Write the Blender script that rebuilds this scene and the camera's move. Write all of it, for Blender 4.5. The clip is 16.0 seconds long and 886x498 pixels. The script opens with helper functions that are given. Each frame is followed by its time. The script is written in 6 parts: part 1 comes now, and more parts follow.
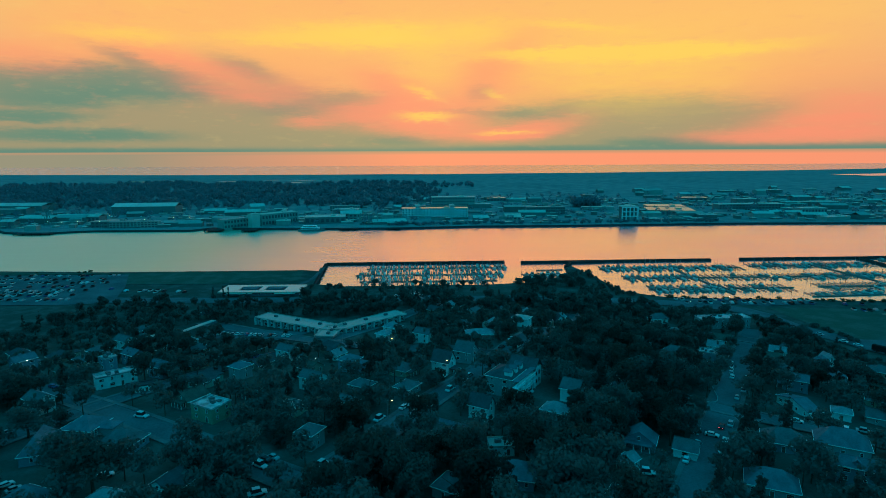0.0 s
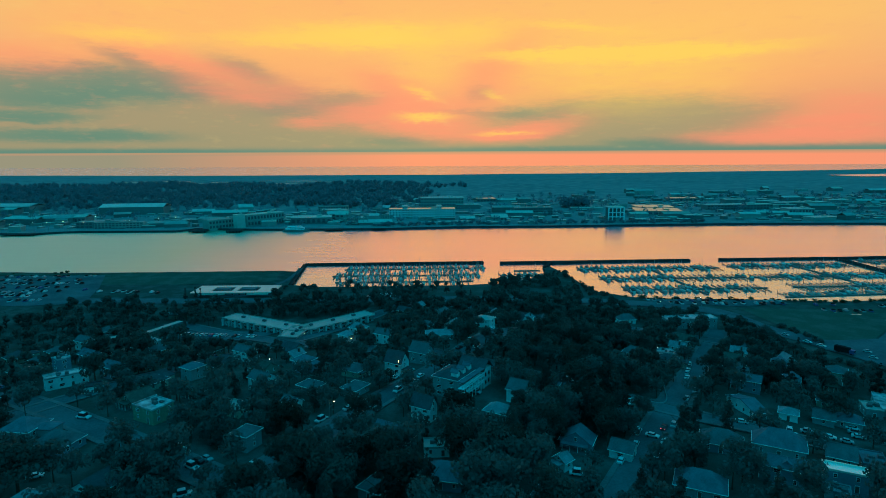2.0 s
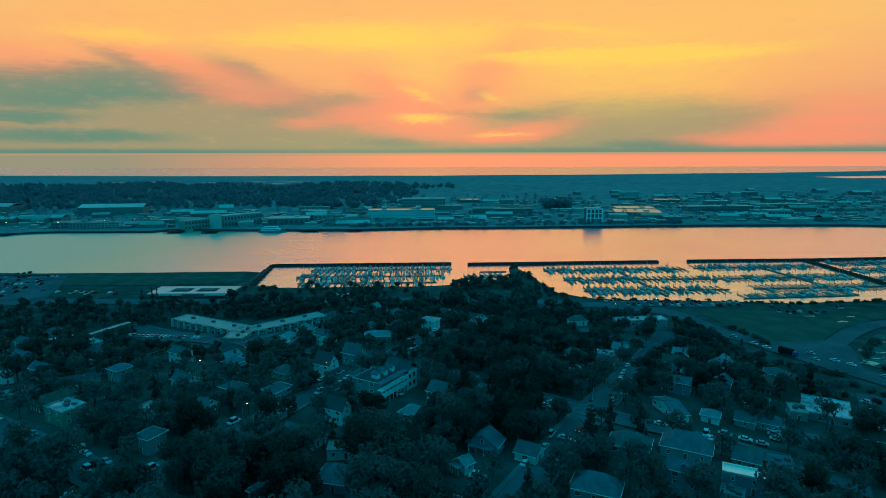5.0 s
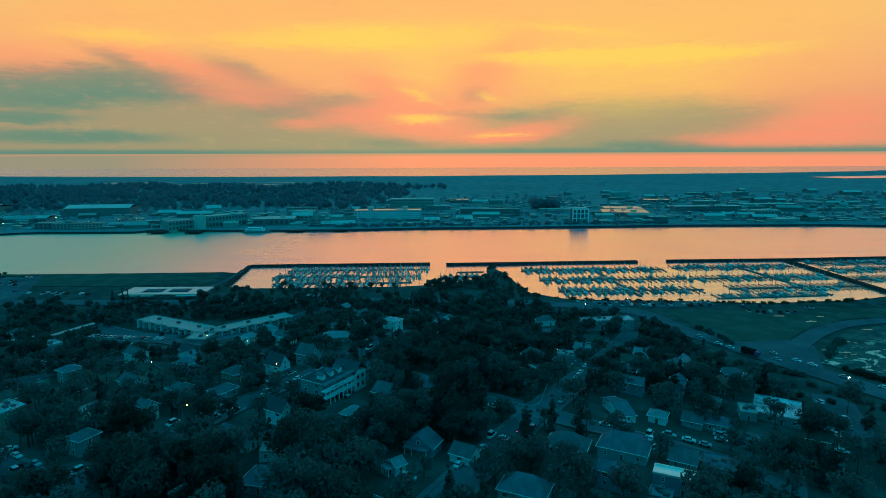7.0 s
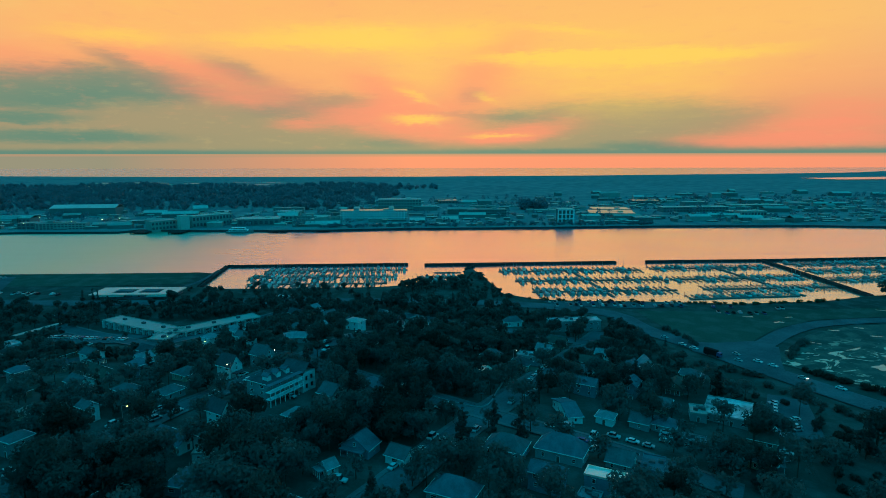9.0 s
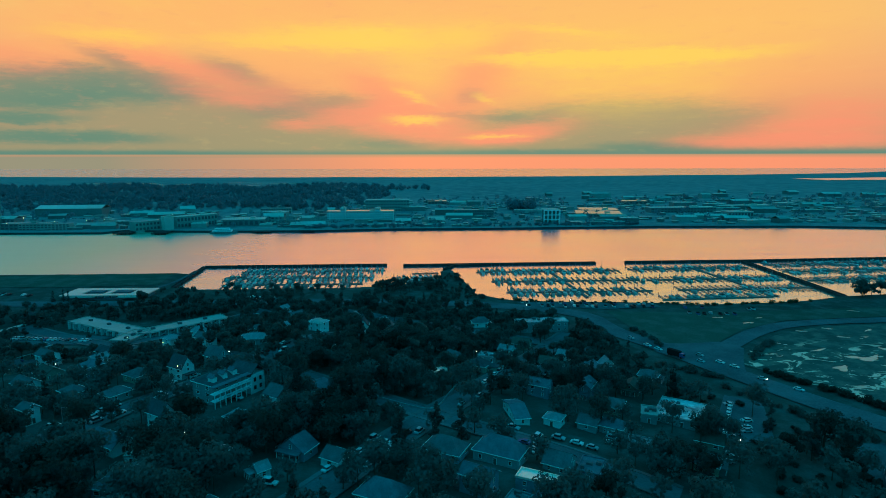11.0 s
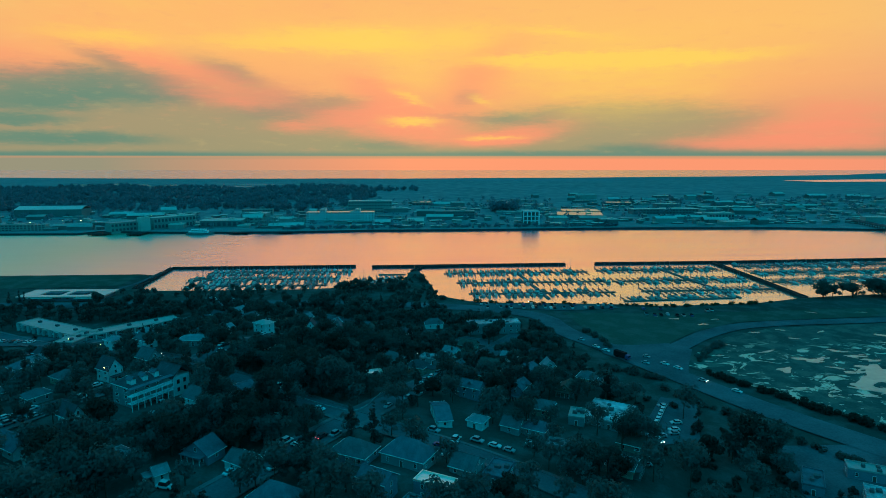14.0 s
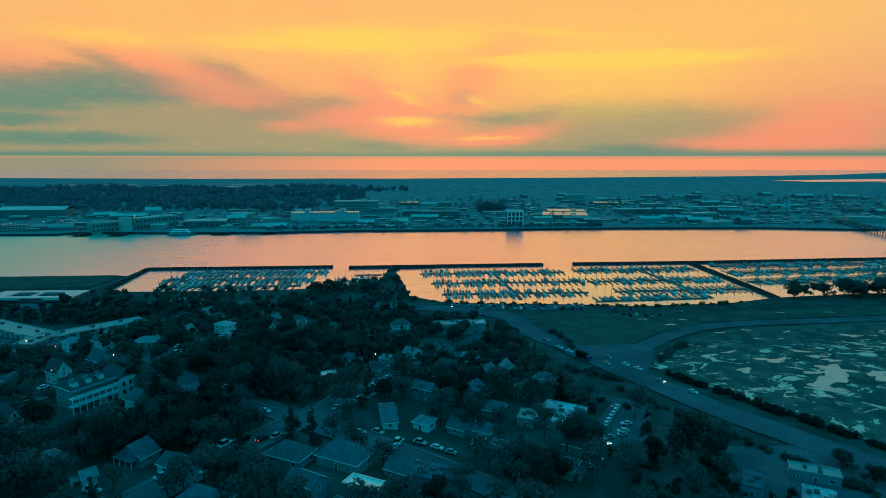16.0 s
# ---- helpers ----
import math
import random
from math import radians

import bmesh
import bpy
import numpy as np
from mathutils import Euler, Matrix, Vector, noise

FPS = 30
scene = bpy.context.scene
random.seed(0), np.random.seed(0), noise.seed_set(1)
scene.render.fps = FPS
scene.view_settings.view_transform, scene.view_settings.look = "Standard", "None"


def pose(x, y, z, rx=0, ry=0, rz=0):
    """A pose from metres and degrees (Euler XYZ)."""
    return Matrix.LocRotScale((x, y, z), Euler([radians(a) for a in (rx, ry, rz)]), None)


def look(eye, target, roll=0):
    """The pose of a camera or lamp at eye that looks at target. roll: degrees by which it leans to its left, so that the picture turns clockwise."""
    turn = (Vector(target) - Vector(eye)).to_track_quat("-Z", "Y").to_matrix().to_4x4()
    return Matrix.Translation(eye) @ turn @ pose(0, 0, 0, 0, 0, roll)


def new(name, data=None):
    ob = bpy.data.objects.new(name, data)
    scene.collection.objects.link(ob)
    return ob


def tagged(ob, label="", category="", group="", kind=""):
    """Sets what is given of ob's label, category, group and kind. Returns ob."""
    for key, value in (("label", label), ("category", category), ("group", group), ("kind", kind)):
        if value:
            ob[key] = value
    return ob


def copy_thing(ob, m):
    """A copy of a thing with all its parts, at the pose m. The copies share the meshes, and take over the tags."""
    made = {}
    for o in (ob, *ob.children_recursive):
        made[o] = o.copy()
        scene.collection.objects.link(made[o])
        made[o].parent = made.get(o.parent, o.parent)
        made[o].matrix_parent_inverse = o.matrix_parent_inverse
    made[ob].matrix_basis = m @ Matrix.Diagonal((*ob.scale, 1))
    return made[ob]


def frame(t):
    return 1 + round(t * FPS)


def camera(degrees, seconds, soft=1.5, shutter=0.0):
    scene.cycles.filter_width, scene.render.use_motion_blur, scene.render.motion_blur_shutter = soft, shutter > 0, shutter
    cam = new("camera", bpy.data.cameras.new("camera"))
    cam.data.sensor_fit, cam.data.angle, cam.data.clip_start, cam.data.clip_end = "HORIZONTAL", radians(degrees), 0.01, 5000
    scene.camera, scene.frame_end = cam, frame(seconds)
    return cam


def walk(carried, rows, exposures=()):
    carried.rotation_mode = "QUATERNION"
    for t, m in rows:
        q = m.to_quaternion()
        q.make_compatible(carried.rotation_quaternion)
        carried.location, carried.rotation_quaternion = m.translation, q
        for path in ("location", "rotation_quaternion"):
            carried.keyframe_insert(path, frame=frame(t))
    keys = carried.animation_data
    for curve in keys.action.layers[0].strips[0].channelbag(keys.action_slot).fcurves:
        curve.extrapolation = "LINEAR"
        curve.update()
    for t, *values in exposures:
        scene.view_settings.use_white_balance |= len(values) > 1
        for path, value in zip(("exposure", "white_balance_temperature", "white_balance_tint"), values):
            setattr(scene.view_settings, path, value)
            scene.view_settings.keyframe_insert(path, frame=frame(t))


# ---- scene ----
cam = camera(73.7, 16.0, soft=0.9)
PATH = [
    (0, (-0.38, 0.618, 111.134), (-0.282, 2.589, 110.811), -0.3),
    (0.5, (5.054, 0.141, 111.278), (5.151, 2.113, 110.955), -0.3),
    (1, (9.884, 0.302, 111.213), (9.983, 2.273, 110.891), -0.3),
    (1.5, (14.76, 0.184, 110.98), (14.861, 2.155, 110.659), -0.3),
    (2, (19.87, 0.017, 110.879), (19.971, 1.989, 110.558), -0.3),
    (2.5, (24.694, 0.006, 110.88), (24.797, 1.977, 110.559), -0.3),
    (3, (29.471, 0.137, 110.649), (29.577, 2.109, 110.33), -0.3),
    (3.5, (34.645, 0.053, 110.522), (34.751, 2.025, 110.203), -0.3),
    (4, (39.32, -0.168, 110.565), (39.429, 1.803, 110.247), -0.2),
    (6.5, (63.913, 0.04, 110.172), (64.03, 2.011, 109.855), -0.2),
    (7, (69.009, -0.008, 110.015), (69.127, 1.964, 109.699), -0.2),
    (7.5, (73.904, 0.005, 109.804), (74.024, 1.976, 109.488), -0.2),
    (8, (78.587, 0.239, 109.705), (78.71, 2.21, 109.39), -0.2),
    (8.5, (83.469, 0.042, 109.8), (83.594, 2.013, 109.485), -0.2),
    (9, (88.155, -0.025, 109.663), (88.282, 1.946, 109.349), -0.1),
    (11.5, (111.934, -0.007, 109.401), (112.07, 1.964, 109.089), -0.1),
    (12, (116.454, 0.089, 109.23), (116.592, 2.06, 108.918), -0.1),
    (12.5, (121.17, 0.075, 108.817), (121.309, 2.046, 108.508), -0.1),
    (13, (125.712, -0.059, 109.104), (125.854, 1.911, 108.794), -0.1),
    (13.5, (130.569, -0.142, 109.064), (130.711, 1.829, 108.754), -0.1),
    (14, (135.107, -0.057, 108.786), (135.252, 1.914, 108.479), -0.0),
    (14.5, (139.973, -0.211, 108.957), (140.118, 1.76, 108.649), 0.0),
    (15, (144.85, -0.323, 109.028), (144.995, 1.648, 108.721), 0.0),
    (15.5, (149.555, -0.642, 109.113), (149.702, 1.329, 108.805), -0.0),
    (16, (153.688, -0.303, 108.947), (153.847, 1.667, 108.64), -0.0),
]
walk(cam, [(t, look(eye, target, roll)) for t, eye, target, roll in PATH])

# ---- sky and light ----
SUN_AZ, SUN_EL = 1.5, 3.3


def node(tree, kind, **values):
    n = tree.nodes.new(kind)
    for key, value in values.items():
        n.inputs[int(key[1:]) if key[0] == "i" and key[1:].isdigit() else key].default_value = value
    return n


def math_node(tree, op, a, b=None, c=None, clamp=False):
    n = tree.nodes.new("ShaderNodeMath")
    n.operation, n.use_clamp = op, clamp
    for k, v in enumerate((a, b, c)):
        if v is None:
            continue
        if isinstance(v, (int, float)):
            n.inputs[k].default_value = v
        else:
            tree.links.new(v, n.inputs[k])
    return n.outputs[0]


def srgb(r, g, b):
    return tuple(((v / 255 + 0.055) / 1.055) ** 2.4 if v > 10 else v / 255 / 12.92 for v in (r, g, b)) + (1.0,)


def mix_colour(tree, fac, a, b, mode="MIX"):
    n = tree.nodes.new("ShaderNodeMix")
    n.data_type, n.blend_type = "RGBA", mode
    for k, v in ((0, fac), (6, a), (7, b)):
        if isinstance(v, (int, float, tuple)):
            n.inputs[k].default_value = v
        else:
            tree.links.new(v, n.inputs[k])
    return n.outputs[2]


def ramp(tree, fac, stops):
    n = tree.nodes.new("ShaderNodeValToRGB")
    while len(n.color_ramp.elements) < len(stops):
        n.color_ramp.elements.new(0.5)
    for e, (p, c) in zip(n.color_ramp.elements, stops):
        e.position, e.color = p, c
    tree.links.new(fac, n.inputs[0])
    return n.outputs[0]


def build_sky():
    world = bpy.data.worlds.new("dusk_sky")
    scene.world = world
    world.use_nodes = True
    tr = world.node_tree
    tr.nodes.clear()
    L = tr.links.new
    coord = tr.nodes.new("ShaderNodeTexCoord").outputs["Generated"]
    sep = tr.nodes.new("ShaderNodeSeparateXYZ")
    L(coord, sep.inputs[0])
    X, Y, Z = sep.outputs
    az = math_node(tr, "MULTIPLY", math_node(tr, "ARCTAN2", X, Y), 57.29578)
    el = math_node(tr, "MULTIPLY", math_node(tr, "ARCSINE", Z), 57.29578)
    # streaky cloud coordinates, in degrees
    comb = tr.nodes.new("ShaderNodeCombineXYZ")
    L(az, comb.inputs[0]), L(el, comb.inputs[1])

    def cloud_noise(scale, stretch, detail, seed, rough=0.55):
        m = tr.nodes.new("ShaderNodeMapping")
        m.inputs["Scale"].default_value = (scale, scale * stretch, 1)
        m.inputs["Location"].default_value = (seed, seed * 0.7, seed)
        L(comb.outputs[0], m.inputs[0])
        n = node(tr, "ShaderNodeTexNoise", Scale=1.0, Detail=detail, Roughness=rough)
        L(m.outputs[0], n.inputs["Vector"])
        return n.outputs[0]

    wob = cloud_noise(0.11, 2.0, 6, 3.0)
    wob2 = cloud_noise(0.30, 4.0, 7, 11.0, 0.65)
    wob3 = cloud_noise(0.7, 5.0, 7, 17.0, 0.65)
    streak = cloud_noise(0.13, 5.0, 8, 5.0, 0.68)
    mottle = cloud_noise(0.07, 2.4, 8, 23.0, 0.62)
    waz = math_node(tr, "ADD", az, math_node(tr, "MULTIPLY", math_node(tr, "SUBTRACT", wob, 0.5), 3.6))
    # the cloud layers lie flat towards the horizon
    calm = math_node(tr, "MULTIPLY_ADD", el, 0.3, 0.08, clamp=True)
    stir = math_node(tr, "MULTIPLY_ADD", math_node(tr, "SUBTRACT", wob, 0.5), 0.8, math_node(tr, "MULTIPLY_ADD", math_node(tr, "SUBTRACT", wob2, 0.5), 1.25, math_node(tr, "MULTIPLY", math_node(tr, "SUBTRACT", wob3, 0.5), 0.9)))
    wel = math_node(tr, "MULTIPLY_ADD", stir, calm, el)

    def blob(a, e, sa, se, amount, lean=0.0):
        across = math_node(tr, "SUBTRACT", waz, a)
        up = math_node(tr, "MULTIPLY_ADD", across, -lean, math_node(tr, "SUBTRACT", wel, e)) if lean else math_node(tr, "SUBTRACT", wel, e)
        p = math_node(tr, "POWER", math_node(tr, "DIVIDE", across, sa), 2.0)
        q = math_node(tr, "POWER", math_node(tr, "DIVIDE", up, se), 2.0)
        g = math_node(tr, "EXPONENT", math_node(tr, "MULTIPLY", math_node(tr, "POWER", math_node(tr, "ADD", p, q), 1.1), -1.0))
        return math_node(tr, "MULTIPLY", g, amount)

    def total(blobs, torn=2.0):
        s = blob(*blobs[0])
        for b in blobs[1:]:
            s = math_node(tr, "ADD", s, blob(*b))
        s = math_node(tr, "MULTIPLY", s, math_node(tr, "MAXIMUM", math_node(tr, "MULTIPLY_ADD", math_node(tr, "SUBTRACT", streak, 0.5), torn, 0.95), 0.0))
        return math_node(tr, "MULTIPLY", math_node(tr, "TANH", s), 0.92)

    # afterglow by height, then the dusk above it
    side = math_node(tr, "DIVIDE", math_node(tr, "SUBTRACT", az, 10.0), 27.0)
    aside = math_node(tr, "SUBTRACT", 1.0, math_node(tr, "EXPONENT", math_node(tr, "MULTIPLY", math_node(tr, "MULTIPLY", side, side), -1.0)))
    rise = math_node(tr, "MULTIPLY", math_node(tr, "MAXIMUM", math_node(tr, "SUBTRACT", el, 12.5), 0.0), math_node(tr, "MULTIPLY", aside, 3.5))
    u = math_node(tr, "DIVIDE", math_node(tr, "ADD", math_node(tr, "ADD", el, rise), 10.0), 100.0, clamp=True)
    # stops below the horizon stand in for the glowing bay water
    glow = ramp(tr, u, [(0.0, srgb(90, 120, 120)), (0.078, srgb(250, 152, 114)), (0.1005, srgb(253, 153, 113)), (0.1018, srgb(148, 150, 116)), (0.12, srgb(212, 158, 113)),
                        (0.14, srgb(238, 165, 112)), (0.16, srgb(250, 173, 111)), (0.18, srgb(252, 182, 110)), (0.205, srgb(254, 192, 107)), (0.25, srgb(253, 190, 108)),
                        (0.285, srgb(222, 168, 118)), (0.345, srgb(98, 142, 128)), (0.47, srgb(0, 156, 182)), (1.0, srgb(0, 173, 213))])
    dusk = ramp(tr, u, [(0.0, srgb(0, 80, 95)), (0.10, srgb(30, 130, 148)), (0.25, srgb(0, 164, 194)), (1.0, srgb(0, 173, 213))])
    # the glow is centred on the sunken sun and fades to both sides
    off = math_node(tr, "DIVIDE", math_node(tr, "SUBTRACT", az, 4.0), 51.0)
    front = math_node(tr, "EXPONENT", math_node(tr, "MULTIPLY", math_node(tr, "POWER", math_node(tr, "ABSOLUTE", off), 8.0), -1.0))
    base = mix_colour(tr, front, dusk, glow)

    # thin high cloud breaks the glow up
    veil = math_node(tr, "MULTIPLY_ADD", math_node(tr, "SUBTRACT", mottle, 0.5), 3.0, 0.42, clamp=True)
    upper = math_node(tr, "MULTIPLY", front, math_node(tr, "MULTIPLY_ADD", el, 0.12, 0.0, clamp=True))
    upper = math_node(tr, "MULTIPLY", upper, math_node(tr, "MULTIPLY_ADD", el, -0.12, 2.6, clamp=True))
    base = mix_colour(tr, math_node(tr, "MULTIPLY", upper, math_node(tr, "MULTIPLY", veil, math_node(tr, "MULTIPLY_ADD", az, -0.012, 0.42, clamp=True))), base, srgb(255, 174, 112))
    low = math_node(tr, "MULTIPLY", front, math_node(tr, "MULTIPLY_ADD", el, 16.0, -1.6, clamp=True))
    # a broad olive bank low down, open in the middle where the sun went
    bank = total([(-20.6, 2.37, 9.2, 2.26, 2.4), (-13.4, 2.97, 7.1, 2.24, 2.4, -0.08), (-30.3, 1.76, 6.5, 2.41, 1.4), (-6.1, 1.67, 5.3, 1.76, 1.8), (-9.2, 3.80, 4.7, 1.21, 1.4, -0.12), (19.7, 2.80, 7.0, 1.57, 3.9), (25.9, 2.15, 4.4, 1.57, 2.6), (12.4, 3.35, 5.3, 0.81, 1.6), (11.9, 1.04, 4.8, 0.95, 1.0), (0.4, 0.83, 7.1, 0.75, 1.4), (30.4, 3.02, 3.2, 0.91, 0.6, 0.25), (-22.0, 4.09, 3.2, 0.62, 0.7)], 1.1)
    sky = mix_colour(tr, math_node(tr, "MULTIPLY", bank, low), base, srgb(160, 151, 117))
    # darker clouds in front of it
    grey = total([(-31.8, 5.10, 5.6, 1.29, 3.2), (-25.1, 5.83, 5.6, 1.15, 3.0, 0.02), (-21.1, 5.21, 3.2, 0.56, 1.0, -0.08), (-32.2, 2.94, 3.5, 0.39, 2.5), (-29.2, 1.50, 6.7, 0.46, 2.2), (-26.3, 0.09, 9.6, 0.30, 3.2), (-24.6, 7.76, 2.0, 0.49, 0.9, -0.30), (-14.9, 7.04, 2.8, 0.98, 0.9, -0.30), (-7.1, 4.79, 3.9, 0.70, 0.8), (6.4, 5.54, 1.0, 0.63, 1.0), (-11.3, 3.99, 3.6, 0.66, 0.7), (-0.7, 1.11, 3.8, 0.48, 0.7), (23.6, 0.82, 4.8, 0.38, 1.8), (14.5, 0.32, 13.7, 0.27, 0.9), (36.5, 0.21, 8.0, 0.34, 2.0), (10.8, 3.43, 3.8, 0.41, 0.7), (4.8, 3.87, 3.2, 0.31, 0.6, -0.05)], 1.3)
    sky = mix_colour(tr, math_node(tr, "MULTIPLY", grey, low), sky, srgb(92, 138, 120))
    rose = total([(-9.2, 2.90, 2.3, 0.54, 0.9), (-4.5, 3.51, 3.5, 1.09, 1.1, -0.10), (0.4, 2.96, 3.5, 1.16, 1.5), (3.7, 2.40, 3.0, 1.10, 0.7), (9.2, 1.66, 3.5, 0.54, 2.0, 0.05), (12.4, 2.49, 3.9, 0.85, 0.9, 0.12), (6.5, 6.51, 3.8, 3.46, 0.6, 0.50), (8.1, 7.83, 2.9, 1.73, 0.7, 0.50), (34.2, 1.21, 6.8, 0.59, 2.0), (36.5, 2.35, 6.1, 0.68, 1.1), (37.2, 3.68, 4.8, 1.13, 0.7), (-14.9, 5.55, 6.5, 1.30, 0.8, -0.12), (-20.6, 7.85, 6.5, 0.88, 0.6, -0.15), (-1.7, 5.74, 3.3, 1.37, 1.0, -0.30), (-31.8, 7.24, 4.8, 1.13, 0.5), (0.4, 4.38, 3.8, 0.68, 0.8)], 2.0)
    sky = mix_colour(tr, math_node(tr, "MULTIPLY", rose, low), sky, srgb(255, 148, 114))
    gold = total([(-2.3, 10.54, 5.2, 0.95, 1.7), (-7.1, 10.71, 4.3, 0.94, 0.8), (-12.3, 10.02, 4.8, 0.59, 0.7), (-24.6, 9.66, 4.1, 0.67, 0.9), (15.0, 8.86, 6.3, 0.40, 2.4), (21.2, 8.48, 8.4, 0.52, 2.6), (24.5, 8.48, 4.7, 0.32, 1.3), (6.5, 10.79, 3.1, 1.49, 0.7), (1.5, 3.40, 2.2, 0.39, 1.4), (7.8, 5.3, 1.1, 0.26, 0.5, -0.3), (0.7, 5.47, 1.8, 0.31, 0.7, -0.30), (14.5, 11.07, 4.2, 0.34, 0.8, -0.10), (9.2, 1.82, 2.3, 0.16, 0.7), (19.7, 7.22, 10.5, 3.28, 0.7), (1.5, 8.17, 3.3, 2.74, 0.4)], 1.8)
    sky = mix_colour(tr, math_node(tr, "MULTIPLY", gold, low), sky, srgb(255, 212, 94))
    # fine cirrus
    wisps = cloud_noise(0.42, 3.4, 9, 41.0, 0.66)
    sky = mix_colour(tr, math_node(tr, "MULTIPLY", math_node(tr, "MULTIPLY_ADD", math_node(tr, "SUBTRACT", wisps, 0.56), 4.0, 0.0, clamp=True), math_node(tr, "MULTIPLY", low, 0.30)), sky, srgb(235, 160, 118))
    sky = mix_colour(tr, math_node(tr, "MULTIPLY", math_node(tr, "MULTIPLY_ADD", math_node(tr, "SUBTRACT", 0.44, wisps), 4.0, 0.0, clamp=True), math_node(tr, "MULTIPLY", low, 0.16)), sky, srgb(255, 214, 130))
    # below the horizon the sky is coloured as mirroring bay water, duller at left
    dull = math_node(tr, "MULTIPLY", math_node(tr, "MULTIPLY_ADD", az, -0.038, 0.02, clamp=True), math_node(tr, "MULTIPLY_ADD", el, -4.0, 0.6, clamp=True))
    sky = mix_colour(tr, math_node(tr, "MULTIPLY", dull, 0.95), sky, srgb(146, 148, 124))
    # one level bank of haze lies along the horizon
    line = math_node(tr, "EXPONENT", math_node(tr, "MULTIPLY", math_node(tr, "POWER", math_node(tr, "DIVIDE", math_node(tr, "SUBTRACT", el, math_node(tr, "MULTIPLY_ADD", wob, 0.2, 0.08)), 0.28), 2.0), -1.0))
    sky = mix_colour(tr, math_node(tr, "MULTIPLY", math_node(tr, "MULTIPLY", line, low), 0.7), sky, srgb(96, 138, 124))
    # a physical sky underneath for the clear air between the clouds
    air = tr.nodes.new("ShaderNodeTexSky")
    air.sky_type, air.sun_disc = "NISHITA", False
    air.sun_elevation, air.sun_rotation = radians(SUN_EL), radians(SUN_AZ)
    air_dim = mix_colour(tr, 1.0, air.outputs[0], (0.0006, 0.0016, 0.002, 1), "MULTIPLY")
    sky = mix_colour(tr, 1.0, sky, air_dim, "ADD")
    bg = tr.nodes.new("ShaderNodeBackground")
    bg.inputs[1].default_value = 1.0
    out = tr.nodes.new("ShaderNodeOutputWorld")
    L(sky, bg.inputs[0]), L(bg.outputs[0], out.inputs[0])


build_sky()
sun = new("sun", bpy.data.lights.new("sun", "SUN"))
sun.data.energy, sun.data.angle, sun.data.color = 0.02, radians(40), (1.0, 0.55, 0.25)
sun.matrix_world = look((0, 0, 0), (-math.sin(radians(SUN_AZ)) * math.cos(radians(SUN_EL)), -math.cos(radians(SUN_AZ)) * math.cos(radians(SUN_EL)), -math.sin(radians(SUN_EL))))


# ---- materials ----
def surface(name, colour, rough=0.8, metal=0.0, spread=0.25, fine=3.0, coarse=0.15, bump=0.0, second=None, per_object=0.0, hue=0.0, specular=0.02, coat=0.0):
    """A painted, mineral or living surface with grain, stains and, if asked, a tone of its own for each object."""
    m = bpy.data.materials.new(name)
    m.use_nodes = True
    tr = m.node_tree
    bsdf = tr.nodes["Principled BSDF"]
    bsdf.inputs["Roughness"].default_value, bsdf.inputs["Metallic"].default_value = rough, metal
    bsdf.inputs["Specular IOR Level"].default_value = specular
    bsdf.inputs["Coat Weight"].default_value = coat
    pos = tr.nodes.new("ShaderNodeTexCoord").outputs["Object"]
    n1 = node(tr, "ShaderNodeTexNoise", Scale=fine, Detail=4.0, Roughness=0.6)
    n2 = node(tr, "ShaderNodeTexNoise", Scale=coarse, Detail=3.0, Roughness=0.55)
    tr.links.new(pos, n1.inputs["Vector"]), tr.links.new(pos, n2.inputs["Vector"])
    both = math_node(tr, "MULTIPLY_ADD", n2.outputs[0], 0.6, math_node(tr, "MULTIPLY", n1.outputs[0], 0.4))
    fac = math_node(tr, "MULTIPLY_ADD", math_node(tr, "SUBTRACT", both, 0.5), 3.0, 0.5, clamp=True)
    c = tuple(colour)
    lo = tuple(v * (1 - spread) for v in c) + (1,)
    hi = tuple(v * (1 + spread) for v in (second or c)) + (1,)
    col = mix_colour(tr, fac, lo, hi)
    if per_object:
        info = tr.nodes.new("ShaderNodeObjectInfo")
        hsv = tr.nodes.new("ShaderNodeHueSaturation")
        tr.links.new(math_node(tr, "MULTIPLY_ADD", info.outputs["Random"], 2 * per_object, 1 - per_object), hsv.inputs["Value"])
        if hue:
            tr.links.new(math_node(tr, "MULTIPLY_ADD", info.outputs["Random"], 2 * hue, 0.5 - hue), hsv.inputs["Hue"])
        tr.links.new(col, hsv.inputs["Color"])
        col = hsv.outputs[0]
    tr.links.new(col, bsdf.inputs["Base Color"])
    if bump:
        b = tr.nodes.new("ShaderNodeBump")
        b.inputs["Strength"].default_value, b.inputs["Distance"].default_value = 0.6, bump
        tr.links.new(n1.outputs[0], b.inputs["Height"])
        tr.links.new(b.outputs[0], bsdf.inputs["Normal"])
    return m


def leafy(m, through_leaf=0.5):
    """Lets part of the light pass through the leaf."""
    tr = m.node_tree
    b = tr.nodes["Principled BSDF"]
    t = tr.nodes.new("ShaderNodeBsdfTranslucent")
    tr.links.new(b.inputs["Base Color"].links[0].from_socket, t.inputs["Color"])
    mix = tr.nodes.new("ShaderNodeMixShader")
    mix.inputs[0].default_value = through_leaf
    tr.links.new(b.outputs[0], mix.inputs[1]), tr.links.new(t.outputs[0], mix.inputs[2])
    tr.links.new(mix.outputs[0], tr.nodes["Material Output"].inputs["Surface"])
    return m


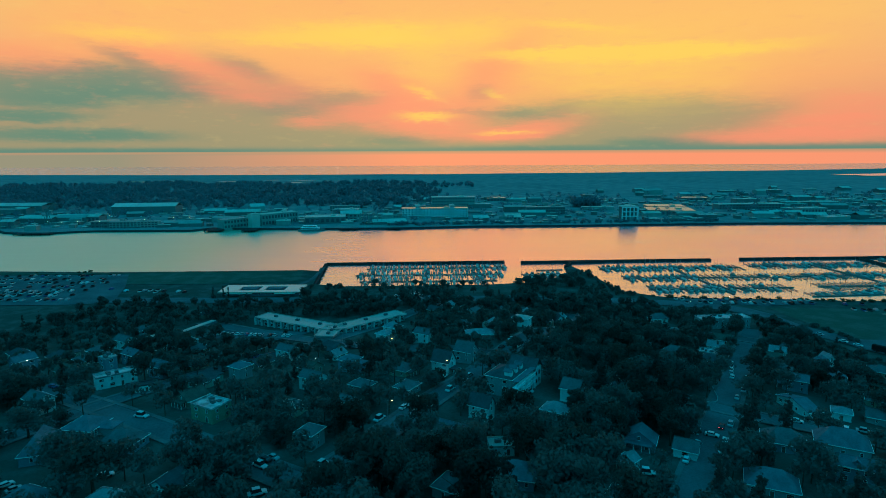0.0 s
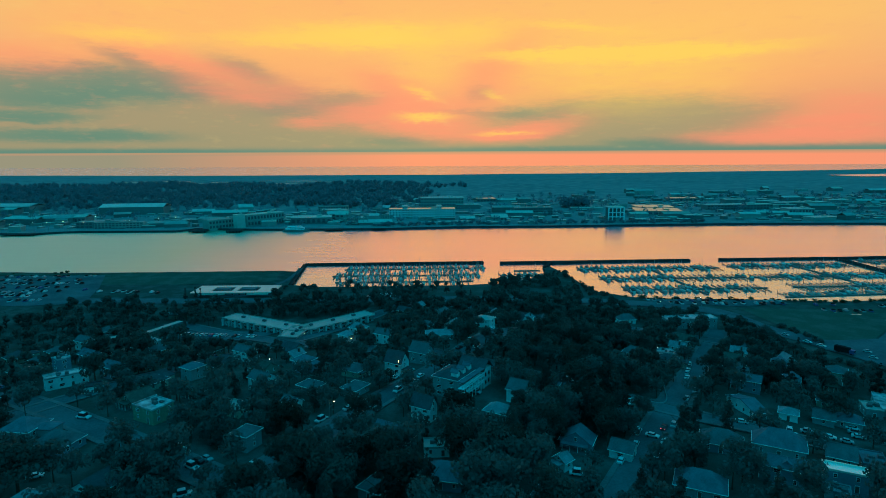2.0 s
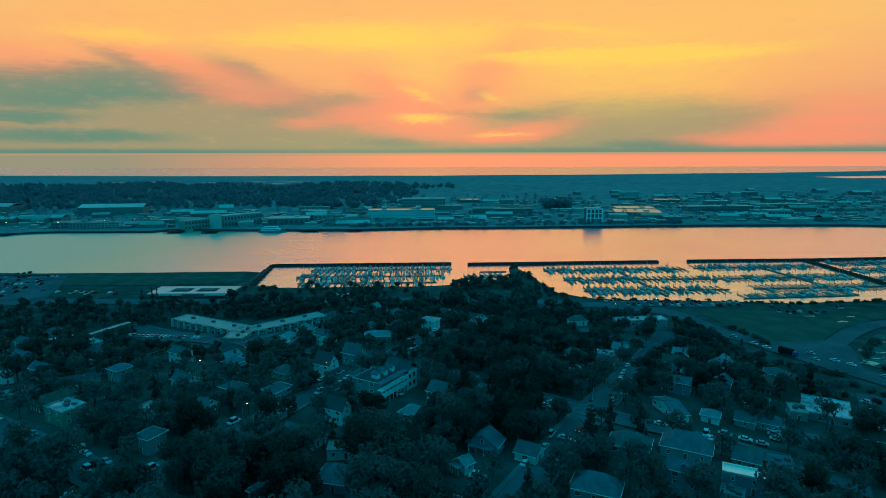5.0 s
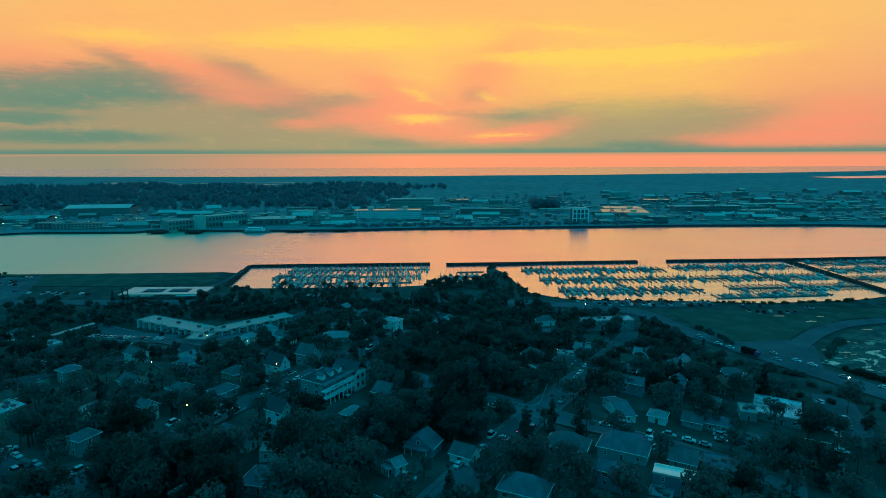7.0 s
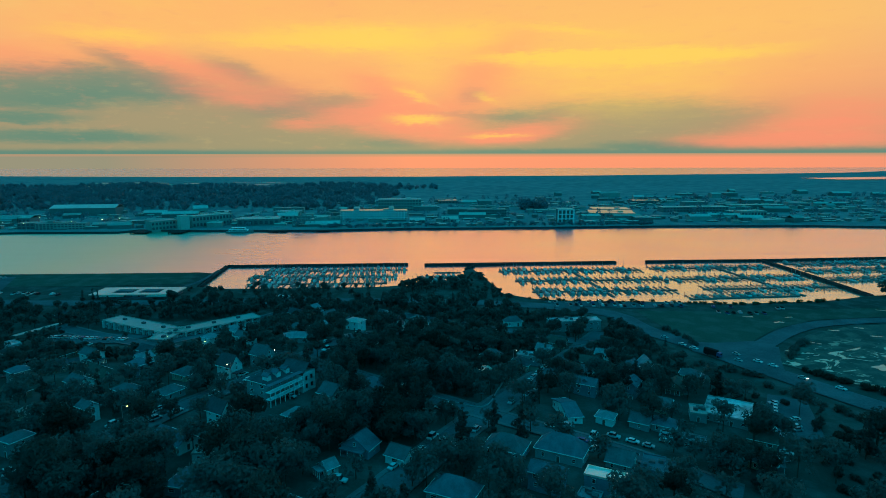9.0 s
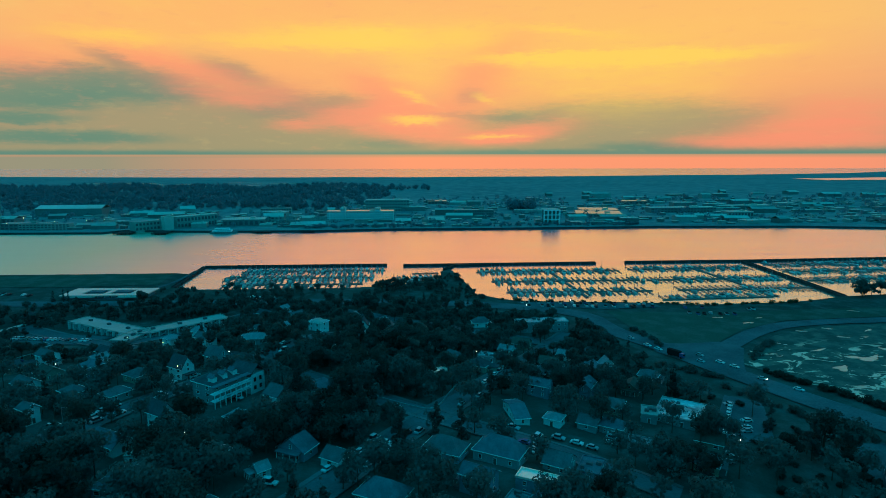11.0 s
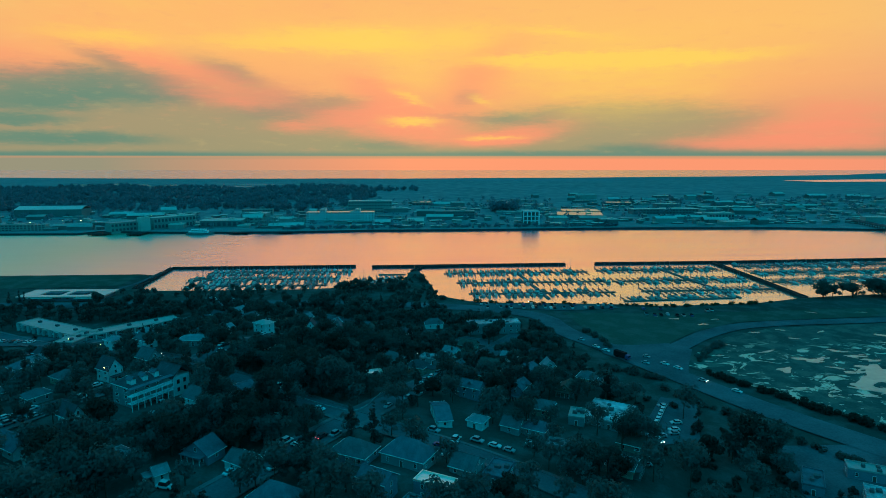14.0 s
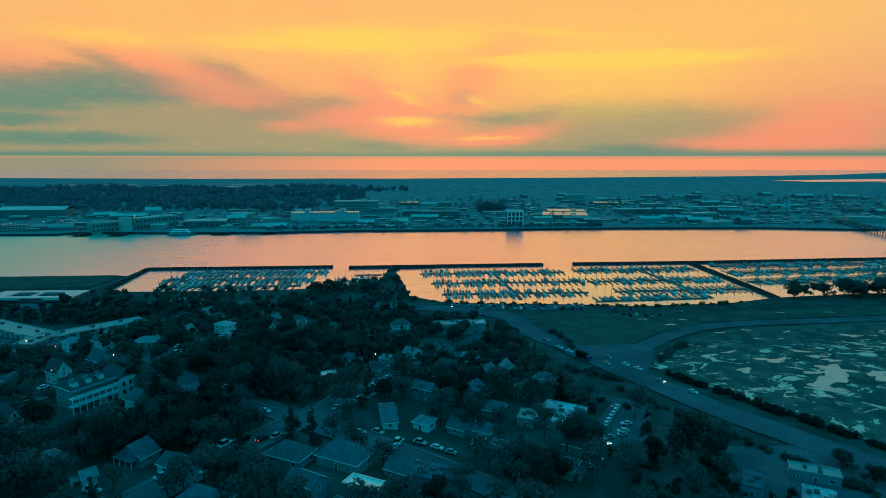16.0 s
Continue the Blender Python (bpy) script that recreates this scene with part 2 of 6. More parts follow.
def glowing(name, colour, strength):
    m = bpy.data.materials.new(name)
    m.use_nodes = True
    b = m.node_tree.nodes["Principled BSDF"]
    b.inputs["Base Color"].default_value = (0.8, 0.8, 0.8, 1)
    b.inputs["Emission Color"].default_value, b.inputs["Emission Strength"].default_value = (*colour, 1), strength
    return m


def water_material():
    m = bpy.data.materials.new("sky_tinted_estuary_water")
    m.use_nodes = True
    tr = m.node_tree
    b = tr.nodes["Principled BSDF"]
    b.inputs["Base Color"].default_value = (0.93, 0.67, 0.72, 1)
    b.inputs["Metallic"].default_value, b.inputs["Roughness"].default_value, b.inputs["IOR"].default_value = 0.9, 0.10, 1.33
    pos = tr.nodes.new("ShaderNodeTexCoord").outputs["Object"]
    mp = tr.nodes.new("ShaderNodeMapping")
    mp.inputs["Scale"].default_value = (0.012, 0.05, 1)
    tr.links.new(pos, mp.inputs[0])
    n1 = node(tr, "ShaderNodeTexNoise", Scale=1.0, Detail=5.0, Roughness=0.6)
    tr.links.new(mp.outputs[0], n1.inputs["Vector"])
    n2 = node(tr, "ShaderNodeTexNoise", Scale=0.35, Detail=3.0, Roughness=0.5)
    tr.links.new(pos, n2.inputs["Vector"])
    h = math_node(tr, "MULTIPLY_ADD", n1.outputs[0], 1.4, math_node(tr, "MULTIPLY", n2.outputs[0], 0.10))
    bp = tr.nodes.new("ShaderNodeBump")
    bp.inputs["Strength"].default_value, bp.inputs["Distance"].default_value = 0.3, 1.0
    tr.links.new(h, bp.inputs["Height"]), tr.links.new(bp.outputs[0], b.inputs["Normal"])
    # left water is rougher, with a greyer reflection painted into its tint
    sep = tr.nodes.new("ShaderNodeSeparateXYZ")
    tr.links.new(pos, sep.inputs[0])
    left_side = math_node(tr, "MULTIPLY", math_node(tr, "MULTIPLY_ADD", sep.outputs[0], -0.0032, -0.05, clamp=True), math_node(tr, "MULTIPLY_ADD", sep.outputs[1], -0.0008, 1.9, clamp=True))
    left_tint = math_node(tr, "MULTIPLY", left_side, 1.35, clamp=True)
    # strait streaks and basin tints put mirrored sky tones into the base colour
    mp2 = tr.nodes.new("ShaderNodeMapping")
    mp2.inputs["Scale"].default_value = (0.004, 0.03, 1)
    tr.links.new(pos, mp2.inputs[0])
    n3 = node(tr, "ShaderNodeTexNoise", Scale=1.0, Detail=6.0, Roughness=0.6, Distortion=0.6)
    tr.links.new(mp2.outputs[0], n3.inputs["Vector"])
    strait_mask = math_node(tr, "ADD", math_node(tr, "MULTIPLY_ADD", math_node(tr, "SUBTRACT", n3.outputs[0], 0.5), 3.5, 0.25), math_node(tr, "MULTIPLY_ADD", sep.outputs[0], 0.0016, -0.55), clamp=True)
    strait_mask = math_node(tr, "MULTIPLY", strait_mask, math_node(tr, "MULTIPLY_ADD", sep.outputs[1], -0.002, 3.0, clamp=True))
    reach = mix_colour(tr, strait_mask, (1.0, 0.60, 0.74, 1), (1.0, 0.78, 0.76, 1))
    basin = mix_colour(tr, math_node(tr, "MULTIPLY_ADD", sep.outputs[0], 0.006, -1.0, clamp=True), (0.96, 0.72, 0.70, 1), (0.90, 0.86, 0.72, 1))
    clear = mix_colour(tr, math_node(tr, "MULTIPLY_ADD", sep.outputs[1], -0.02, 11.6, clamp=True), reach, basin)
    # open bay: tint stands in for the mirrored glow, duller leftward, slightly rougher
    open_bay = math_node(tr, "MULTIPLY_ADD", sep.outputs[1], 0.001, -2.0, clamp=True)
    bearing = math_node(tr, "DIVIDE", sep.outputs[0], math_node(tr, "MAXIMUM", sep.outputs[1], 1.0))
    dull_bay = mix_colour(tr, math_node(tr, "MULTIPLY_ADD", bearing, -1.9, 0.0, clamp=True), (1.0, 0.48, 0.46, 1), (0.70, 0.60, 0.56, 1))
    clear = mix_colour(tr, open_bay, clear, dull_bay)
    tr.links.new(mix_colour(tr, left_tint, clear, (0.56, 0.66, 0.46, 1)), b.inputs["Base Color"])
    tr.links.new(math_node(tr, "ADD", math_node(tr, "MULTIPLY_ADD", n1.outputs[0], 0.14, 0.16), math_node(tr, "MULTIPLY_ADD", open_bay, 0.03, math_node(tr, "MULTIPLY", left_side, 0.20))), b.inputs["Roughness"])
    return m


def ground_material(name, a, b, c, big=0.012, mid=0.08):
    """Earth, grass and scrub in patches."""
    m = bpy.data.materials.new(name)
    m.use_nodes = True
    tr = m.node_tree
    bsdf = tr.nodes["Principled BSDF"]
    bsdf.inputs["Roughness"].default_value, bsdf.inputs["Specular IOR Level"].default_value = 0.95, 0.0
    pos = tr.nodes.new("ShaderNodeTexCoord").outputs["Object"]
    outs = []
    for s, d in ((big, 6.0), (mid, 5.0), (0.9, 3.0)):
        n = node(tr, "ShaderNodeTexNoise", Scale=s, Detail=d, Roughness=0.6)
        tr.links.new(pos, n.inputs["Vector"])
        outs.append(n.outputs[0])
    f1 = math_node(tr, "MULTIPLY_ADD", math_node(tr, "SUBTRACT", outs[0], 0.5), 5.0, 0.5, clamp=True)
    f2 = math_node(tr, "MULTIPLY_ADD", math_node(tr, "SUBTRACT", outs[1], 0.52), 6.0, 0.4, clamp=True)
    col = mix_colour(tr, f2, mix_colour(tr, f1, (*a, 1), (*b, 1)), (*c, 1))
    col = mix_colour(tr, 0.5, col, mix_colour(tr, outs[2], (0.25, 0.25, 0.25, 1), (1.2, 1.2, 1.2, 1)), "MULTIPLY")
    tr.links.new(col, bsdf.inputs["Base Color"])
    bp = tr.nodes.new("ShaderNodeBump")
    bp.inputs["Strength"].default_value, bp.inputs["Distance"].default_value = 0.7, 0.3
    tr.links.new(outs[2], bp.inputs["Height"]), tr.links.new(bp.outputs[0], bsdf.inputs["Normal"])
    return m


def marsh_material():
    """Scrub and grass, marbled with pale wet mud and standing water."""
    m = ground_material("marsh_scrub", (0.058, 0.102, 0.09), (0.084, 0.132, 0.115), (0.126, 0.168, 0.14), 0.03, 0.12)
    tr = m.node_tree
    b = tr.nodes["Principled BSDF"]
    old = b.inputs["Base Color"].links[0].from_socket
    pos = tr.nodes.new("ShaderNodeTexCoord").outputs["Object"]
    mp = tr.nodes.new("ShaderNodeMapping")
    mp.inputs["Scale"].default_value = (0.06, 0.085, 1)
    tr.links.new(pos, mp.inputs[0])
    n = node(tr, "ShaderNodeTexNoise", Scale=1.0, Detail=9.0, Roughness=0.62, Distortion=1.4)
    tr.links.new(mp.outputs[0], n.inputs["Vector"])
    # the mud lies in the middle of the marsh, the rim is grass
    sep = tr.nodes.new("ShaderNodeSeparateXYZ")
    tr.links.new(pos, sep.inputs[0])
    rim = math_node(tr, "MULTIPLY_ADD", math_node(tr, "SUBTRACT", 322.0, sep.outputs[1]), 0.05, 0.0, clamp=True)
    wet = math_node(tr, "MULTIPLY", math_node(tr, "MULTIPLY_ADD", math_node(tr, "SUBTRACT", n.outputs[0], 0.585), 24.0, 0.5, clamp=True), rim)
    tr.links.new(mix_colour(tr, wet, old, (0.50, 0.53, 0.39, 1)), b.inputs["Base Color"])
    tr.links.new(math_node(tr, "MULTIPLY_ADD", wet, -0.5, 0.95), b.inputs["Roughness"])
    tr.links.new(math_node(tr, "MULTIPLY", wet, 0.35), b.inputs["Specular IOR Level"])
    return m


M_WATER = water_material()
M_EARTH = ground_material("town_earth_and_grass", (0.038, 0.074, 0.064), (0.055, 0.092, 0.08), (0.09, 0.122, 0.112))
M_LAWN = ground_material("mown_grass", (0.038, 0.096, 0.074), (0.05, 0.114, 0.088), (0.082, 0.135, 0.112))
M_MARSH = marsh_material()
# far ground is paler and bluer: distance haze put into its base colours
M_ISLAND = ground_material("hazed_island_ground", (0.16, 0.23, 0.235), (0.20, 0.275, 0.275), (0.27, 0.33, 0.315), 0.004, 0.03)
M_ASPHALT = surface("asphalt", (0.088, 0.124, 0.132), 0.9, fine=1.2, coarse=0.05, spread=0.35, specular=0.0)
M_CONCRETE = surface("weathered_concrete", (0.13, 0.14, 0.14), 0.9, fine=1.0, coarse=0.08, spread=0.35, specular=0.05)
M_ROCK = surface("dark_wet_rock", (0.06, 0.06, 0.06), 0.7, fine=0.8, bump=0.2, spread=0.4)
M_BREAK = surface("dark_timber_breakwater", (0.045, 0.045, 0.045), 0.75, fine=0.7, coarse=0.1, spread=0.4)
M_DECK = surface("grey_dock_planks", (0.16, 0.16, 0.155), 0.8, fine=2.0, spread=0.3)
M_PILE = surface("tarred_pile", (0.05, 0.048, 0.045), 0.7, fine=3.0)
M_BARK = surface("bark", (0.09, 0.07, 0.055), 0.9, fine=6.0)
M_LEAF = surface("dark_broadleaf", (0.050, 0.104, 0.092), 0.8, fine=1.3, coarse=0.3, spread=0.2, per_object=0.5, hue=0.02, specular=0.0)
# same trees further off, their leaf lightened to paint in aerial haze
M_HAZELEAF = surface("haze_paled_broadleaf", (0.064, 0.124, 0.112), 0.8, fine=1.0, coarse=0.1, spread=0.35, specular=0.0)
M_NEEDLE = surface("dark_conifer", (0.036, 0.074, 0.068), 0.85, fine=1.5, coarse=0.3, spread=0.4, per_object=0.3, specular=0.0)
for m in (M_LEAF, M_HAZELEAF, M_NEEDLE):
    leafy(m)
M_SCRUB = surface("scrub_leaf", (0.06, 0.09, 0.05), 0.8, fine=1.0, coarse=0.1, spread=0.4, specular=0.03)
# distant foliage carries the haze as a lighter, bluish base colour
M_WOODS = surface("haze_pale_woods", (0.14, 0.245, 0.275), 0.85, fine=0.2, coarse=0.02, spread=0.06, specular=0.03)
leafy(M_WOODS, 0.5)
M_GLASS = surface("dark_window_glass", (0.02, 0.025, 0.03), 0.12, fine=0.6, spread=0.3, specular=0.8)
M_FRAME = surface("white_window_trim", (0.82, 0.82, 0.80), 0.6, fine=4.0, spread=0.1)
M_TYRE = surface("tyre_rubber", (0.02, 0.02, 0.02), 0.85, fine=8.0)
M_LAMP = glowing("warm_lamp_glow", (1.0, 0.66, 0.18), 16.0)
M_LAMPW = glowing("white_lamp_glow", (1.0, 0.9, 0.7), 12.0)
M_TAIL = glowing("red_tail_light", (1.0, 0.04, 0.05), 5.0)
M_WALLS = [surface("wall_" + n, c, 0.8, fine=2.0, coarse=0.25, spread=0.16) for n, c in
           (("white_paint", (0.64, 0.66, 0.64)), ("pale_grey_paint", (0.26, 0.29, 0.29)), ("blue_grey_paint", (0.16, 0.24, 0.28)),
            ("cream_paint", (0.40, 0.39, 0.30)), ("tan_stucco", (0.25, 0.22, 0.18)), ("sage_paint", (0.28, 0.33, 0.27)))]
M_YELLOW = surface("wall_yellow_stucco", (0.27, 0.25, 0.17), 0.85, fine=2.0, coarse=0.3, spread=0.2)
M_ROOFS = [surface("roof_" + n, c, 0.85, fine=2.2, coarse=0.35, spread=0.3, specular=0.02) for n, c in
           (("grey_shingle", (0.12, 0.13, 0.135)), ("dark_shingle", (0.08, 0.085, 0.09)), ("brown_shingle", (0.12, 0.10, 0.085)),
            ("pale_shingle", (0.24, 0.255, 0.265)), ("blue_grey_shingle", (0.11, 0.152, 0.172)))]
M_ROOFW = surface("roof_white_membrane", (0.36, 0.37, 0.34), 0.5, metal=0.12, fine=0.8, coarse=0.12, spread=0.15)
M_ROOFT = surface("roof_pale_terminal", (0.50, 0.50, 0.44), 0.42, metal=0.15, fine=0.8, coarse=0.1, spread=0.12, specular=0.6)
M_ROOFBW = surface("roof_bright_white_coating", (0.86, 0.84, 0.76), 0.32, metal=0.5, fine=0.6, coarse=0.1, spread=0.06, specular=0.7)
M_ROOFP = surface("roof_patchy_gravel", (0.38, 0.40, 0.40), 0.6, fine=0.5, coarse=0.12, spread=0.75, specular=0.25)
M_CARS = [surface("car_paint_" + n, c, 0.45, spread=0.04, specular=0.2) for n, c in
          (("white", (0.62, 0.63, 0.63)), ("silver", (0.36, 0.37, 0.38)), ("dark", (0.03, 0.032, 0.035)), ("blue", (0.05, 0.09, 0.2)), ("red", (0.25, 0.03, 0.03)), ("beige", (0.4, 0.36, 0.3)))]
M_HULL = surface("white_gelcoat", (0.36, 0.45, 0.43), 0.6, fine=1.0, spread=0.1, per_object=0.6)
M_CANVAS = surface("blue_boat_canvas", (0.05, 0.11, 0.15), 0.85, fine=3.0, per_object=0.5)
M_MAST = surface("dull_aluminium", (0.35, 0.36, 0.37), 0.45, metal=0.7, fine=3.0)


# ---- mesh helpers ----
def box(bm, x, y, z, w, d, h, mi=0, turn=0.0):
    """A box whose base centre is (x, y, z)."""
    m = Matrix.Translation((x, y, z + h / 2)) @ Matrix.Rotation(turn, 4, "Z") @ Matrix.Diagonal((w, d, h, 1))
    vs = bmesh.ops.create_cube(bm, size=1, matrix=m)["verts"]
    for fc in {fc for v in vs for fc in v.link_faces}:
        fc.material_index = mi
    return vs


def prism(bm, outline, z0, z1, mi=0):
    """An upright solid on a plan outline."""
    lo = [bm.verts.new((x, y, z0)) for x, y in outline]
    hi = [bm.verts.new((x, y, z1)) for x, y in outline]
    n = len(outline)
    fs = [bm.faces.new(hi), bm.faces.new(lo[::-1])]
    fs += [bm.faces.new((lo[i], lo[(i + 1) % n], hi[(i + 1) % n], hi[i])) for i in range(n)]
    for fc in fs:
        fc.material_index = mi
    return hi


def tube(bm, x, y, z0, z1, r0, r1, n=8, mi=0):
    vs = [[bm.verts.new((x + r * math.cos(math.tau * k / n), y + r * math.sin(math.tau * k / n), z)) for k in range(n)] for r, z in ((r0, z0), (r1, z1))]
    for k in range(n):
        bm.faces.new((vs[0][k], vs[0][(k + 1) % n], vs[1][(k + 1) % n], vs[1][k])).material_index = mi
    bm.faces.new(vs[1]).material_index = mi
    bm.faces.new(vs[0][::-1]).material_index = mi


def mesh_of(name, bm, mats):
    me = bpy.data.meshes.new(name)
    bm.normal_update()
    bm.to_mesh(me)
    bm.free()
    for m in (mats if isinstance(mats, (list, tuple)) else [mats]):
        me.materials.append(m)
    return me


def part(name, bm, mats, parent, label=""):
    me = bm if isinstance(bm, bpy.types.Mesh) else mesh_of(name, bm, mats)
    ob = new(name, me)
    ob.parent = parent
    return tagged(ob, label)


def thing(name, label, category, group="", kind=""):
    return tagged(new(name), label, category, group, kind)


def setting(name, bm, mats, label, category):
    me = bm if isinstance(bm, bpy.types.Mesh) else mesh_of(name, bm, mats)
    return tagged(new(name, me), label, category, "", "structure")


def ease(a, b, x):
    t = min(1.0, max(0.0, (x - a) / (b - a)))
    return t * t * (3 - 2 * t)


def terrain(x, y):
    """Height of the town's ground: a low hill that falls to the waterfront flats."""
    hill = 15.0 * ease(285, 30, x) * ease(385, 205, y) * (0.75 + 0.25 * ease(-350, -60, x))
    knoll = 9.0 * math.exp(-((x - 48) / 46) ** 2 - ((y - 308) / 48) ** 2) + 4.5 * math.exp(-((x - 143) / 34) ** 2 - ((y - 162) / 30) ** 2)
    return 1.6 + hill + knoll + 1.0 * math.exp(-((x - 30) / 45) ** 2 - ((y - 220) / 30) ** 2)


# street grid of the town
VX, VY = 0.56, 0.8285
UX, UY = VY, -VX
GRID = math.atan2(UY, UX)


def town(u, v):
    return u * UX + v * VX, u * UY + v * VY


# ---- ground, water and far shore ----
def along(points, x):
    """The height at x of a line through plan points."""
    if x <= points[0][0]:
        return points[0][1]
    for (x0, y0), (x1, y1) in zip(points, points[1:]):
        if x <= x1:
            return y0 + (y1 - y0) * (x - x0) / (x1 - x0)
    return points[-1][1]


NEAR_SHORE = [(-2600, 600), (-393, 572), (-292, 560), (-178, 557), (-104, 556), (-90, 550), (-84, 494), (-60, 484), (60, 482), (100, 488), (118, 502), (139, 512), (143, 548), (152, 558),
              (158, 520), (164, 453), (185, 432), (205, 426), (250, 421), (300, 413), (330, 407), (400, 410), (450, 424), (505, 430), (700, 440), (3000, 500)]
FAR_SHORE = [(-4000, 930), (-605, 891), (-590, 868), (-551, 856), (-511, 852), (-490, 866), (-467, 872), (-320, 866), (-300, 890), (-214, 876), (-168, 871), (-27, 866), (91, 878), (227, 874),
             (358, 876), (491, 878), (714, 864), (844, 832), (1200, 800), (4000, 760)]
FAR_EDGE = [(-6000, 4200), (-2215, 3313), (-950, 3078), (152, 3022), (1096, 3084), (2123, 3249), (2825, 3428), (3700, 3990), (6000, 4600)]


def sheet(columns, rows, place):
    me = bpy.data.meshes.new("sheet")
    vs = [place(c, r) for c in columns for r in rows]
    n = len(rows)
    fs = [(i * n + j, (i + 1) * n + j, (i + 1) * n + j + 1, i * n + j + 1) for i in range(len(columns) - 1) for j in range(n - 1)]
    me.from_pydata(vs, [], fs)
    me.validate()
    return me


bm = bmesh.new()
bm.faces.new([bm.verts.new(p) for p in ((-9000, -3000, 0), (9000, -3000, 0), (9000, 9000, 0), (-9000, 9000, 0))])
setting("water", bm, M_WATER, "calm estuary and bay water tinted to mirror an orange dusk sky", "water")


def near_place(x, r):
    edge = along(NEAR_SHORE, x)
    if r > 1.0:
        return (x, edge + (1.2 if r < 1.5 else 2.5), 0.4 if r < 1.5 else -1.5)
    y = 60 + (edge - 60) * r if r >= 0 else 60 + 900 * r
    return (x, y, terrain(x, y) + 0.25 * noise.noise((x * 0.07, y * 0.07, 0)))


cols = [-2600, -1800, -1200, -900, -700, -550] + list(range(-450, -110, 8)) + list(range(-108, -78, 3)) + list(range(-76, 100, 6)) + list(range(100, 176, 4)) + list(range(180, 700, 8)) + [760, 840, 950, 1100, 1400, 1900, 3000]
rows = [-1.0, -0.5, -0.2, -0.1] + [k / 80 for k in range(81)] + [1.2, 2.0]
me = sheet(cols, rows, near_place)
for p in me.polygons:
    p.use_smooth = True
me.materials.append(M_EARTH)
setting("ground", me, None, "dark earth and grass of a waterfront town on a low hill", "ground")


def far_place(x, r):
    a, b = along(FAR_SHORE, x), along(FAR_EDGE, x)
    if r < 0:
        return (x, a - 1.5, -1.0)
    y = a + (b - a) * r
    return (x, y, 2.2 + 1.2 * noise.noise((x * 0.003, y * 0.003, 4)) * min(1, r * 20))


cols = [-4000, -2600, -1800, -1400, -1100, -900, -750] + list(range(-640, 900, 14)) + [960, 1050, 1200, 1400, 1700, 2000, 2400, 2800, 3300, 4000]
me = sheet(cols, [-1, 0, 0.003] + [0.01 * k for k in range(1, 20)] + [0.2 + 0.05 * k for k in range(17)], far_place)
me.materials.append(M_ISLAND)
setting("hazed_island_ground", me, None, "flat far shore of docks, grass and marsh in haze-paled colours", "ground")

# tidal inlet on the marsh behind the island
bm = bmesh.new()
for outline in ([(1880, 2590), (1935, 2420), (2300, 2440), (3900, 2500), (3900, 2840), (2900, 2760), (2300, 2680)], [(2150, 2330), (2500, 2300), (2700, 2345), (2400, 2370)]):
    prism(bm, outline, 3.6, 4.0)
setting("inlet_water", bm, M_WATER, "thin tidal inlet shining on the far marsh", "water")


# ---- roads ----
ROAD_LINES = []


def resample(points, step):
    out = []
    for (x0, y0), (x1, y1) in zip(points, points[1:]):
        n = max(1, int(math.hypot(x1 - x0, y1 - y0) / step))
        out += [(x0 + (x1 - x0) * k / n, y0 + (y1 - y0) * k / n) for k in range(n)]
    return out + [points[-1]]


def smooth_line(points, times=2):
    for _ in range(times):
        q = [points[0]]
        for (x0, y0), (x1, y1) in zip(points, points[1:]):
            q += [(0.75 * x0 + 0.25 * x1, 0.75 * y0 + 0.25 * y1), (0.25 * x0 + 0.75 * x1, 0.25 * y0 + 0.75 * y1)]
        points = q + [points[-1]]
    return points


def strip(bm, points, half, lift, shift=0.0, thick=0.0, mi=0):
    """A band that lies along a line on the ground."""
    pts = resample(points, 4.0)
    rows_ = []
    for k, (x, y) in enumerate(pts):
        a, b = pts[max(0, k - 1)], pts[min(len(pts) - 1, k + 1)]
        dx, dy = b[0] - a[0], b[1] - a[1]
        n = math.hypot(dx, dy) or 1
        nx, ny = dy / n, -dx / n
        row = []
        for s in (-1, -0.5, 0, 0.5, 1):
            px_, py_ = x + nx * (shift + s * half), y + ny * (shift + s * half)
            row.append(bm.verts.new((px_, py_, terrain(px_, py_) + lift)))
        if thick:
            for v in (row[0], row[-1]):
                row.insert(0 if v is row[0] else len(row), bm.verts.new((v.co.x, v.co.y, v.co.z - thick)))
        rows_.append(row)
    for a, b in zip(rows_, rows_[1:]):
        for k in range(len(a) - 1):
            bm.faces.new((a[k], a[k + 1], b[k + 1], b[k])).material_index = mi


def road(points, width, label, kerbs=True, lift=0.35):
    line = smooth_line(points)
    ROAD_LINES.append((resample(line, 6.0), width / 2))
    bm = bmesh.new()
    strip(bm, line, width / 2, lift)
    setting("road", bm, M_ASPHALT, label, "road")
    if kerbs:
        bm = bmesh.new()
        for s in (-1, 1):
            strip(bm, line, 0.9, lift + 0.15, s * (width / 2 + 0.9), 0.3)
        setting("pavement", bm, M_CONCRETE, "pale concrete pavement along a street", "pavement")


road([town(-116, v) for v in (60, 117, 180, 240, 330, 372)], 8.5, "residential street with parked cars between houses")
road([town(-20, v) for v in (60, 117, 180, 240, 330, 400)], 9.5, "wide residential street running down to the waterfront")
road([town(u, 114) for u in (-420, -300, -220, -121, -20, 60)], 8.5, "residential cross street past lawns", lift=0.37)
road([town(u, 240) for u in (-330, -220, -121, -20, 30, 68)], 9, "residential cross street among trees", lift=0.39)
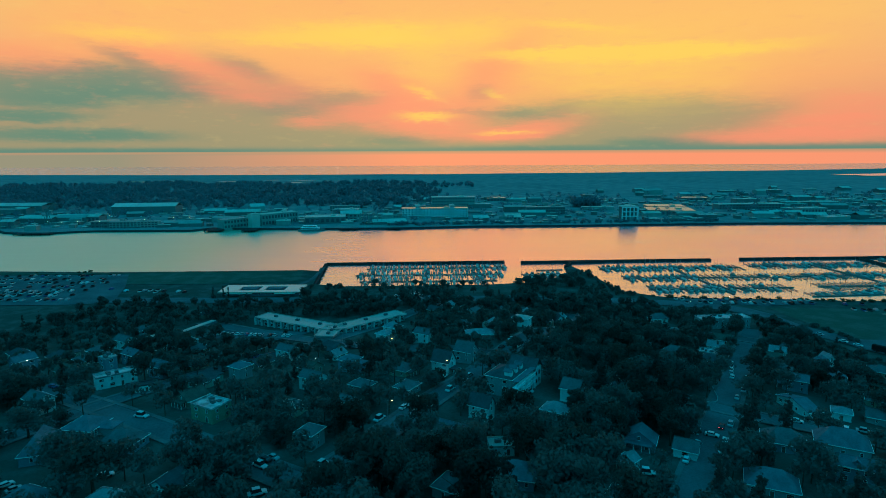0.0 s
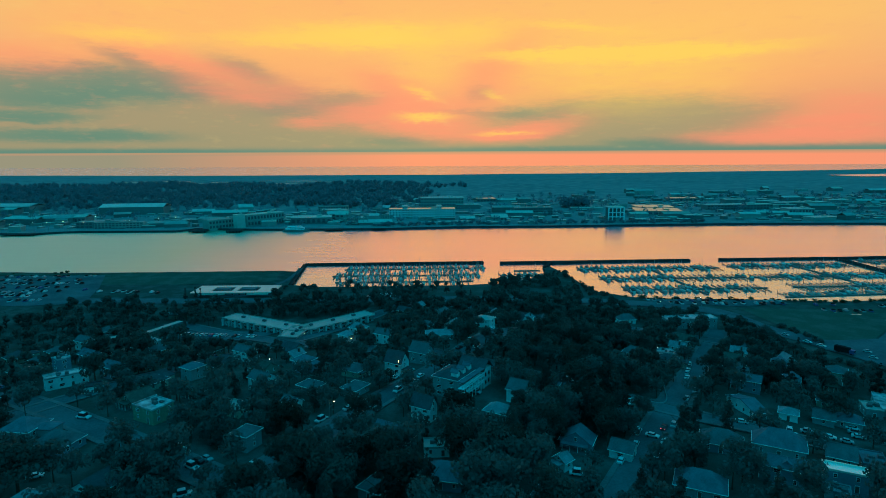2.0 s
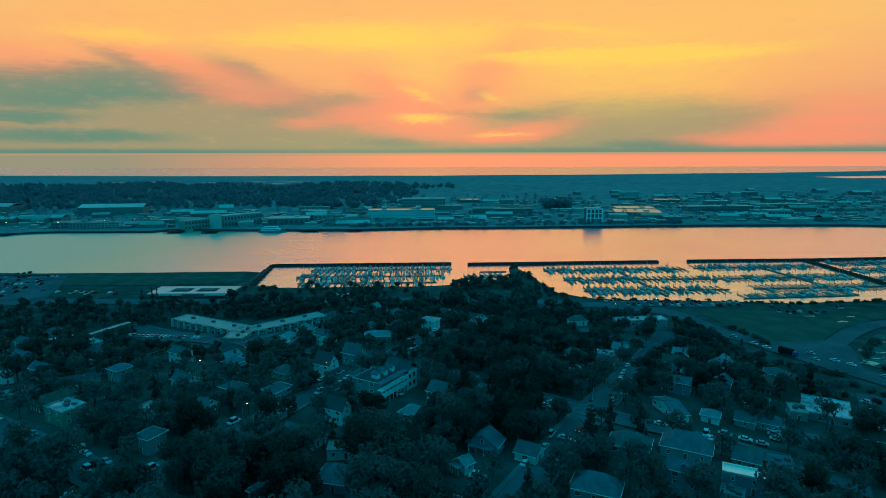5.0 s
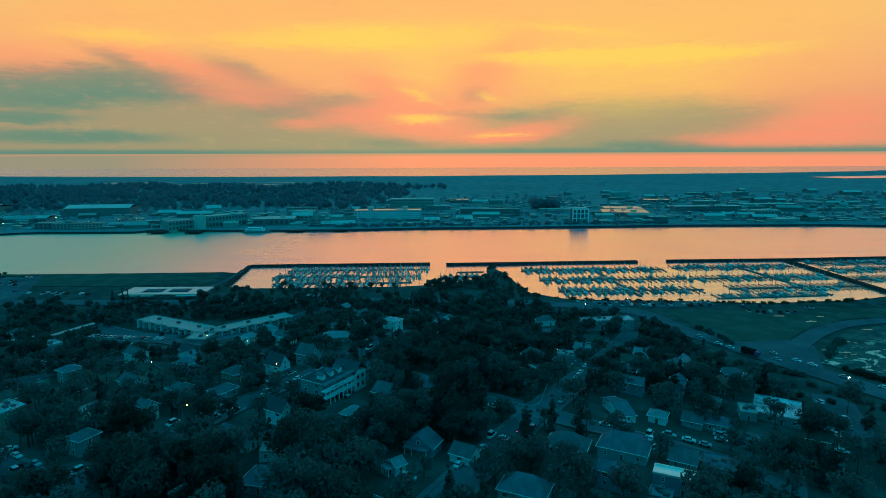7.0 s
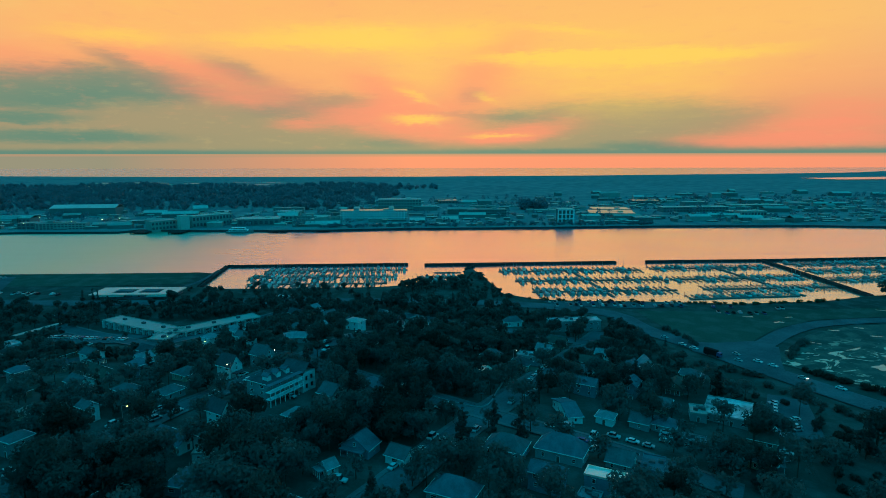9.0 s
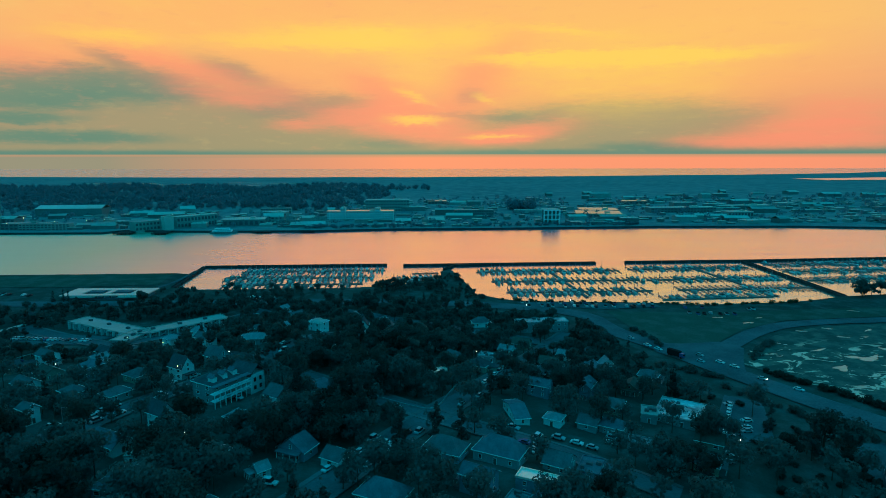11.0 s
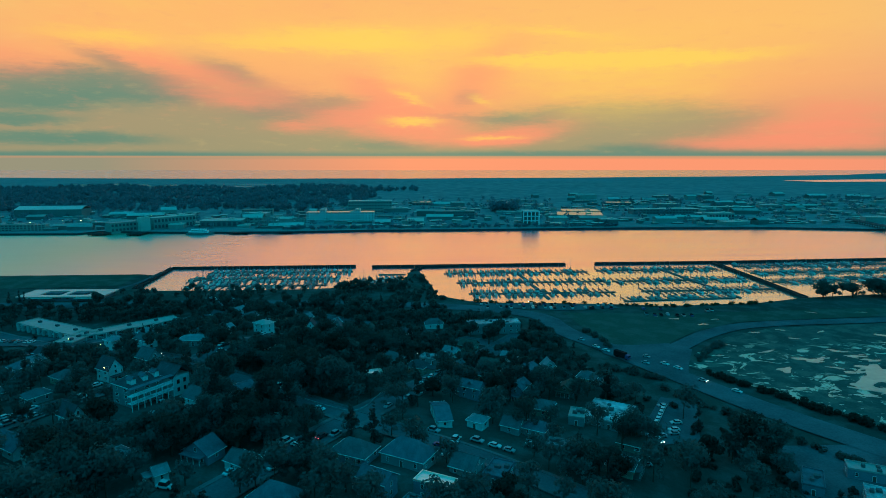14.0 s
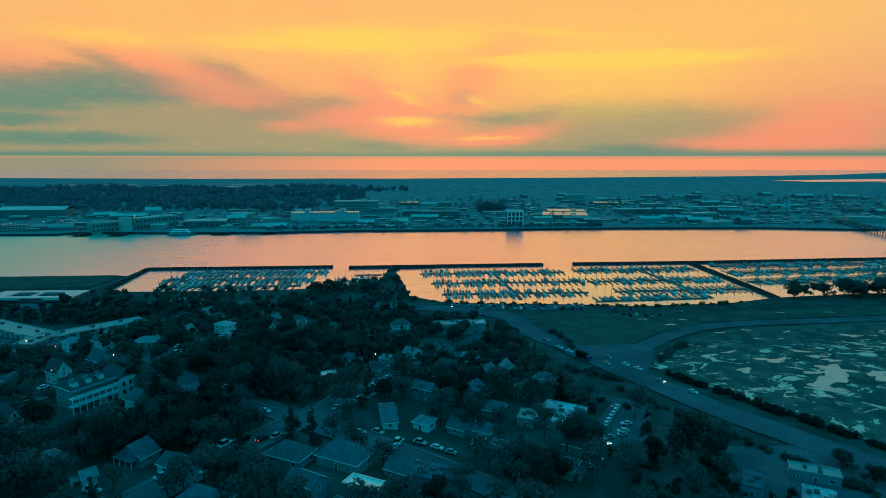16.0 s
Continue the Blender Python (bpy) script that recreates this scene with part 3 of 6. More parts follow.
road([town(u, 372) for u in (-255, -200, -121, -60, 0)], 9, "street behind the waterfront car parks", lift=0.41)
road([town(-225, v) for v in (60, 117, 240, 372)], 8, "residential street under trees", lift=0.36)
road([town(42, v) for v in (120, 180, 236)], 5, "narrow lane between houses", False, lift=0.34)
road([(-900, 520), (-420, 470), (-170, 440), (60, 436), (160, 420), (232, 392), (235, 346), (252, 316), (263, 287), (274, 265), (292, 226), (313, 193), (345, 140), (390, 70)], 15.5, "broad waterfront avenue curving past marsh", False, lift=0.45)
road([(-97, 490), (-90, 511), (-88, 540), (-88.5, 566)], 4, "pale path along the marina wall", False, lift=0.4)
road([(262, 292), (290, 311), (322, 338), (360, 356), (450, 358), (700, 368), (1200, 380)], 11, "road between lawn and marsh", False, lift=0.43)


def patch(name, outline, material, label, lift, category="lawn", step=9.0):
    """A flat area of ground on the terrain, cut into small cells."""
    bm = bmesh.new()
    bm.faces.new([bm.verts.new((x, y, 0)) for x, y in outline])
    xs, ys = [p[0] for p in outline], [p[1] for p in outline]
    for axis, lo, hi in ((0, min(xs), max(xs)), (1, min(ys), max(ys))):
        c = lo + step
        while c < hi:
            co, no = ((c, 0, 0), (1, 0, 0)) if axis == 0 else ((0, c, 0), (0, 1, 0))
            bmesh.ops.bisect_plane(bm, geom=bm.verts[:] + bm.edges[:] + bm.faces[:], plane_co=co, plane_no=no)
            c += step
    for v in bm.verts:
        v.co.z = terrain(v.co.x, v.co.y) + lift
    return setting(name, bm, material, label, category)


patch("lawn", [(248, 392), (330, 384), (430, 388), (700, 395), (700, 376), (450, 367), (357, 361), (318, 343), (280, 312), (262, 304), (252, 330)], M_LAWN, "dark green mown grass beside the marina", 0.30, step=20)
patch("lawn", [(-700, 590), (-393, 566), (-292, 555), (-104, 552), (-100, 505), (-180, 500), (-250, 505), (-268, 550), (-560, 560), (-700, 566)], M_LAWN, "dark green grass spit along the water", 0.30, step=20)
patch("yard", [(262, 160), (322, 160), (318, 196), (268, 198)], M_ASPHALT, "paved yard among low buildings", 0.31, "yard", step=10)
patch("junction", [(246, 322), (266, 318), (290, 320), (298, 308), (284, 284), (276, 268), (258, 284), (246, 304)], M_ASPHALT, "wide open asphalt road junction", 0.52, "junction", step=10)
patch("lawn", [(-66, 166), (-44, 152), (-52, 138), (-76, 152)], M_LAWN, "small dark green lawn beside a cross street", 0.30, step=6)
patch("marsh", [(280, 288), (330, 330), (370, 346), (460, 352), (760, 358), (900, 200), (700, 90), (420, 90), (350, 165), (314, 232)], M_MARSH, "scrubby marsh with shallow pools", 0.30, "marsh", step=20)
patch("car_park", [(-560, 552), (-262, 546), (-240, 492), (-225, 440), (-262, 436), (-560, 450)], M_ASPHALT, "waterfront car park of dark asphalt", 0.33, "car park", step=20)
patch("car_park", [(190, 424), (290, 412), (292, 402), (250, 398), (196, 412)], M_ASPHALT, "car park beside the marina", 0.33, "car park", step=15)
patch("car_park", [(223, 197), (247, 201), (264, 236), (251, 244), (236, 222)], M_ASPHALT, "small car park behind a flat-roofed building", 0.33, "car park", step=6)
patch("car_park", [(-128, 342), (-74, 332), (-64, 352), (-120, 368)], M_ASPHALT, "car park of a low apartment block", 0.33, "car park", step=6)


# ---- marsh pools ----
# pale base colour stands in for the sky the pools mirror
M_POOL = surface("shallow_pool_water", (0.42, 0.46, 0.35), 0.3, metal=0.25, fine=0.4, coarse=0.06, spread=0.25, specular=0.5)


def pool_outline(x, y, w, d, seed):
    rnd = random.Random(seed)
    ph = [rnd.uniform(0, 6.28) for _ in range(4)]
    turn = rnd.uniform(-0.7, 0.7)
    pts = []
    for k in range(24):
        a = math.tau * k / 24
        r = 1 + 0.30 * math.sin(2 * a + ph[0]) + 0.30 * math.sin(3 * a + ph[1]) + 0.16 * math.sin(5 * a + ph[2]) + 0.10 * math.sin(8 * a + ph[3])
        px_, py_ = w * r * math.cos(a), d * r * math.sin(a)
        pts.append((x + px_ * math.cos(turn) - py_ * math.sin(turn), y + px_ * math.sin(turn) + py_ * math.cos(turn)))
    return pts


def pool(x, y, w, d, seed, lift=0.0):
    bm = bmesh.new()
    pts = pool_outline(x, y, w, d, seed)
    z = max(terrain(px_, py_) for px_, py_ in pts)
    prism(bm, pts, z - 0.3, z + 0.41 + lift)
    return setting("marsh_pool", bm, M_POOL, "shallow pool of still water on the marsh", "pool")


prnd = random.Random(21)
bm = bmesh.new()
made = 0
while made < 460:
    x, y = 300 + 420 * prnd.random() ** 1.2, 150 + 200 * prnd.random()
    if x < 296 + max(0, 290 - y) * 0.42 or y > 318 + (x - 300) * 0.10 or y > 345:
        continue
    if noise.noise((x * 0.022, y * 0.034, 2.0)) < 0.06:
        continue
    w = 0.6 + 4.2 * prnd.random() ** 3
    z = terrain(x, y)
    prism(bm, pool_outline(x, y, w, w * prnd.uniform(0.2, 0.6), made), z - 0.2, z + 0.36 + 0.0001 * made)
    made += 1
tagged(new("marsh_puddles", mesh_of("marsh_puddles", bm, M_POOL)), "countless small pale puddles scattered over the marsh", "puddles", "", "stuff")
for k, (x, y, w, d) in enumerate(((392, 262, 13, 5), (420, 240, 20, 6), (362, 268, 8, 2.4), (440, 292, 20, 3.5), (338, 302, 7, 1.4), (352, 246, 9, 2.2), (378, 300, 10, 1.8), (470, 262, 16, 4), (368, 262, 24, 9), (354, 248, 13, 5), (376, 272, 13, 4), (352, 287, 11, 4), (330, 274, 9, 3),
                                  (318, 371, 4, 1.6), (330, 357, 4.5, 2.0), (352, 337, 4.0, 1.4), (344, 368, 4, 0.9), (308, 378, 2.0, 0.8), (372, 341, 4, 1.1), (395, 336, 5, 1.1), (420, 380, 4, 1.0), (455, 378, 5, 1.0))):
    pool(x, y, w * 0.62, d * 0.72, 600 + k, 0.004 * k)


# ---- trestle bridge at the head of the strait ----
def trestle(points):
    top = thing("trestle_bridge", "long low trestle bridge over the strait on many piers", "bridge", "", "structure")
    pts = resample(points, 12.0)
    for (x0, y0), (x1, y1) in zip(pts, pts[1:]):
        a, ln = math.atan2(y1 - y0, x1 - x0), math.hypot(x1 - x0, y1 - y0)
        bm = bmesh.new()
        box(bm, 0, 0, 6.2, ln + 0.1, 9, 1.0)
        for sy in (-4.4, 4.4):
            box(bm, 0, sy, 7.2, ln, 0.25, 0.9)
        part("deck", bm, M_CONCRETE, top).matrix_basis = Matrix.Translation(((x0 + x1) / 2, (y0 + y1) / 2, 0)) @ Matrix.Rotation(a, 4, "Z")
        bm = bmesh.new()
        for sy in (-3.5, 0, 3.5):
            tube(bm, 0, sy, -1.5, 6.2, 0.5, 0.5, 6)
        box(bm, 0, 0, 5.4, 1.2, 8.4, 0.8)
        part("pier", bm, M_CONCRETE, top).matrix_basis = Matrix.Translation((x0, y0, 0)) @ Matrix.Rotation(a, 4, "Z")


trestle([(878, 925), (866, 860), (850, 782), (822, 640), (800, 520)])


# ---- marina ----
def breakwater(points, width, height, label):
    top = thing("breakwater", label, "breakwater", "marina breakwaters", "structure")
    pts = resample(points, 14.0)
    for (x0, y0), (x1, y1) in zip(pts, pts[1:]):
        ln, ang = math.hypot(x1 - x0, y1 - y0), math.atan2(y1 - y0, x1 - x0)
        bm = bmesh.new()
        box(bm, 0, 0, -1, ln - 0.15, width, 1 + height)
        box(bm, 0, width / 2 - 0.2, height, ln - 0.3, 0.4, 0.5)
        tube(bm, -ln / 2 + 0.5, -width / 2 - 0.2, -1, height + 1.0, 0.22, 0.22, 6)
        tube(bm, 0, -width / 2 - 0.2, -1, height + 0.8, 0.22, 0.22, 6)
        o = part("section", bm, M_BREAK, top)
        o.matrix_basis = Matrix.Translation(((x0 + x1) / 2, (y0 + y1) / 2, 0)) @ Matrix.Rotation(ang, 4, "Z")
    return top


breakwater([(-84, 494), (-88, 588), (91, 586)], 3.2, 1.8, "long dark timber breakwater enclosing a marina basin")
breakwater([(107, 582), (303, 582)], 3.4, 1.8, "dark floating breakwater with tarred piles")
breakwater([(334, 583), (464, 581), (642, 586), (1000, 588)], 3.2, 1.8, "dark floating breakwater with tarred piles")
breakwater([(457, 578), (452, 478), (448, 424)], 3.6, 1.8, "long dark pier reaching ashore between marina basins")
breakwater([(146, 556), (152, 566), (157, 580)], 3.0, 1.8, "short dark pier from the wooded point")
bm = bmesh.new()
prism(bm, [(150, 580), (162, 577), (196, 579.5), (196, 584), (150, 584)], -1, 1.9)
tagged(new("landing_stage", mesh_of("landing_stage", bm, M_BREAK)), "dark landing stage widening the breakwater", "landing stage")

bm = bmesh.new()
box(bm, 0, 0, 0.25, 0.8, 12.5, 0.35)
FINGER = mesh_of("finger", bm, M_DECK)
bm = bmesh.new()
tube(bm, 0, 0, -1.5, 2.6, 0.17, 0.17, 6)
tube(bm, 0, 0, 2.6, 2.9, 0.19, 0.02, 6)
PILE = mesh_of("pile", bm, M_PILE)
SLIPS = []


def dock(x0, y0, x1, y1, fill, sides=(-1, 1), gap=5.1):
    top = thing("dock", "grey plank floating dock with finger piers and piles", "dock", "marina docks")
    top.location = (x0, y0, 0)
    ln, ang = math.hypot(x1 - x0, y1 - y0), math.atan2(y1 - y0, x1 - x0)
    top.rotation_euler.z = ang
    bm = bmesh.new()
    box(bm, ln / 2, 0, 0.2, ln, 2.0, 0.45)
    part("walkway", bm, M_DECK, top)
    k = 0
    x = 3.0
    while x < ln - 1:
        for s in sides:
            f_ = part("finger", FINGER, None, top)
            f_.location = (x, s * 7.25, 0)
            if k % 3 == 0:
                p_ = part("mooring_post", PILE, None, top)
                p_.location = (x, s * 13.7, 0)
            for off in (2.55,):
                lx, ly = x + off, s * 6.8
                SLIPS.append((x0 + lx * math.cos(ang) - ly * math.sin(ang), y0 + lx * math.sin(ang) + ly * math.cos(ang), ang + (math.pi / 2 if s > 0 else -math.pi / 2), fill(x / ln)))
        x += gap
        k += 1
    return top


def spine(x0, y0, x1, y1):
    top = thing("dock", "grey plank gangway joining the docks", "dock", "marina docks")
    ln, ang = math.hypot(x1 - x0, y1 - y0), math.atan2(y1 - y0, x1 - x0)
    top.location, top.rotation_euler.z = (x0, y0, 0), ang
    bm = bmesh.new()
    box(bm, ln / 2, 0, 0.24, ln, 2.4, 0.45)
    part("walkway", bm, M_DECK, top)
    return top


dock(-46, 563, 90, 562, lambda u: 0.88)
dock(-54, 533, 80, 530, lambda u: 0.9)
dock(-48, 506, 72, 503, lambda u: 0.75)
dock(98, 517, 134, 524, lambda u: 0.95, (1, -1))
dock(176, 546, 314, 545, lambda u: 0.85 if u < 0.55 else 0.45)
dock(184, 503, 316, 501, lambda u: 0.8 if u < 0.45 else 0.35)
dock(190, 461, 310, 459, lambda u: 0.8 if u < 0.5 else 0.4)
dock(324, 549, 446, 551, lambda u: 0.5)
dock(322, 500, 446, 502, lambda u: 0.4)
dock(332, 460, 446, 461, lambda u: 0.4 if u < 0.6 else 0.2)
dock(305, 428, 396, 432, lambda u: 0.6, (1,))
dock(470, 563, 720, 566, lambda u: 0.5)
dock(466, 527, 720, 535, lambda u: 0.5)
dock(462, 487, 640, 500, lambda u: 0.5)
spine(246, 545, 250, 440), spine(390, 551, 400, 432), spine(12, 563, 8, 484), spine(115, 545, 140, 545)


def hull_mesh(length, beam, free, mats):
    bm = bmesh.new()
    rings = []
    for k, (u, wdt, sheer) in enumerate(((-0.5, 0.72, 0.0), (-0.2, 0.98, 0.0), (0.1, 1.0, 0.06), (0.33, 0.66, 0.2), (0.5, 0.03, 0.36))):
        w = beam / 2 * wdt
        z = free + sheer
        rings.append([bm.verts.new((u * length, s * w * b, zz)) for s, b, zz in ((-1, 0.75, -0.3), (-1, 1, z), (-1, 0.86, z + 0.02), (1, 0.86, z + 0.02), (1, 1, z), (1, 0.75, -0.3))])
    for a, b in zip(rings, rings[1:]):
        for k in range(5):
            bm.faces.new((a[k], b[k], b[k + 1], a[k + 1]))
    bm.faces.new(rings[0][::-1])
    bm.faces.new(rings[-1])
    return mesh_of("hull", bm, mats)


def sailing_boat(length, beam, covered):
    top = thing("sailing_boat", "moored white sailing boat with bare mast and blue sail cover" if covered else "moored white sailing boat with a bare mast", "boat", "moored boats")
    part("hull", hull_mesh(length, beam, 0.95, M_HULL), None, top)
    bm = bmesh.new()
    vs = box(bm, 0.04 * length, 0, 0.95, length * 0.36, beam * 0.55, 0.55)
    for v in vs:
        if v.co.z > 1.2:
            v.co.x *= 0.86
            v.co.y *= 0.8
    part("cabin", bm, M_HULL, top)
    bm = bmesh.new()
    tube(bm, 0.1 * length, 0, 1.3, 1.3 + length * 1.12, 0.10, 0.06, 6)
    part("mast", bm, M_MAST, top)
    bm = bmesh.new()
    box(bm, -0.10 * length, 0, 2.1, length * 0.4, 0.34, 0.42)
    part("sail_cover", bm, M_CANVAS, top, "blue canvas sail cover")
    return top


def motor_boat(length, beam):
    top = thing("motor_boat", "moored white cabin motor boat with dark windows", "boat", "moored boats")
    part("hull", hull_mesh(length, beam, 1.15, M_HULL), None, top)
    bm = bmesh.new()
    vs = box(bm, -0.06 * length, 0, 1.15, length * 0.5, beam * 0.72, 1.25)
    for v in vs:
        if v.co.z > 2:
            v.co.x = v.co.x * 0.78 - 0.15
    part("cabin", bm, M_HULL, top)
    bm = bmesh.new()
    box(bm, -0.07 * length, 0, 1.75, length * 0.43, beam * 0.735, 0.42)
    part("window", bm, M_GLASS, top)
    bm = bmesh.new()
    box(bm, -0.16 * length, 0, 3.0, length * 0.26, beam * 0.6, 0.16)
    for sx in (-0.27, -0.05):
        for sy in (-0.27, 0.27):
            tube(bm, sx * length, sy * beam, 2.3, 3.02, 0.05, 0.05, 5)
    part("canopy", bm, M_CANVAS, top, "blue canvas canopy")
    return top


BOATS = [sailing_boat(9.5, 3.0, True), sailing_boat(7.8, 2.6, True), motor_boat(9.5, 3.2), motor_boat(7.8, 2.8), sailing_boat(10.5, 3.2, False)]
brnd = random.Random(4)
used = set()
for x, y, a, chance in SLIPS:
    if brnd.random() > chance * 0.95:
        continue
    k = brnd.choice((0, 1, 1, 2, 3, 4, 0))
    m = Matrix.Translation((x, y, brnd.uniform(-0.05, 0.05))) @ Matrix.Rotation(a + brnd.choice((0, math.pi)) + brnd.uniform(-0.04, 0.04), 4, "Z")
    if k not in used:
        used.add(k)
        BOATS[k].matrix_basis = m
    else:
        copy_thing(BOATS[k], m)


# ---- houses ----
OCCUPIED = []          # plan discs that are taken


def free(x, y, r):
    for ox, oy, orad in OCCUPIED:
        if (x - ox) ** 2 + (y - oy) ** 2 < (r + orad) ** 2:
            return False
    return True


def off_road(x, y, r):
    for pts, half in ROAD_LINES:
        for px_, py_ in pts:
            if (x - px_) ** 2 + (y - py_) ** 2 < (half + r) ** 2:
                return False
    return True


def window_mesh(w, h):
    """A framed two-light window that faces -y, its panes set back in the frame."""
    bm = bmesh.new()
    box(bm, 0, -0.05, 0, w, 0.1, h)
    bm.faces.ensure_lookup_table()
    front = min(bm.faces, key=lambda fc: fc.calc_center_median().y)
    bmesh.ops.inset_individual(bm, faces=[front], thickness=0.11)
    low = [e for e in front.edges if abs(e.verts[0].co.z - e.verts[1].co.z) > 0.3]
    bmesh.ops.subdivide_edges(bm, edges=low, cuts=1)
    bm.faces.ensure_lookup_table()
    panes = [fc for fc in bm.faces if fc.normal.y < -0.9 and all(abs(v.co.x) < w / 2 - 0.05 for v in fc.verts)]
    bmesh.ops.inset_individual(bm, faces=panes, thickness=0.04, depth=-0.05)
    for fc in panes:
        fc.material_index = 1
    return mesh_of("window", bm, [M_FRAME, M_GLASS])


WINDOW = window_mesh(1.0, 1.4)
WIDE_WINDOW = window_mesh(1.9, 1.3)
bm = bmesh.new()
box(bm, 0, -0.04, 0, 1.0, 0.08, 2.05, 1)
box(bm, -0.56, -0.05, 0, 0.12, 0.12, 2.15), box(bm, 0.56, -0.05, 0, 0.12, 0.12, 2.15), box(bm, 0, -0.05, 2.05, 1.24, 0.12, 0.12)
DOOR = mesh_of("door", bm, [M_FRAME, M_ROOFS[2]])


def gable_roof(w, d, z, rise, over=0.45, thick=0.22):
    """A pitched roof whose ridge runs along y."""
    bm = bmesh.new()
    a = w / 2 + over
    drop = over * rise / (w / 2)
    sec = [(-a, z - drop), (0, z + rise), (a, z - drop), (a, z - drop + thick), (0, z + rise + thick), (-a, z - drop + thick)]
    ends = []
    for s in (-1, 1):
        ends.append([bm.verts.new((x, s * (d / 2 + over), zz)) for x, zz in sec])
    e0, e1 = ends
    for k in range(6):
        bm.faces.new((e0[k], e0[(k + 1) % 6], e1[(k + 1) % 6], e1[k]))
    for e, flip in ((e0, True), (e1, False)):
        for q in ((0, 1, 4, 5), (1, 2, 3, 4)):
            vs = [e[k] for k in q]
            bm.faces.new(vs[::-1] if flip else vs)
    box(bm, 0, 0, z + rise + thick - 0.04, 0.3, d + 2 * over - 0.1, 0.1)
    return bm


def hip_roof(w, d, z, rise, over=0.5, thick=0.2):
    bm = bmesh.new()
    a, b = w / 2 + over, d / 2 + over
    r = max(0.0, b - a) if b > a else 0.0
    rx = max(0.0, a - b) if a > b else 0.0
    lo = [bm.verts.new((x, y, z - 0.05)) for x, y in ((-a, -b), (a, -b), (a, b), (-a, b))]
    mid = [bm.verts.new((x, y, z + thick)) for x, y in ((-a, -b), (a, -b), (a, b), (-a, b))]
    top = [bm.verts.new(p) for p in ((-rx, -r, z + rise), (rx, r, z + rise))]
    bm.faces.new(lo[::-1])
    for k in range(4):
        bm.faces.new((lo[k], lo[(k + 1) % 4], mid[(k + 1) % 4], mid[k]))
    if rx:
        bm.faces.new((mid[0], mid[1], top[1], top[0])), bm.faces.new((mid[2], mid[3], top[0], top[1]))
        bm.faces.new((mid[1], mid[2], top[1])), bm.faces.new((mid[3], mid[0], top[0]))
    else:
        bm.faces.new((mid[1], mid[2], top[1], top[0])), bm.faces.new((mid[3], mid[0], top[0], top[1]))
        bm.faces.new((mid[0], mid[1], top[0])), bm.faces.new((mid[2], mid[3], top[1]))
    return bm


def flat_roof(w, d, z):
    bm = bmesh.new()
    box(bm, 0, 0, z, w + 0.3, d + 0.3, 0.2)
    for x, y, ww, dd in ((0, -d / 2, w + 0.4, 0.3), (0, d / 2, w + 0.4, 0.3), (-w / 2, 0, 0.3, d - 0.3), (w / 2, 0, 0.3, d - 0.3)):
        box(bm, x, y, z + 0.2, ww, dd, 0.4)
    return bm


def add_windows(top, w, d, storeys, storey, rnd, door_side=0):
    for side in range(4):
        ln = w if side % 2 == 0 else d
        n = max(1, int(ln / 3.9))
        ang = side * math.pi / 2
        out = (d if side % 2 == 0 else w) / 2
        for s in range(storeys):
            for k in range(n):
                x = (k + 0.5) * ln / n - ln / 2
                is_door = side == door_side and s == 0 and k == n // 2
                o = part("door" if is_door else "window", DOOR if is_door else (WIDE_WINDOW if rnd.random() < 0.25 else WINDOW), None, top)
                o.matrix_basis = Matrix.Rotation(ang, 4, "Z") @ Matrix.Translation((x, -out - 0.01, s * storey + (0.05 if is_door else 0.95)))


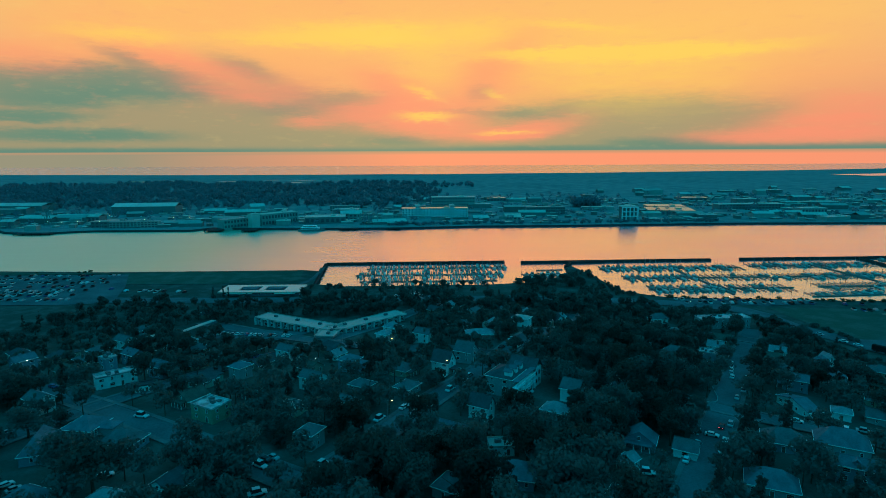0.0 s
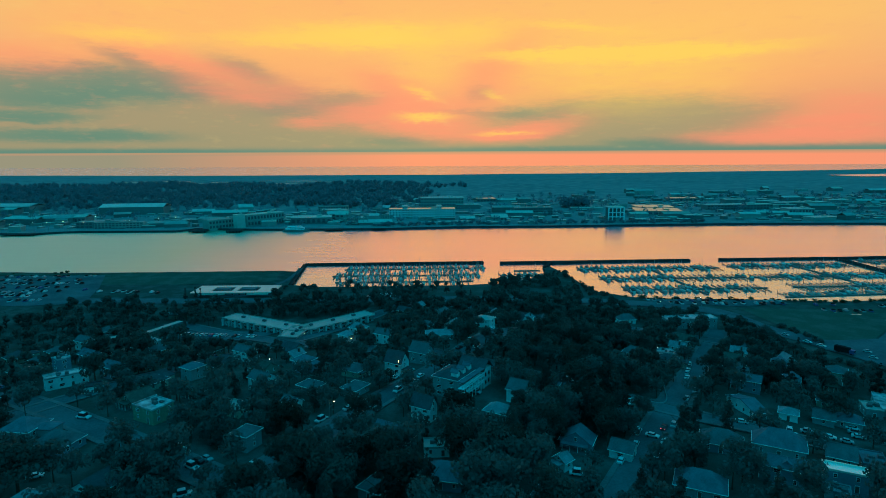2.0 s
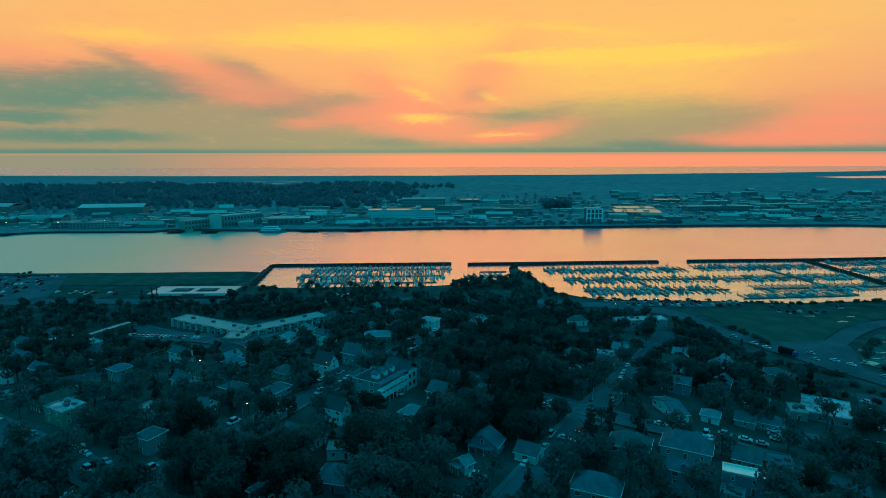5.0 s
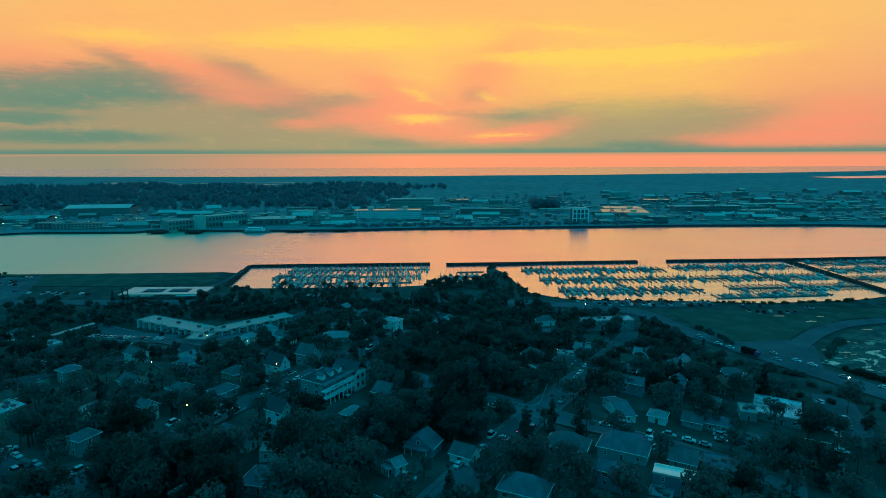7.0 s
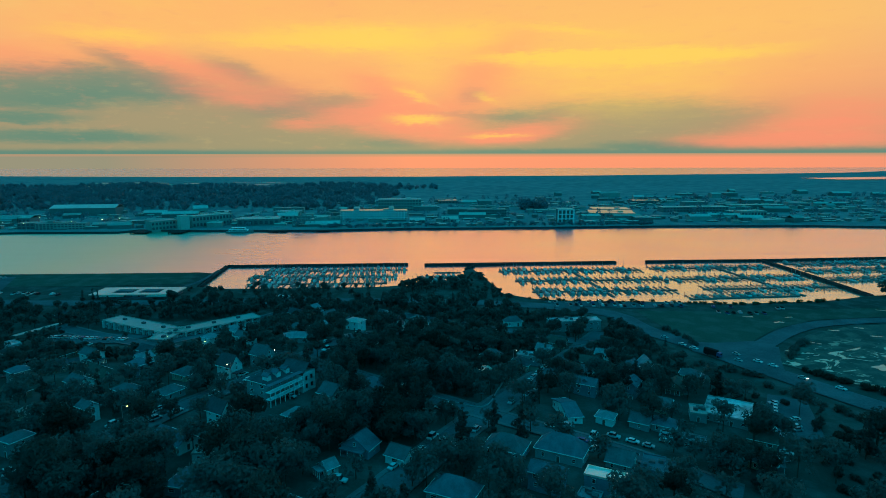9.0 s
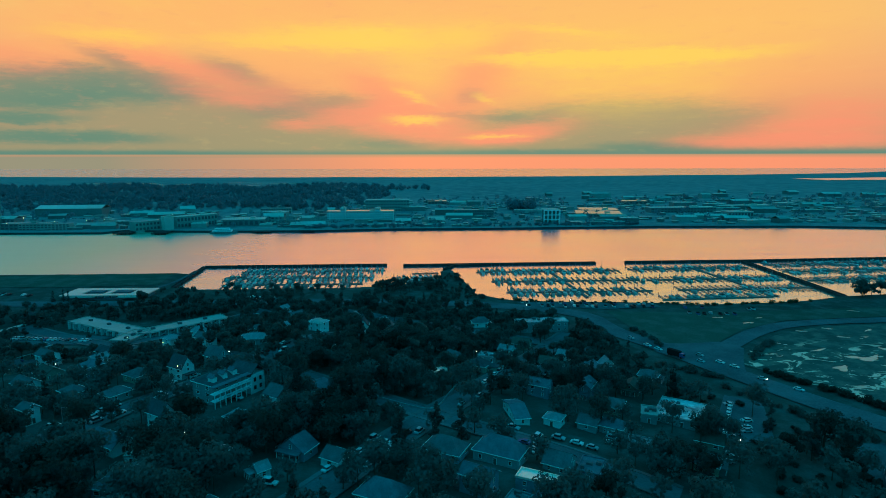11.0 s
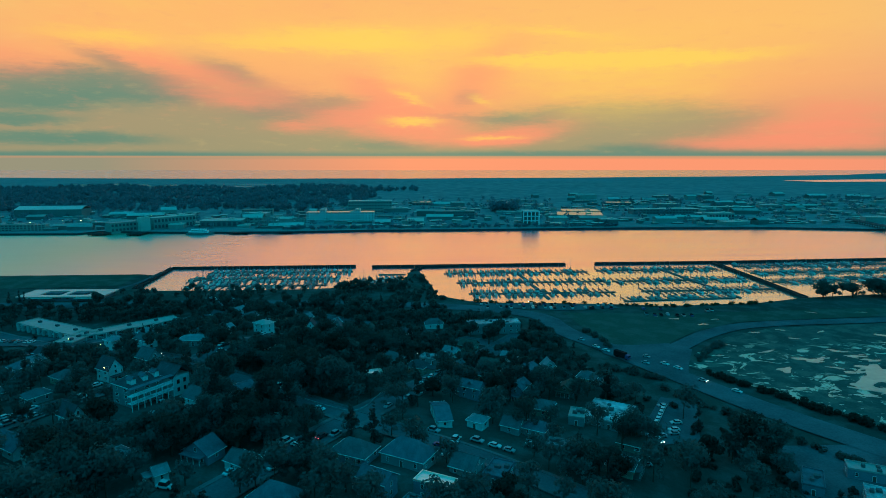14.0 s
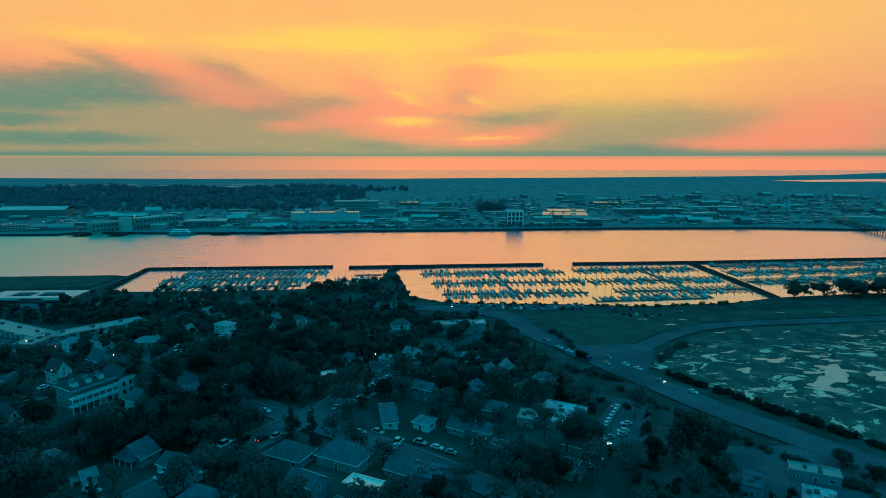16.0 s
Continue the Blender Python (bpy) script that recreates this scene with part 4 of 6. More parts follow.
def house(name, label, w, d, storeys, roof, wall, roofing, seed=0, porch=False, chimney=False, wing=False, storey=2.9, rise=None, dormer=False):
    """A dwelling: x across the front, y to the back; its front looks to -y."""
    rnd = random.Random(seed)
    if name == "house":
        w, d, storey = w * 0.78, d * 0.78, storey * 0.86
    top = thing(name, label, "house", "houses of the town" if name == "house" else "")
    h = storeys * storey + 0.3
    rise = rise or w * 0.32
    bm = bmesh.new()
    if roof == "gable":
        sec = [(-w / 2, -2.5), (w / 2, -2.5), (w / 2, h), (0, h + rise - 0.02), (-w / 2, h)]
        ends = [[bm.verts.new((x, s * d / 2, z)) for x, z in sec] for s in (-1, 1)]
        bm.faces.new(ends[0]), bm.faces.new(ends[1][::-1])
        for k in range(5):
            if k not in (2, 3):
                bm.faces.new((ends[0][k], ends[1][k], ends[1][(k + 1) % 5], ends[0][(k + 1) % 5]))
    else:
        box(bm, 0, 0, -2.5, w, d, h + 2.5)
    box(bm, 0, 0, -2.5, w + 0.16, d + 0.16, 2.75)
    part("wall", bm, wall, top)
    rb = gable_roof(w, d, h, rise) if roof == "gable" else hip_roof(w, d, h, rise) if roof == "hip" else flat_roof(w, d, h)
    roof_part = part("roof", rb, roofing, top)
    if name == "house" and roof != "flat":
        bm = bmesh.new()
        o_ = 0.5
        drop = o_ * 0.9 * rise / (w / 2) if roof == "gable" else 0.0
        for sx in (-1, 1):
            box(bm, sx * (w / 2 + o_ + 0.02), 0, h - drop + 0.02, 0.14, d + 2 * o_, 0.2)
        if roof == "hip":
            for sy in (-1, 1):
                box(bm, 0, sy * (d / 2 + o_ + 0.02), h + 0.02, w + 2 * o_ - 0.1, 0.14, 0.2)
        part("gutter", bm, M_FRAME, roof_part, "white painted gutter")
    if roof == "flat" and roofing is not M_ROOFBW:
        for k in range(3):
            bm = bmesh.new()
            bx, by = rnd.uniform(-w / 3, w / 3), rnd.uniform(-d / 3, d / 3)
            box(bm, bx, by, h + 0.2, rnd.uniform(1, 2), rnd.uniform(1, 1.8), rnd.uniform(0.6, 1.2))
            part("roof_unit", bm, M_CONCRETE, top)
    add_windows(top, w, d, storeys, storey, rnd)
    if roof == "gable":
        o = part("window", WINDOW, None, top)
        o.location = (0, -d / 2 - 0.01, h + 0.25)
    if chimney:
        bm = bmesh.new()
        cx = w * 0.28
        box(bm, cx, d * 0.15, h, 0.8, 0.8, rise * 0.6 + 1.2)
        box(bm, cx, d * 0.15, h + rise * 0.6 + 1.2, 0.95, 0.95, 0.18)
        part("chimney", bm, M_ROOFS[2], roof_part)
    if porch:
        bm = bmesh.new()
        box(bm, 0, -d / 2 - 1.2, -2.2, w * 0.8, 2.4, 2.5)
        porch_part = part("porch", bm, M_CONCRETE, top, "grey porch floor")
        bm = bmesh.new()
        box(bm, 0, -d / 2 - 1.2, 2.45, w * 0.84, 2.7, 0.26)
        part("porch_roof", bm, roofing, porch_part)
        for k in range(4):
            bm = bmesh.new()
            box(bm, (k / 3 - 0.5) * w * 0.74, -d / 2 - 2.2, 0.3, 0.16, 0.16, 2.16)
            part("post", bm, M_FRAME, porch_part)
    if wing:
        ww, wd, wh = w * 0.62, d * 0.55, (storeys - 0.25) * storey if storeys > 1 else storey
        bm = bmesh.new()
        box(bm, w / 2 + ww * 0.3, d * 0.12, -2.5, ww, wd, wh + 2.5)
        wing_part = part("wing", bm, wall, top)
        rb = hip_roof(ww, wd, wh, ww * 0.22, 0.4)
        for v in rb.verts:
            v.co.x += w / 2 + ww * 0.3
            v.co.y += d * 0.12
        part("wing_roof", rb, roofing, wing_part)
    if dormer:
        bm = bmesh.new()
        box(bm, w * 0.22, 0, h + 0.15, 2.2, 1.9, rise * 0.62)
        dormer_part = part("dormer", bm, wall, top)
        rb = gable_roof(1.9, 2.6, h + 0.15 + rise * 0.62, 0.7, 0.2, 0.12)
        bmesh.ops.rotate(rb, verts=rb.verts[:], matrix=Matrix.Rotation(math.pi / 2, 3, "Z"))
        for v in rb.verts:
            v.co.x += w * 0.22
        part("dormer_roof", rb, roofing, dormer_part)
    return top


SHOWN = []             # buildings that stand clear of tall trees


def settle(top, x, y, turn, r, sink=0.0):
    SHOWN.append((x, y, r))
    top.matrix_basis = Matrix.Translation((x, y, terrain(x, y) + 0.2 - sink)) @ Matrix.Rotation(turn, 4, "Z")
    OCCUPIED.append((x, y, r))
    return top


W, R = M_WALLS, M_ROOFS


# large and distinctive buildings
def balcony_house(x, y, turn):
    top = house("house", "large three-storey white house with a long railed gallery and dormers", 17, 14, 3, "hip", W[1], R[1], 5, chimney=True, rise=3.2)
    for z in (2.9, 5.6):
        bm = bmesh.new()
        box(bm, 0, -8.0, z, 17.4, 2.4, 0.25)
        part("balcony", bm, M_FRAME, top, "white gallery floor")
        bm = bmesh.new()
        for k in range(24):
            box(bm, -8.6 + k * 17.2 / 23, -9.1, z + 0.2, 0.16, 0.16, 0.95)
        box(bm, 0, -9.1, z + 1.1, 17.4, 0.26, 0.24)
        part("railing", bm, M_FRAME, top, "white painted railing")
        for k in range(8):
            bm = bmesh.new()
            box(bm, -8.5 + k * 17.0 / 7, -9.05, z - 2.9 if z < 4 else z - 2.45, 0.26, 0.26, 2.9 if z < 4 else 2.45)
            part("post", bm, M_FRAME, top)
    bm = bmesh.new()
    box(bm, 0, -8.0, 8.35, 17.8, 2.4, 0.2)
    part("gallery_roof", bm, R[4], top)
    for sx in (-4.6, 0.2, 4.8):
        bm = bmesh.new()
        box(bm, sx, -3.4, 8.6, 1.9, 2.8, 1.9)
        dormer_part = part("dormer", bm, W[0], top)
        rb = gable_roof(2.0, 3.0, 10.5, 0.9, 0.25, 0.16)
        for v in rb.verts:
            v.co.x += sx
            v.co.y -= 3.4
        part("dormer_roof", rb, R[4], dormer_part)
    # gabled wing at the far end of the gallery
    bm = bmesh.new()
    box(bm, 12.4, -3.0, -1.5, 7.2, 11.0, 9.0)
    part("wing_wall", bm, W[0], top)
    rb = gable_roof(7.4, 11.2, 7.5, 3.4, 0.5, 0.25)
    for v in rb.verts:
        v.co.x += 12.4
        v.co.y -= 3.0
    part("wing_roof", rb, R[1], top)
    for sx in (11.0, 13.8):
        for zz in (1.2, 4.4):
            bm = bmesh.new()
            box(bm, sx, -8.55, zz, 1.1, 0.12, 1.6)
            part("window", bm, M_GLASS, top)
    settle(top, x, y, turn, 12, 0.4)


balcony_house(35.2, 222, GRID + math.pi / 2)
settle(house("house", "two-storey pale yellow stucco block with a grey flat roof", 14, 11.2, 2, "flat", M_YELLOW, M_ROOFP, 6, storey=2.9), -74.6, 207, GRID + 0.05, 8)
settle(house("house", "tall white gabled house with a pointed front", 8, 11, 2, "gable", W[0], R[1], 7, porch=True, rise=4.2), 12, 249, GRID + math.pi / 2, 7)
settle(house("house", "white gabled house with dormers on a grey roof", 9, 11, 2, "gable", W[1], R[0], 8, dormer=True, rise=3.6), 23, 262, GRID + math.pi / 2, 7)
settle(house("house", "small white gabled house with a dark roof", 6.5, 10, 2, "gable", W[0], R[1], 9, rise=3.4), 23, 199, GRID + math.pi / 2, 6)
settle(house("house", "blue-painted two-storey house with a blue-grey roof", 10, 10, 2, "hip", W[2], R[4], 10, wing=True), -30, 259, GRID, 8)
settle(house("house", "white two-storey cottage with a light grey roof", 9, 9, 2, "hip", W[0], R[3], 11), -17, 315, GRID, 7)
settle(house("house", "wide house with a pale hipped roof and white trim", 18, 10, 1, "hip", W[1], R[3], 12, storey=3.0, rise=2.2), 33, 292, GRID + 0.6, 10)
settle(house("house", "long white two-storey house with a pale flat roof", 20, 8, 2, "flat", W[0], M_ROOFP, 13, storey=2.7), -128, 247, GRID + 1.25, 10)
settle(house("house", "low white outbuilding with dark openings in its front", 13, 6, 1, "flat", W[0], R[1], 14), -113, 236, GRID + 1.0, 7)
settle(house("house", "tall narrow pale blue box house", 7, 7, 3, "flat", W[2], M_ROOFP, 15), -140, 265, GRID, 6)
settle(house("house", "low house with a broad pale blue-grey hipped roof", 14, 13, 1, "hip", W[1], R[4], 16, wing=True), -114, 198, GRID + 0.4, 10)
settle(house("house", "low house with a broad grey hipped roof", 15, 12, 1, "hip", W[2], R[0], 17), -96, 186, GRID + 0.3, 10)
settle(house("house", "house with a dark roof and white gable trim", 12, 11, 1, "gable", W[0], R[1], 18, porch=True), -70, 158, GRID + 0.2, 9)
settle(house("house", "long low building with a grey roof", 20, 9, 1, "hip", W[2], R[4], 19), -121, 184, GRID - 0.75, 11)
settle(house("house", "low house with a broad pale roof beside a drive", 13, 11, 1, "hip", W[1], R[3], 61), -84, 151, GRID + 0.3, 8)
settle(house("house", "low house with a plain blue-grey roof", 13, 10, 1, "hip", W[1], R[4], 62), -106, 154, GRID + 0.2, 8)
settle(house("house", "house with a pale flat roof under trees", 11, 9, 1, "flat", W[3], M_ROOFW, 20), -46, 209, GRID + 0.1, 7)
settle(house("house", "two-storey house with one pale upright wall", 8, 9, 2, "hip", W[1], R[0], 63), -35, 183, GRID + 0.1, 7)
settle(house("house", "small white gabled house among trees", 6, 8, 2, "gable", W[0], R[0], 64), -25, 206, GRID + math.pi / 2, 5)
settle(house("house", "pale house with a blue-grey roof in the gardens", 9, 9, 2, "hip", W[1], R[4], 65), -77, 252, GRID, 6)
settle(house("house", "house with a pale blue-grey roof in the garden", 11.5, 9, 1, "hip", W[1], R[3], 21), 50, 199, GRID, 7)
settle(house("house", "white house with a porch and grey roof", 11, 9, 2, "gable", W[0], R[0], 22, porch=True), 60, 214, GRID + math.pi / 2, 8)
settle(house("house", "low house with a long grey roof", 15, 9, 1, "gable", W[1], R[4], 66, rise=2.4), 73, 227, GRID + 0.1, 8)
settle(house("house", "small house with a pale flat roof and white edge", 10, 8, 1, "flat", W[0], M_ROOFW, 23), 26.4, 175.5, GRID + 0.6, 6)
settle(house("house", "long house with a pale ridge and white gable", 9, 17, 1, "gable", W[0], R[4], 24, rise=2.6), 13, 184.5, GRID + math.pi / 2, 9)
settle(house("house", "low house with a broad dark blue hipped roof", 15, 12, 1, "hip", W[2], R[4], 67), 28, 158.5, GRID + 0.3, 9)
settle(house("house", "house with a blue-grey roof and side porch", 13, 9, 1, "gable", W[2], R[4], 25, porch=True), 73, 179, GRID + 0.1, 8)
settle(house("house", "white cottage with a cluttered yard", 6, 5, 1, "gable", W[0], R[3], 26, porch=True), 64.5, 165.5, GRID - 0.3, 6)
settle(house("house", "dim house with a pale green roof", 9, 8, 1, "hip", W[5], R[3], 68), 48.4, 175.5, GRID, 6)
settle(house("house", "low house with a white end wall", 9, 9, 1, "gable", W[0], R[0], 69), 86, 173, GRID + math.pi / 2, 7)
settle(house("house", "house with a broad dark hipped roof", 16, 11, 1, "hip", W[2], R[0], 28), 120, 176.5, GRID + 0.1, 10)
settle(house("house", "bungalow with a broad pale blue hipped roof", 19, 11, 1, "hip", W[1], R[4], 27, storey=3.4), 137, 172.5, GRID + 0.05, 10)
settle(house("house", "cottage with a dark gabled roof and pale front", 11, 10, 1, "gable", W[1], R[0], 29), 155, 168.5, GRID + math.pi / 2, 7)
settle(house("house", "narrow house with a plain blue-grey roof", 8.5, 13, 1, "flat", W[2], R[4], 44), 164.5, 167, GRID + 0.1, 6)
settle(house("house", "long bungalow with a pale blue roof", 22, 7, 1, "gable", W[0], R[4], 30, rise=2.2), 150, 213, GRID + math.pi / 2 + 0.7, 10)
settle(house("house", "small white house with a pale grey roof", 8, 7.5, 1, "hip", W[0], R[3], 31), 163.5, 207.5, GRID, 6)
settle(house("house", "low house with a broad blue roof", 17, 11, 1, "hip", W[1], R[4], 32), 101, 152, GRID + 0.1, 10)
settle(house("house", "pale house with a grey roof beside the lane", 9, 9, 1, "gable", W[1], R[0], 70), 176.5, 206, GRID + math.pi / 2, 6)
settle(house("house", "low house with a blue-grey roof", 11, 9, 1, "hip", W[1], R[4], 71), 185, 204, GRID, 7)
settle(house("house", "small house with a pale blue flat roof", 10, 7, 1, "flat", W[1], R[3], 72), 190, 191, GRID + 0.1, 5)
settle(house("house", "white house under a pale hipped roof on the knoll", 11, 9, 2, "hip", W[0], M_ROOFW, 73, rise=1.6), 60, 321, GRID, 8)
settle(house("house", "tall white gabled house on the knoll", 7, 9, 2, "gable", W[0], R[1], 74, rise=3.6), 84, 332, GRID + 0.6, 6)
settle(house("house", "tall pale gabled house with a pointed front", 7, 9, 2, "gable", W[1], R[0], 75, rise=3.6), 98, 340, GRID + 0.6, 6)
settle(house("house", "house with a white railed front", 14, 8, 1, "hip", W[0], R[0], 76), 156, 362, 0.1, 8)
settle(house("house", "low house with a grey roof among trees", 13, 8, 1, "hip", W[1], R[0], 77), 131, 282, GRID, 7)
settle(house("house", "low house with a pale roof edge", 13, 8, 1, "flat", W[1], M_ROOFP, 78), 150, 286, GRID + 0.1, 7)
settle(house("house", "white gabled cottage near the avenue", 8, 8, 1, "gable", W[0], R[3], 79, rise=3), 208, 277, GRID + 0.6, 6)
settle(house("house", "low house with a pale roof near the water", 12, 9, 1, "hip", W[0], R[3], 80), -14, 349, GRID, 7)
settle(house("house", "low house with a grey roof near the water", 11, 9, 1, "hip", W[1], R[0], 81), 14, 362, GRID, 7)
settle(house("shed", "small shed with a bright white flat roof", 6.5, 4.4, 1, "flat", W[1], M_ROOFBW, 45, storey=2.4), 123, 256.5, GRID + 0.9, 3)
settle(house("shed", "small low shed with a pale blue roof", 6.0, 5.0, 1, "flat", W[1], R[3], 46, storey=2.4), 138, 147, GRID, 3)


def bright_roof_house():
    top = house("house", "blue-grey house under a bright white coated flat roof", 14, 7, 2, "flat", W[2], M_ROOFBW, 33, storey=2.8)
    settle(top, 144.2, 152.6, GRID + 0.08, 6)
    for o_ in top.children:
        if o_.name.startswith("roof"):
            o_.rotation_euler.x = -0.03


bright_roof_house()
top = house("workshop", "flat-roofed workshop with a patchy gravel roof", 17, 19, 1, "flat", W[1], M_ROOFP, 34, storey=3.0)
settle(top, 218.5, 219.5, GRID, 11)
settle(house("shed", "small shed with a pale flat roof", 6, 9, 1, "flat", W[1], M_ROOFW, 35), 204.5, 217, GRID + 0.2, 5)
settle(house("workshop", "low workshop with a plain blue-grey roof", 6, 12, 1, "flat", W[2], R[4], 41), 269, 170, GRID, 6)
settle(house("workshop", "long low store with a pale roof edge", 15, 6, 1, "flat", W[2], M_ROOFW, 42), 293, 174, GRID + 0.1, 7)
settle(house("workshop", "low grey store beside a paved yard", 9, 12, 1, "flat", W[1], M_ROOFP, 43), 283, 158, GRID, 7)
settle(house("apartment_block", "long low two-storey building with a grey roof", 32, 9, 2, "flat", W[1], M_ROOFP, 36), 192, 350, 0.05, 15)


def wing_block():
    """The low apartment block of two long wings that meet at an angle."""
    top = thing("apartment_block", "pale low apartment block of two angled wings with flat roofs", "apartment block")
    for (x0, y0), (x1, y1), wide in (((-100, 381), (-48, 349), 11), ((-50, 348), (-10, 382), 10), ((-49, 353), (-53, 333), 10)):
        ln, a = math.hypot(x1 - x0, y1 - y0), math.atan2(y1 - y0, x1 - x0)
        m = Matrix.Translation(((x0 + x1) / 2, (y0 + y1) / 2, 2.0)) @ Matrix.Rotation(a, 4, "Z")
        bm = bmesh.new()
        box(bm, 0, 0, -3, ln, wide, 7.3)
        part("wall", bm, W[1], top).matrix_basis = m
        part("roof", flat_roof(ln + 1.2, wide + 1.6, 4.35), M_ROOFW, top, "pale flat roof").matrix_basis = m
        n = int(ln / 5.2)
        for k in range(n):
            for s in (0, 1):
                o = part("window", WIDE_WINDOW, None, top)
                o.matrix_basis = m @ Matrix.Translation((-ln / 2 + ln / n * (k + 0.5), -wide / 2 - 0.02, 0.4 + s * 2.3)) @ Matrix.Diagonal((1.35, 1, 1.25, 1))
            bm = bmesh.new()
            box(bm, -ln / 2 + ln / n * k, -wide / 2 - 0.75, -1.0, 0.5, 1.5, 5.3)
            part("fin_wall", bm, W[0], top).matrix_basis = m
            if k % 2:
                bm = bmesh.new()
                box(bm, -ln / 2 + ln / n * (k + 0.5), -wide / 2 - 1.3, 4.36, ln / n * 0.86, 1.8, 0.32)
                part("porch_roof", bm, M_ROOFW, top).matrix_basis = m
        for k in range(3):
            bm = bmesh.new()
            box(bm, -ln * 0.32 + ln * 0.3 * k, 1.0, 4.6, 2.2, 1.6, 1.1)
            part("roof_unit", bm, M_ROOFS[0], top).matrix_basis = m
        if wide > 10:
            bm = bmesh.new()
            box(bm, -50, 352, 6.37, 15, 11, 0.3, 0, 0.1)
            part("roof", bm, M_ROOFW, top)
        OCCUPIED.extend([(x0 + (x1 - x0) * t, y0 + (y1 - y0) * t, 9) for t in (0.1, 0.35, 0.6, 0.85)])


wing_block()


def terminal():
    """The pale flat building by the water, with two sunken dark wells in its roof."""
    top = thing("terminal_building", "long pale flat-roofed waterfront building with dark roof wells", "building")
    x, y = -120, 465
    m = Matrix.Translation((x, y, 2.0)) @ Matrix.Rotation(-0.04, 4, "Z")
    bm = bmesh.new()
    box(bm, 0, 0, -2, 60, 20, 4.6)
    part("wall", bm, W[2], top).matrix_basis = m
    bm = bmesh.new()
    for yy in (-9.5, 9.5):
        box(bm, 0, yy, 2.6, 64, 6.0, 0.8)
    for xx, ww in ((-25, 14), (0, 4), (25, 14)):
        box(bm, xx, 0, 2.6, ww, 13, 0.8)
    box(bm, -15, -13.2, 2.0, 20, 2.0, 0.5), box(bm, 20, -13.6, 2.0, 16, 2.4, 0.5)
    part("roof", bm, M_ROOFT, top, "pale roof edge").matrix_basis = m
    bm = bmesh.new()
    for xx in (-10, 10):
        box(bm, xx, 0, 2.62, 15.6, 12.8, 0.2)
    part("roof_well", bm, M_ROOFS[1], top, "dark roof well").matrix_basis = m
    bm = bmesh.new()
    for xx in (-10, 10):
        box(bm, xx, 0, 2.8, 11, 6, 1.0)
    part("roof_unit", bm, M_ROOFS[4], top, "grey plant room").matrix_basis = m
    for k in range(11):
        o = part("window", WIDE_WINDOW, None, top)
        o.matrix_basis = m @ Matrix.Translation((-27 + k * 5.3, -10.05, 0.9))
    OCCUPIED.extend([(x + dx, y, 17) for dx in (-24, 0, 24)])


terminal()
settle(house("house", "low building with a pale patchy flat roof", 17, 13, 1, "flat", W[1], M_ROOFP, 47), -129, 322, 0.9, 9)
for x0, y0, x1, y1 in ((-159, 330, -146, 342), (-141, 349, -129, 374)):
    ln = math.hypot(x1 - x0, y1 - y0)
    top = thing("canopy", "long narrow pale covered walkway roof on posts", "canopy")
    top.matrix_basis = Matrix.Translation((x0, y0, terrain((x0 + x1) / 2, (y0 + y1) / 2))) @ Matrix.Rotation(math.atan2(y1 - y0, x1 - x0), 4, "Z")
    bm = bmesh.new()
    box(bm, ln / 2, 0, 3.2, ln, 3.6, 0.3)
    part("roof", bm, M_ROOFW, top)
    for k in range(5):
        for sy in (-1.5, 1.5):
            bm = bmesh.new()
            box(bm, 0.5 + k * (ln - 1) / 4, sy, -0.6, 0.18, 0.18, 3.8)
            part("post", bm, M_CONCRETE, top)
    OCCUPIED.append(((x0 + x1) / 2, (y0 + y1) / 2, ln / 2))

# the rest of the houses stand along the streets
KINDS = [house("house", lab, w, d, n, rf, W[wi], R[ri], 100 + k, porch=po, chimney=ch, wing=wg, dormer=dm) for k, (lab, w, d, n, rf, wi, ri, po, ch, wg, dm) in enumerate((
    ("two-storey white gabled house with a front porch", 8.5, 12, 2, "gable", 0, 0, True, True, False, False),
    ("one-storey tan house with a brown gabled roof", 10, 12, 1, "gable", 4, 2, True, False, False, False),
    ("one-storey grey house with a hipped roof", 9, 11, 1, "hip", 1, 0, False, True, False, False),
    ("one-storey sage house with a dark hipped roof", 12, 10, 1, "hip", 5, 1, False, False, True, False),
    ("two-storey blue-grey house with a dormer", 8, 12, 2, "gable", 2, 4, True, False, False, True),
    ("one-storey cream bungalow with a grey roof", 11, 11, 1, "hip", 3, 0, True, True, False, False),
    ("one-storey white cottage with a pale roof", 8, 10, 1, "gable", 0, 3, False, True, False, False),
    ("one-storey tan house with a dark gabled roof", 9, 13, 1, "gable", 4, 1, False, False, True, False)))]
hrnd = random.Random(12)
first = set()


def wooded(x, y):
    """Whether the ground lies in the thickly wooded middle of the town."""
    return 48 < x < 118 and 222 < y < 345 or 80 < x < 112 and 184 < y < 225


def kept_open(x, y):
    """Ground round the apartment block, its car park and the wood behind it."""
    return -135 < x < 6 and 318 < y < 430 or y > 392 and x > 90


def stand(kind, x, y, turn):
    m = Matrix.Translation((x, y, terrain(x, y) + 0.2)) @ Matrix.Rotation(turn, 4, "Z")
    if kind in first:
        copy_thing(KINDS[kind], m)
    else:
        first.add(kind)
        KINDS[kind].matrix_basis = m
    OCCUPIED.append((x, y, 7.5))


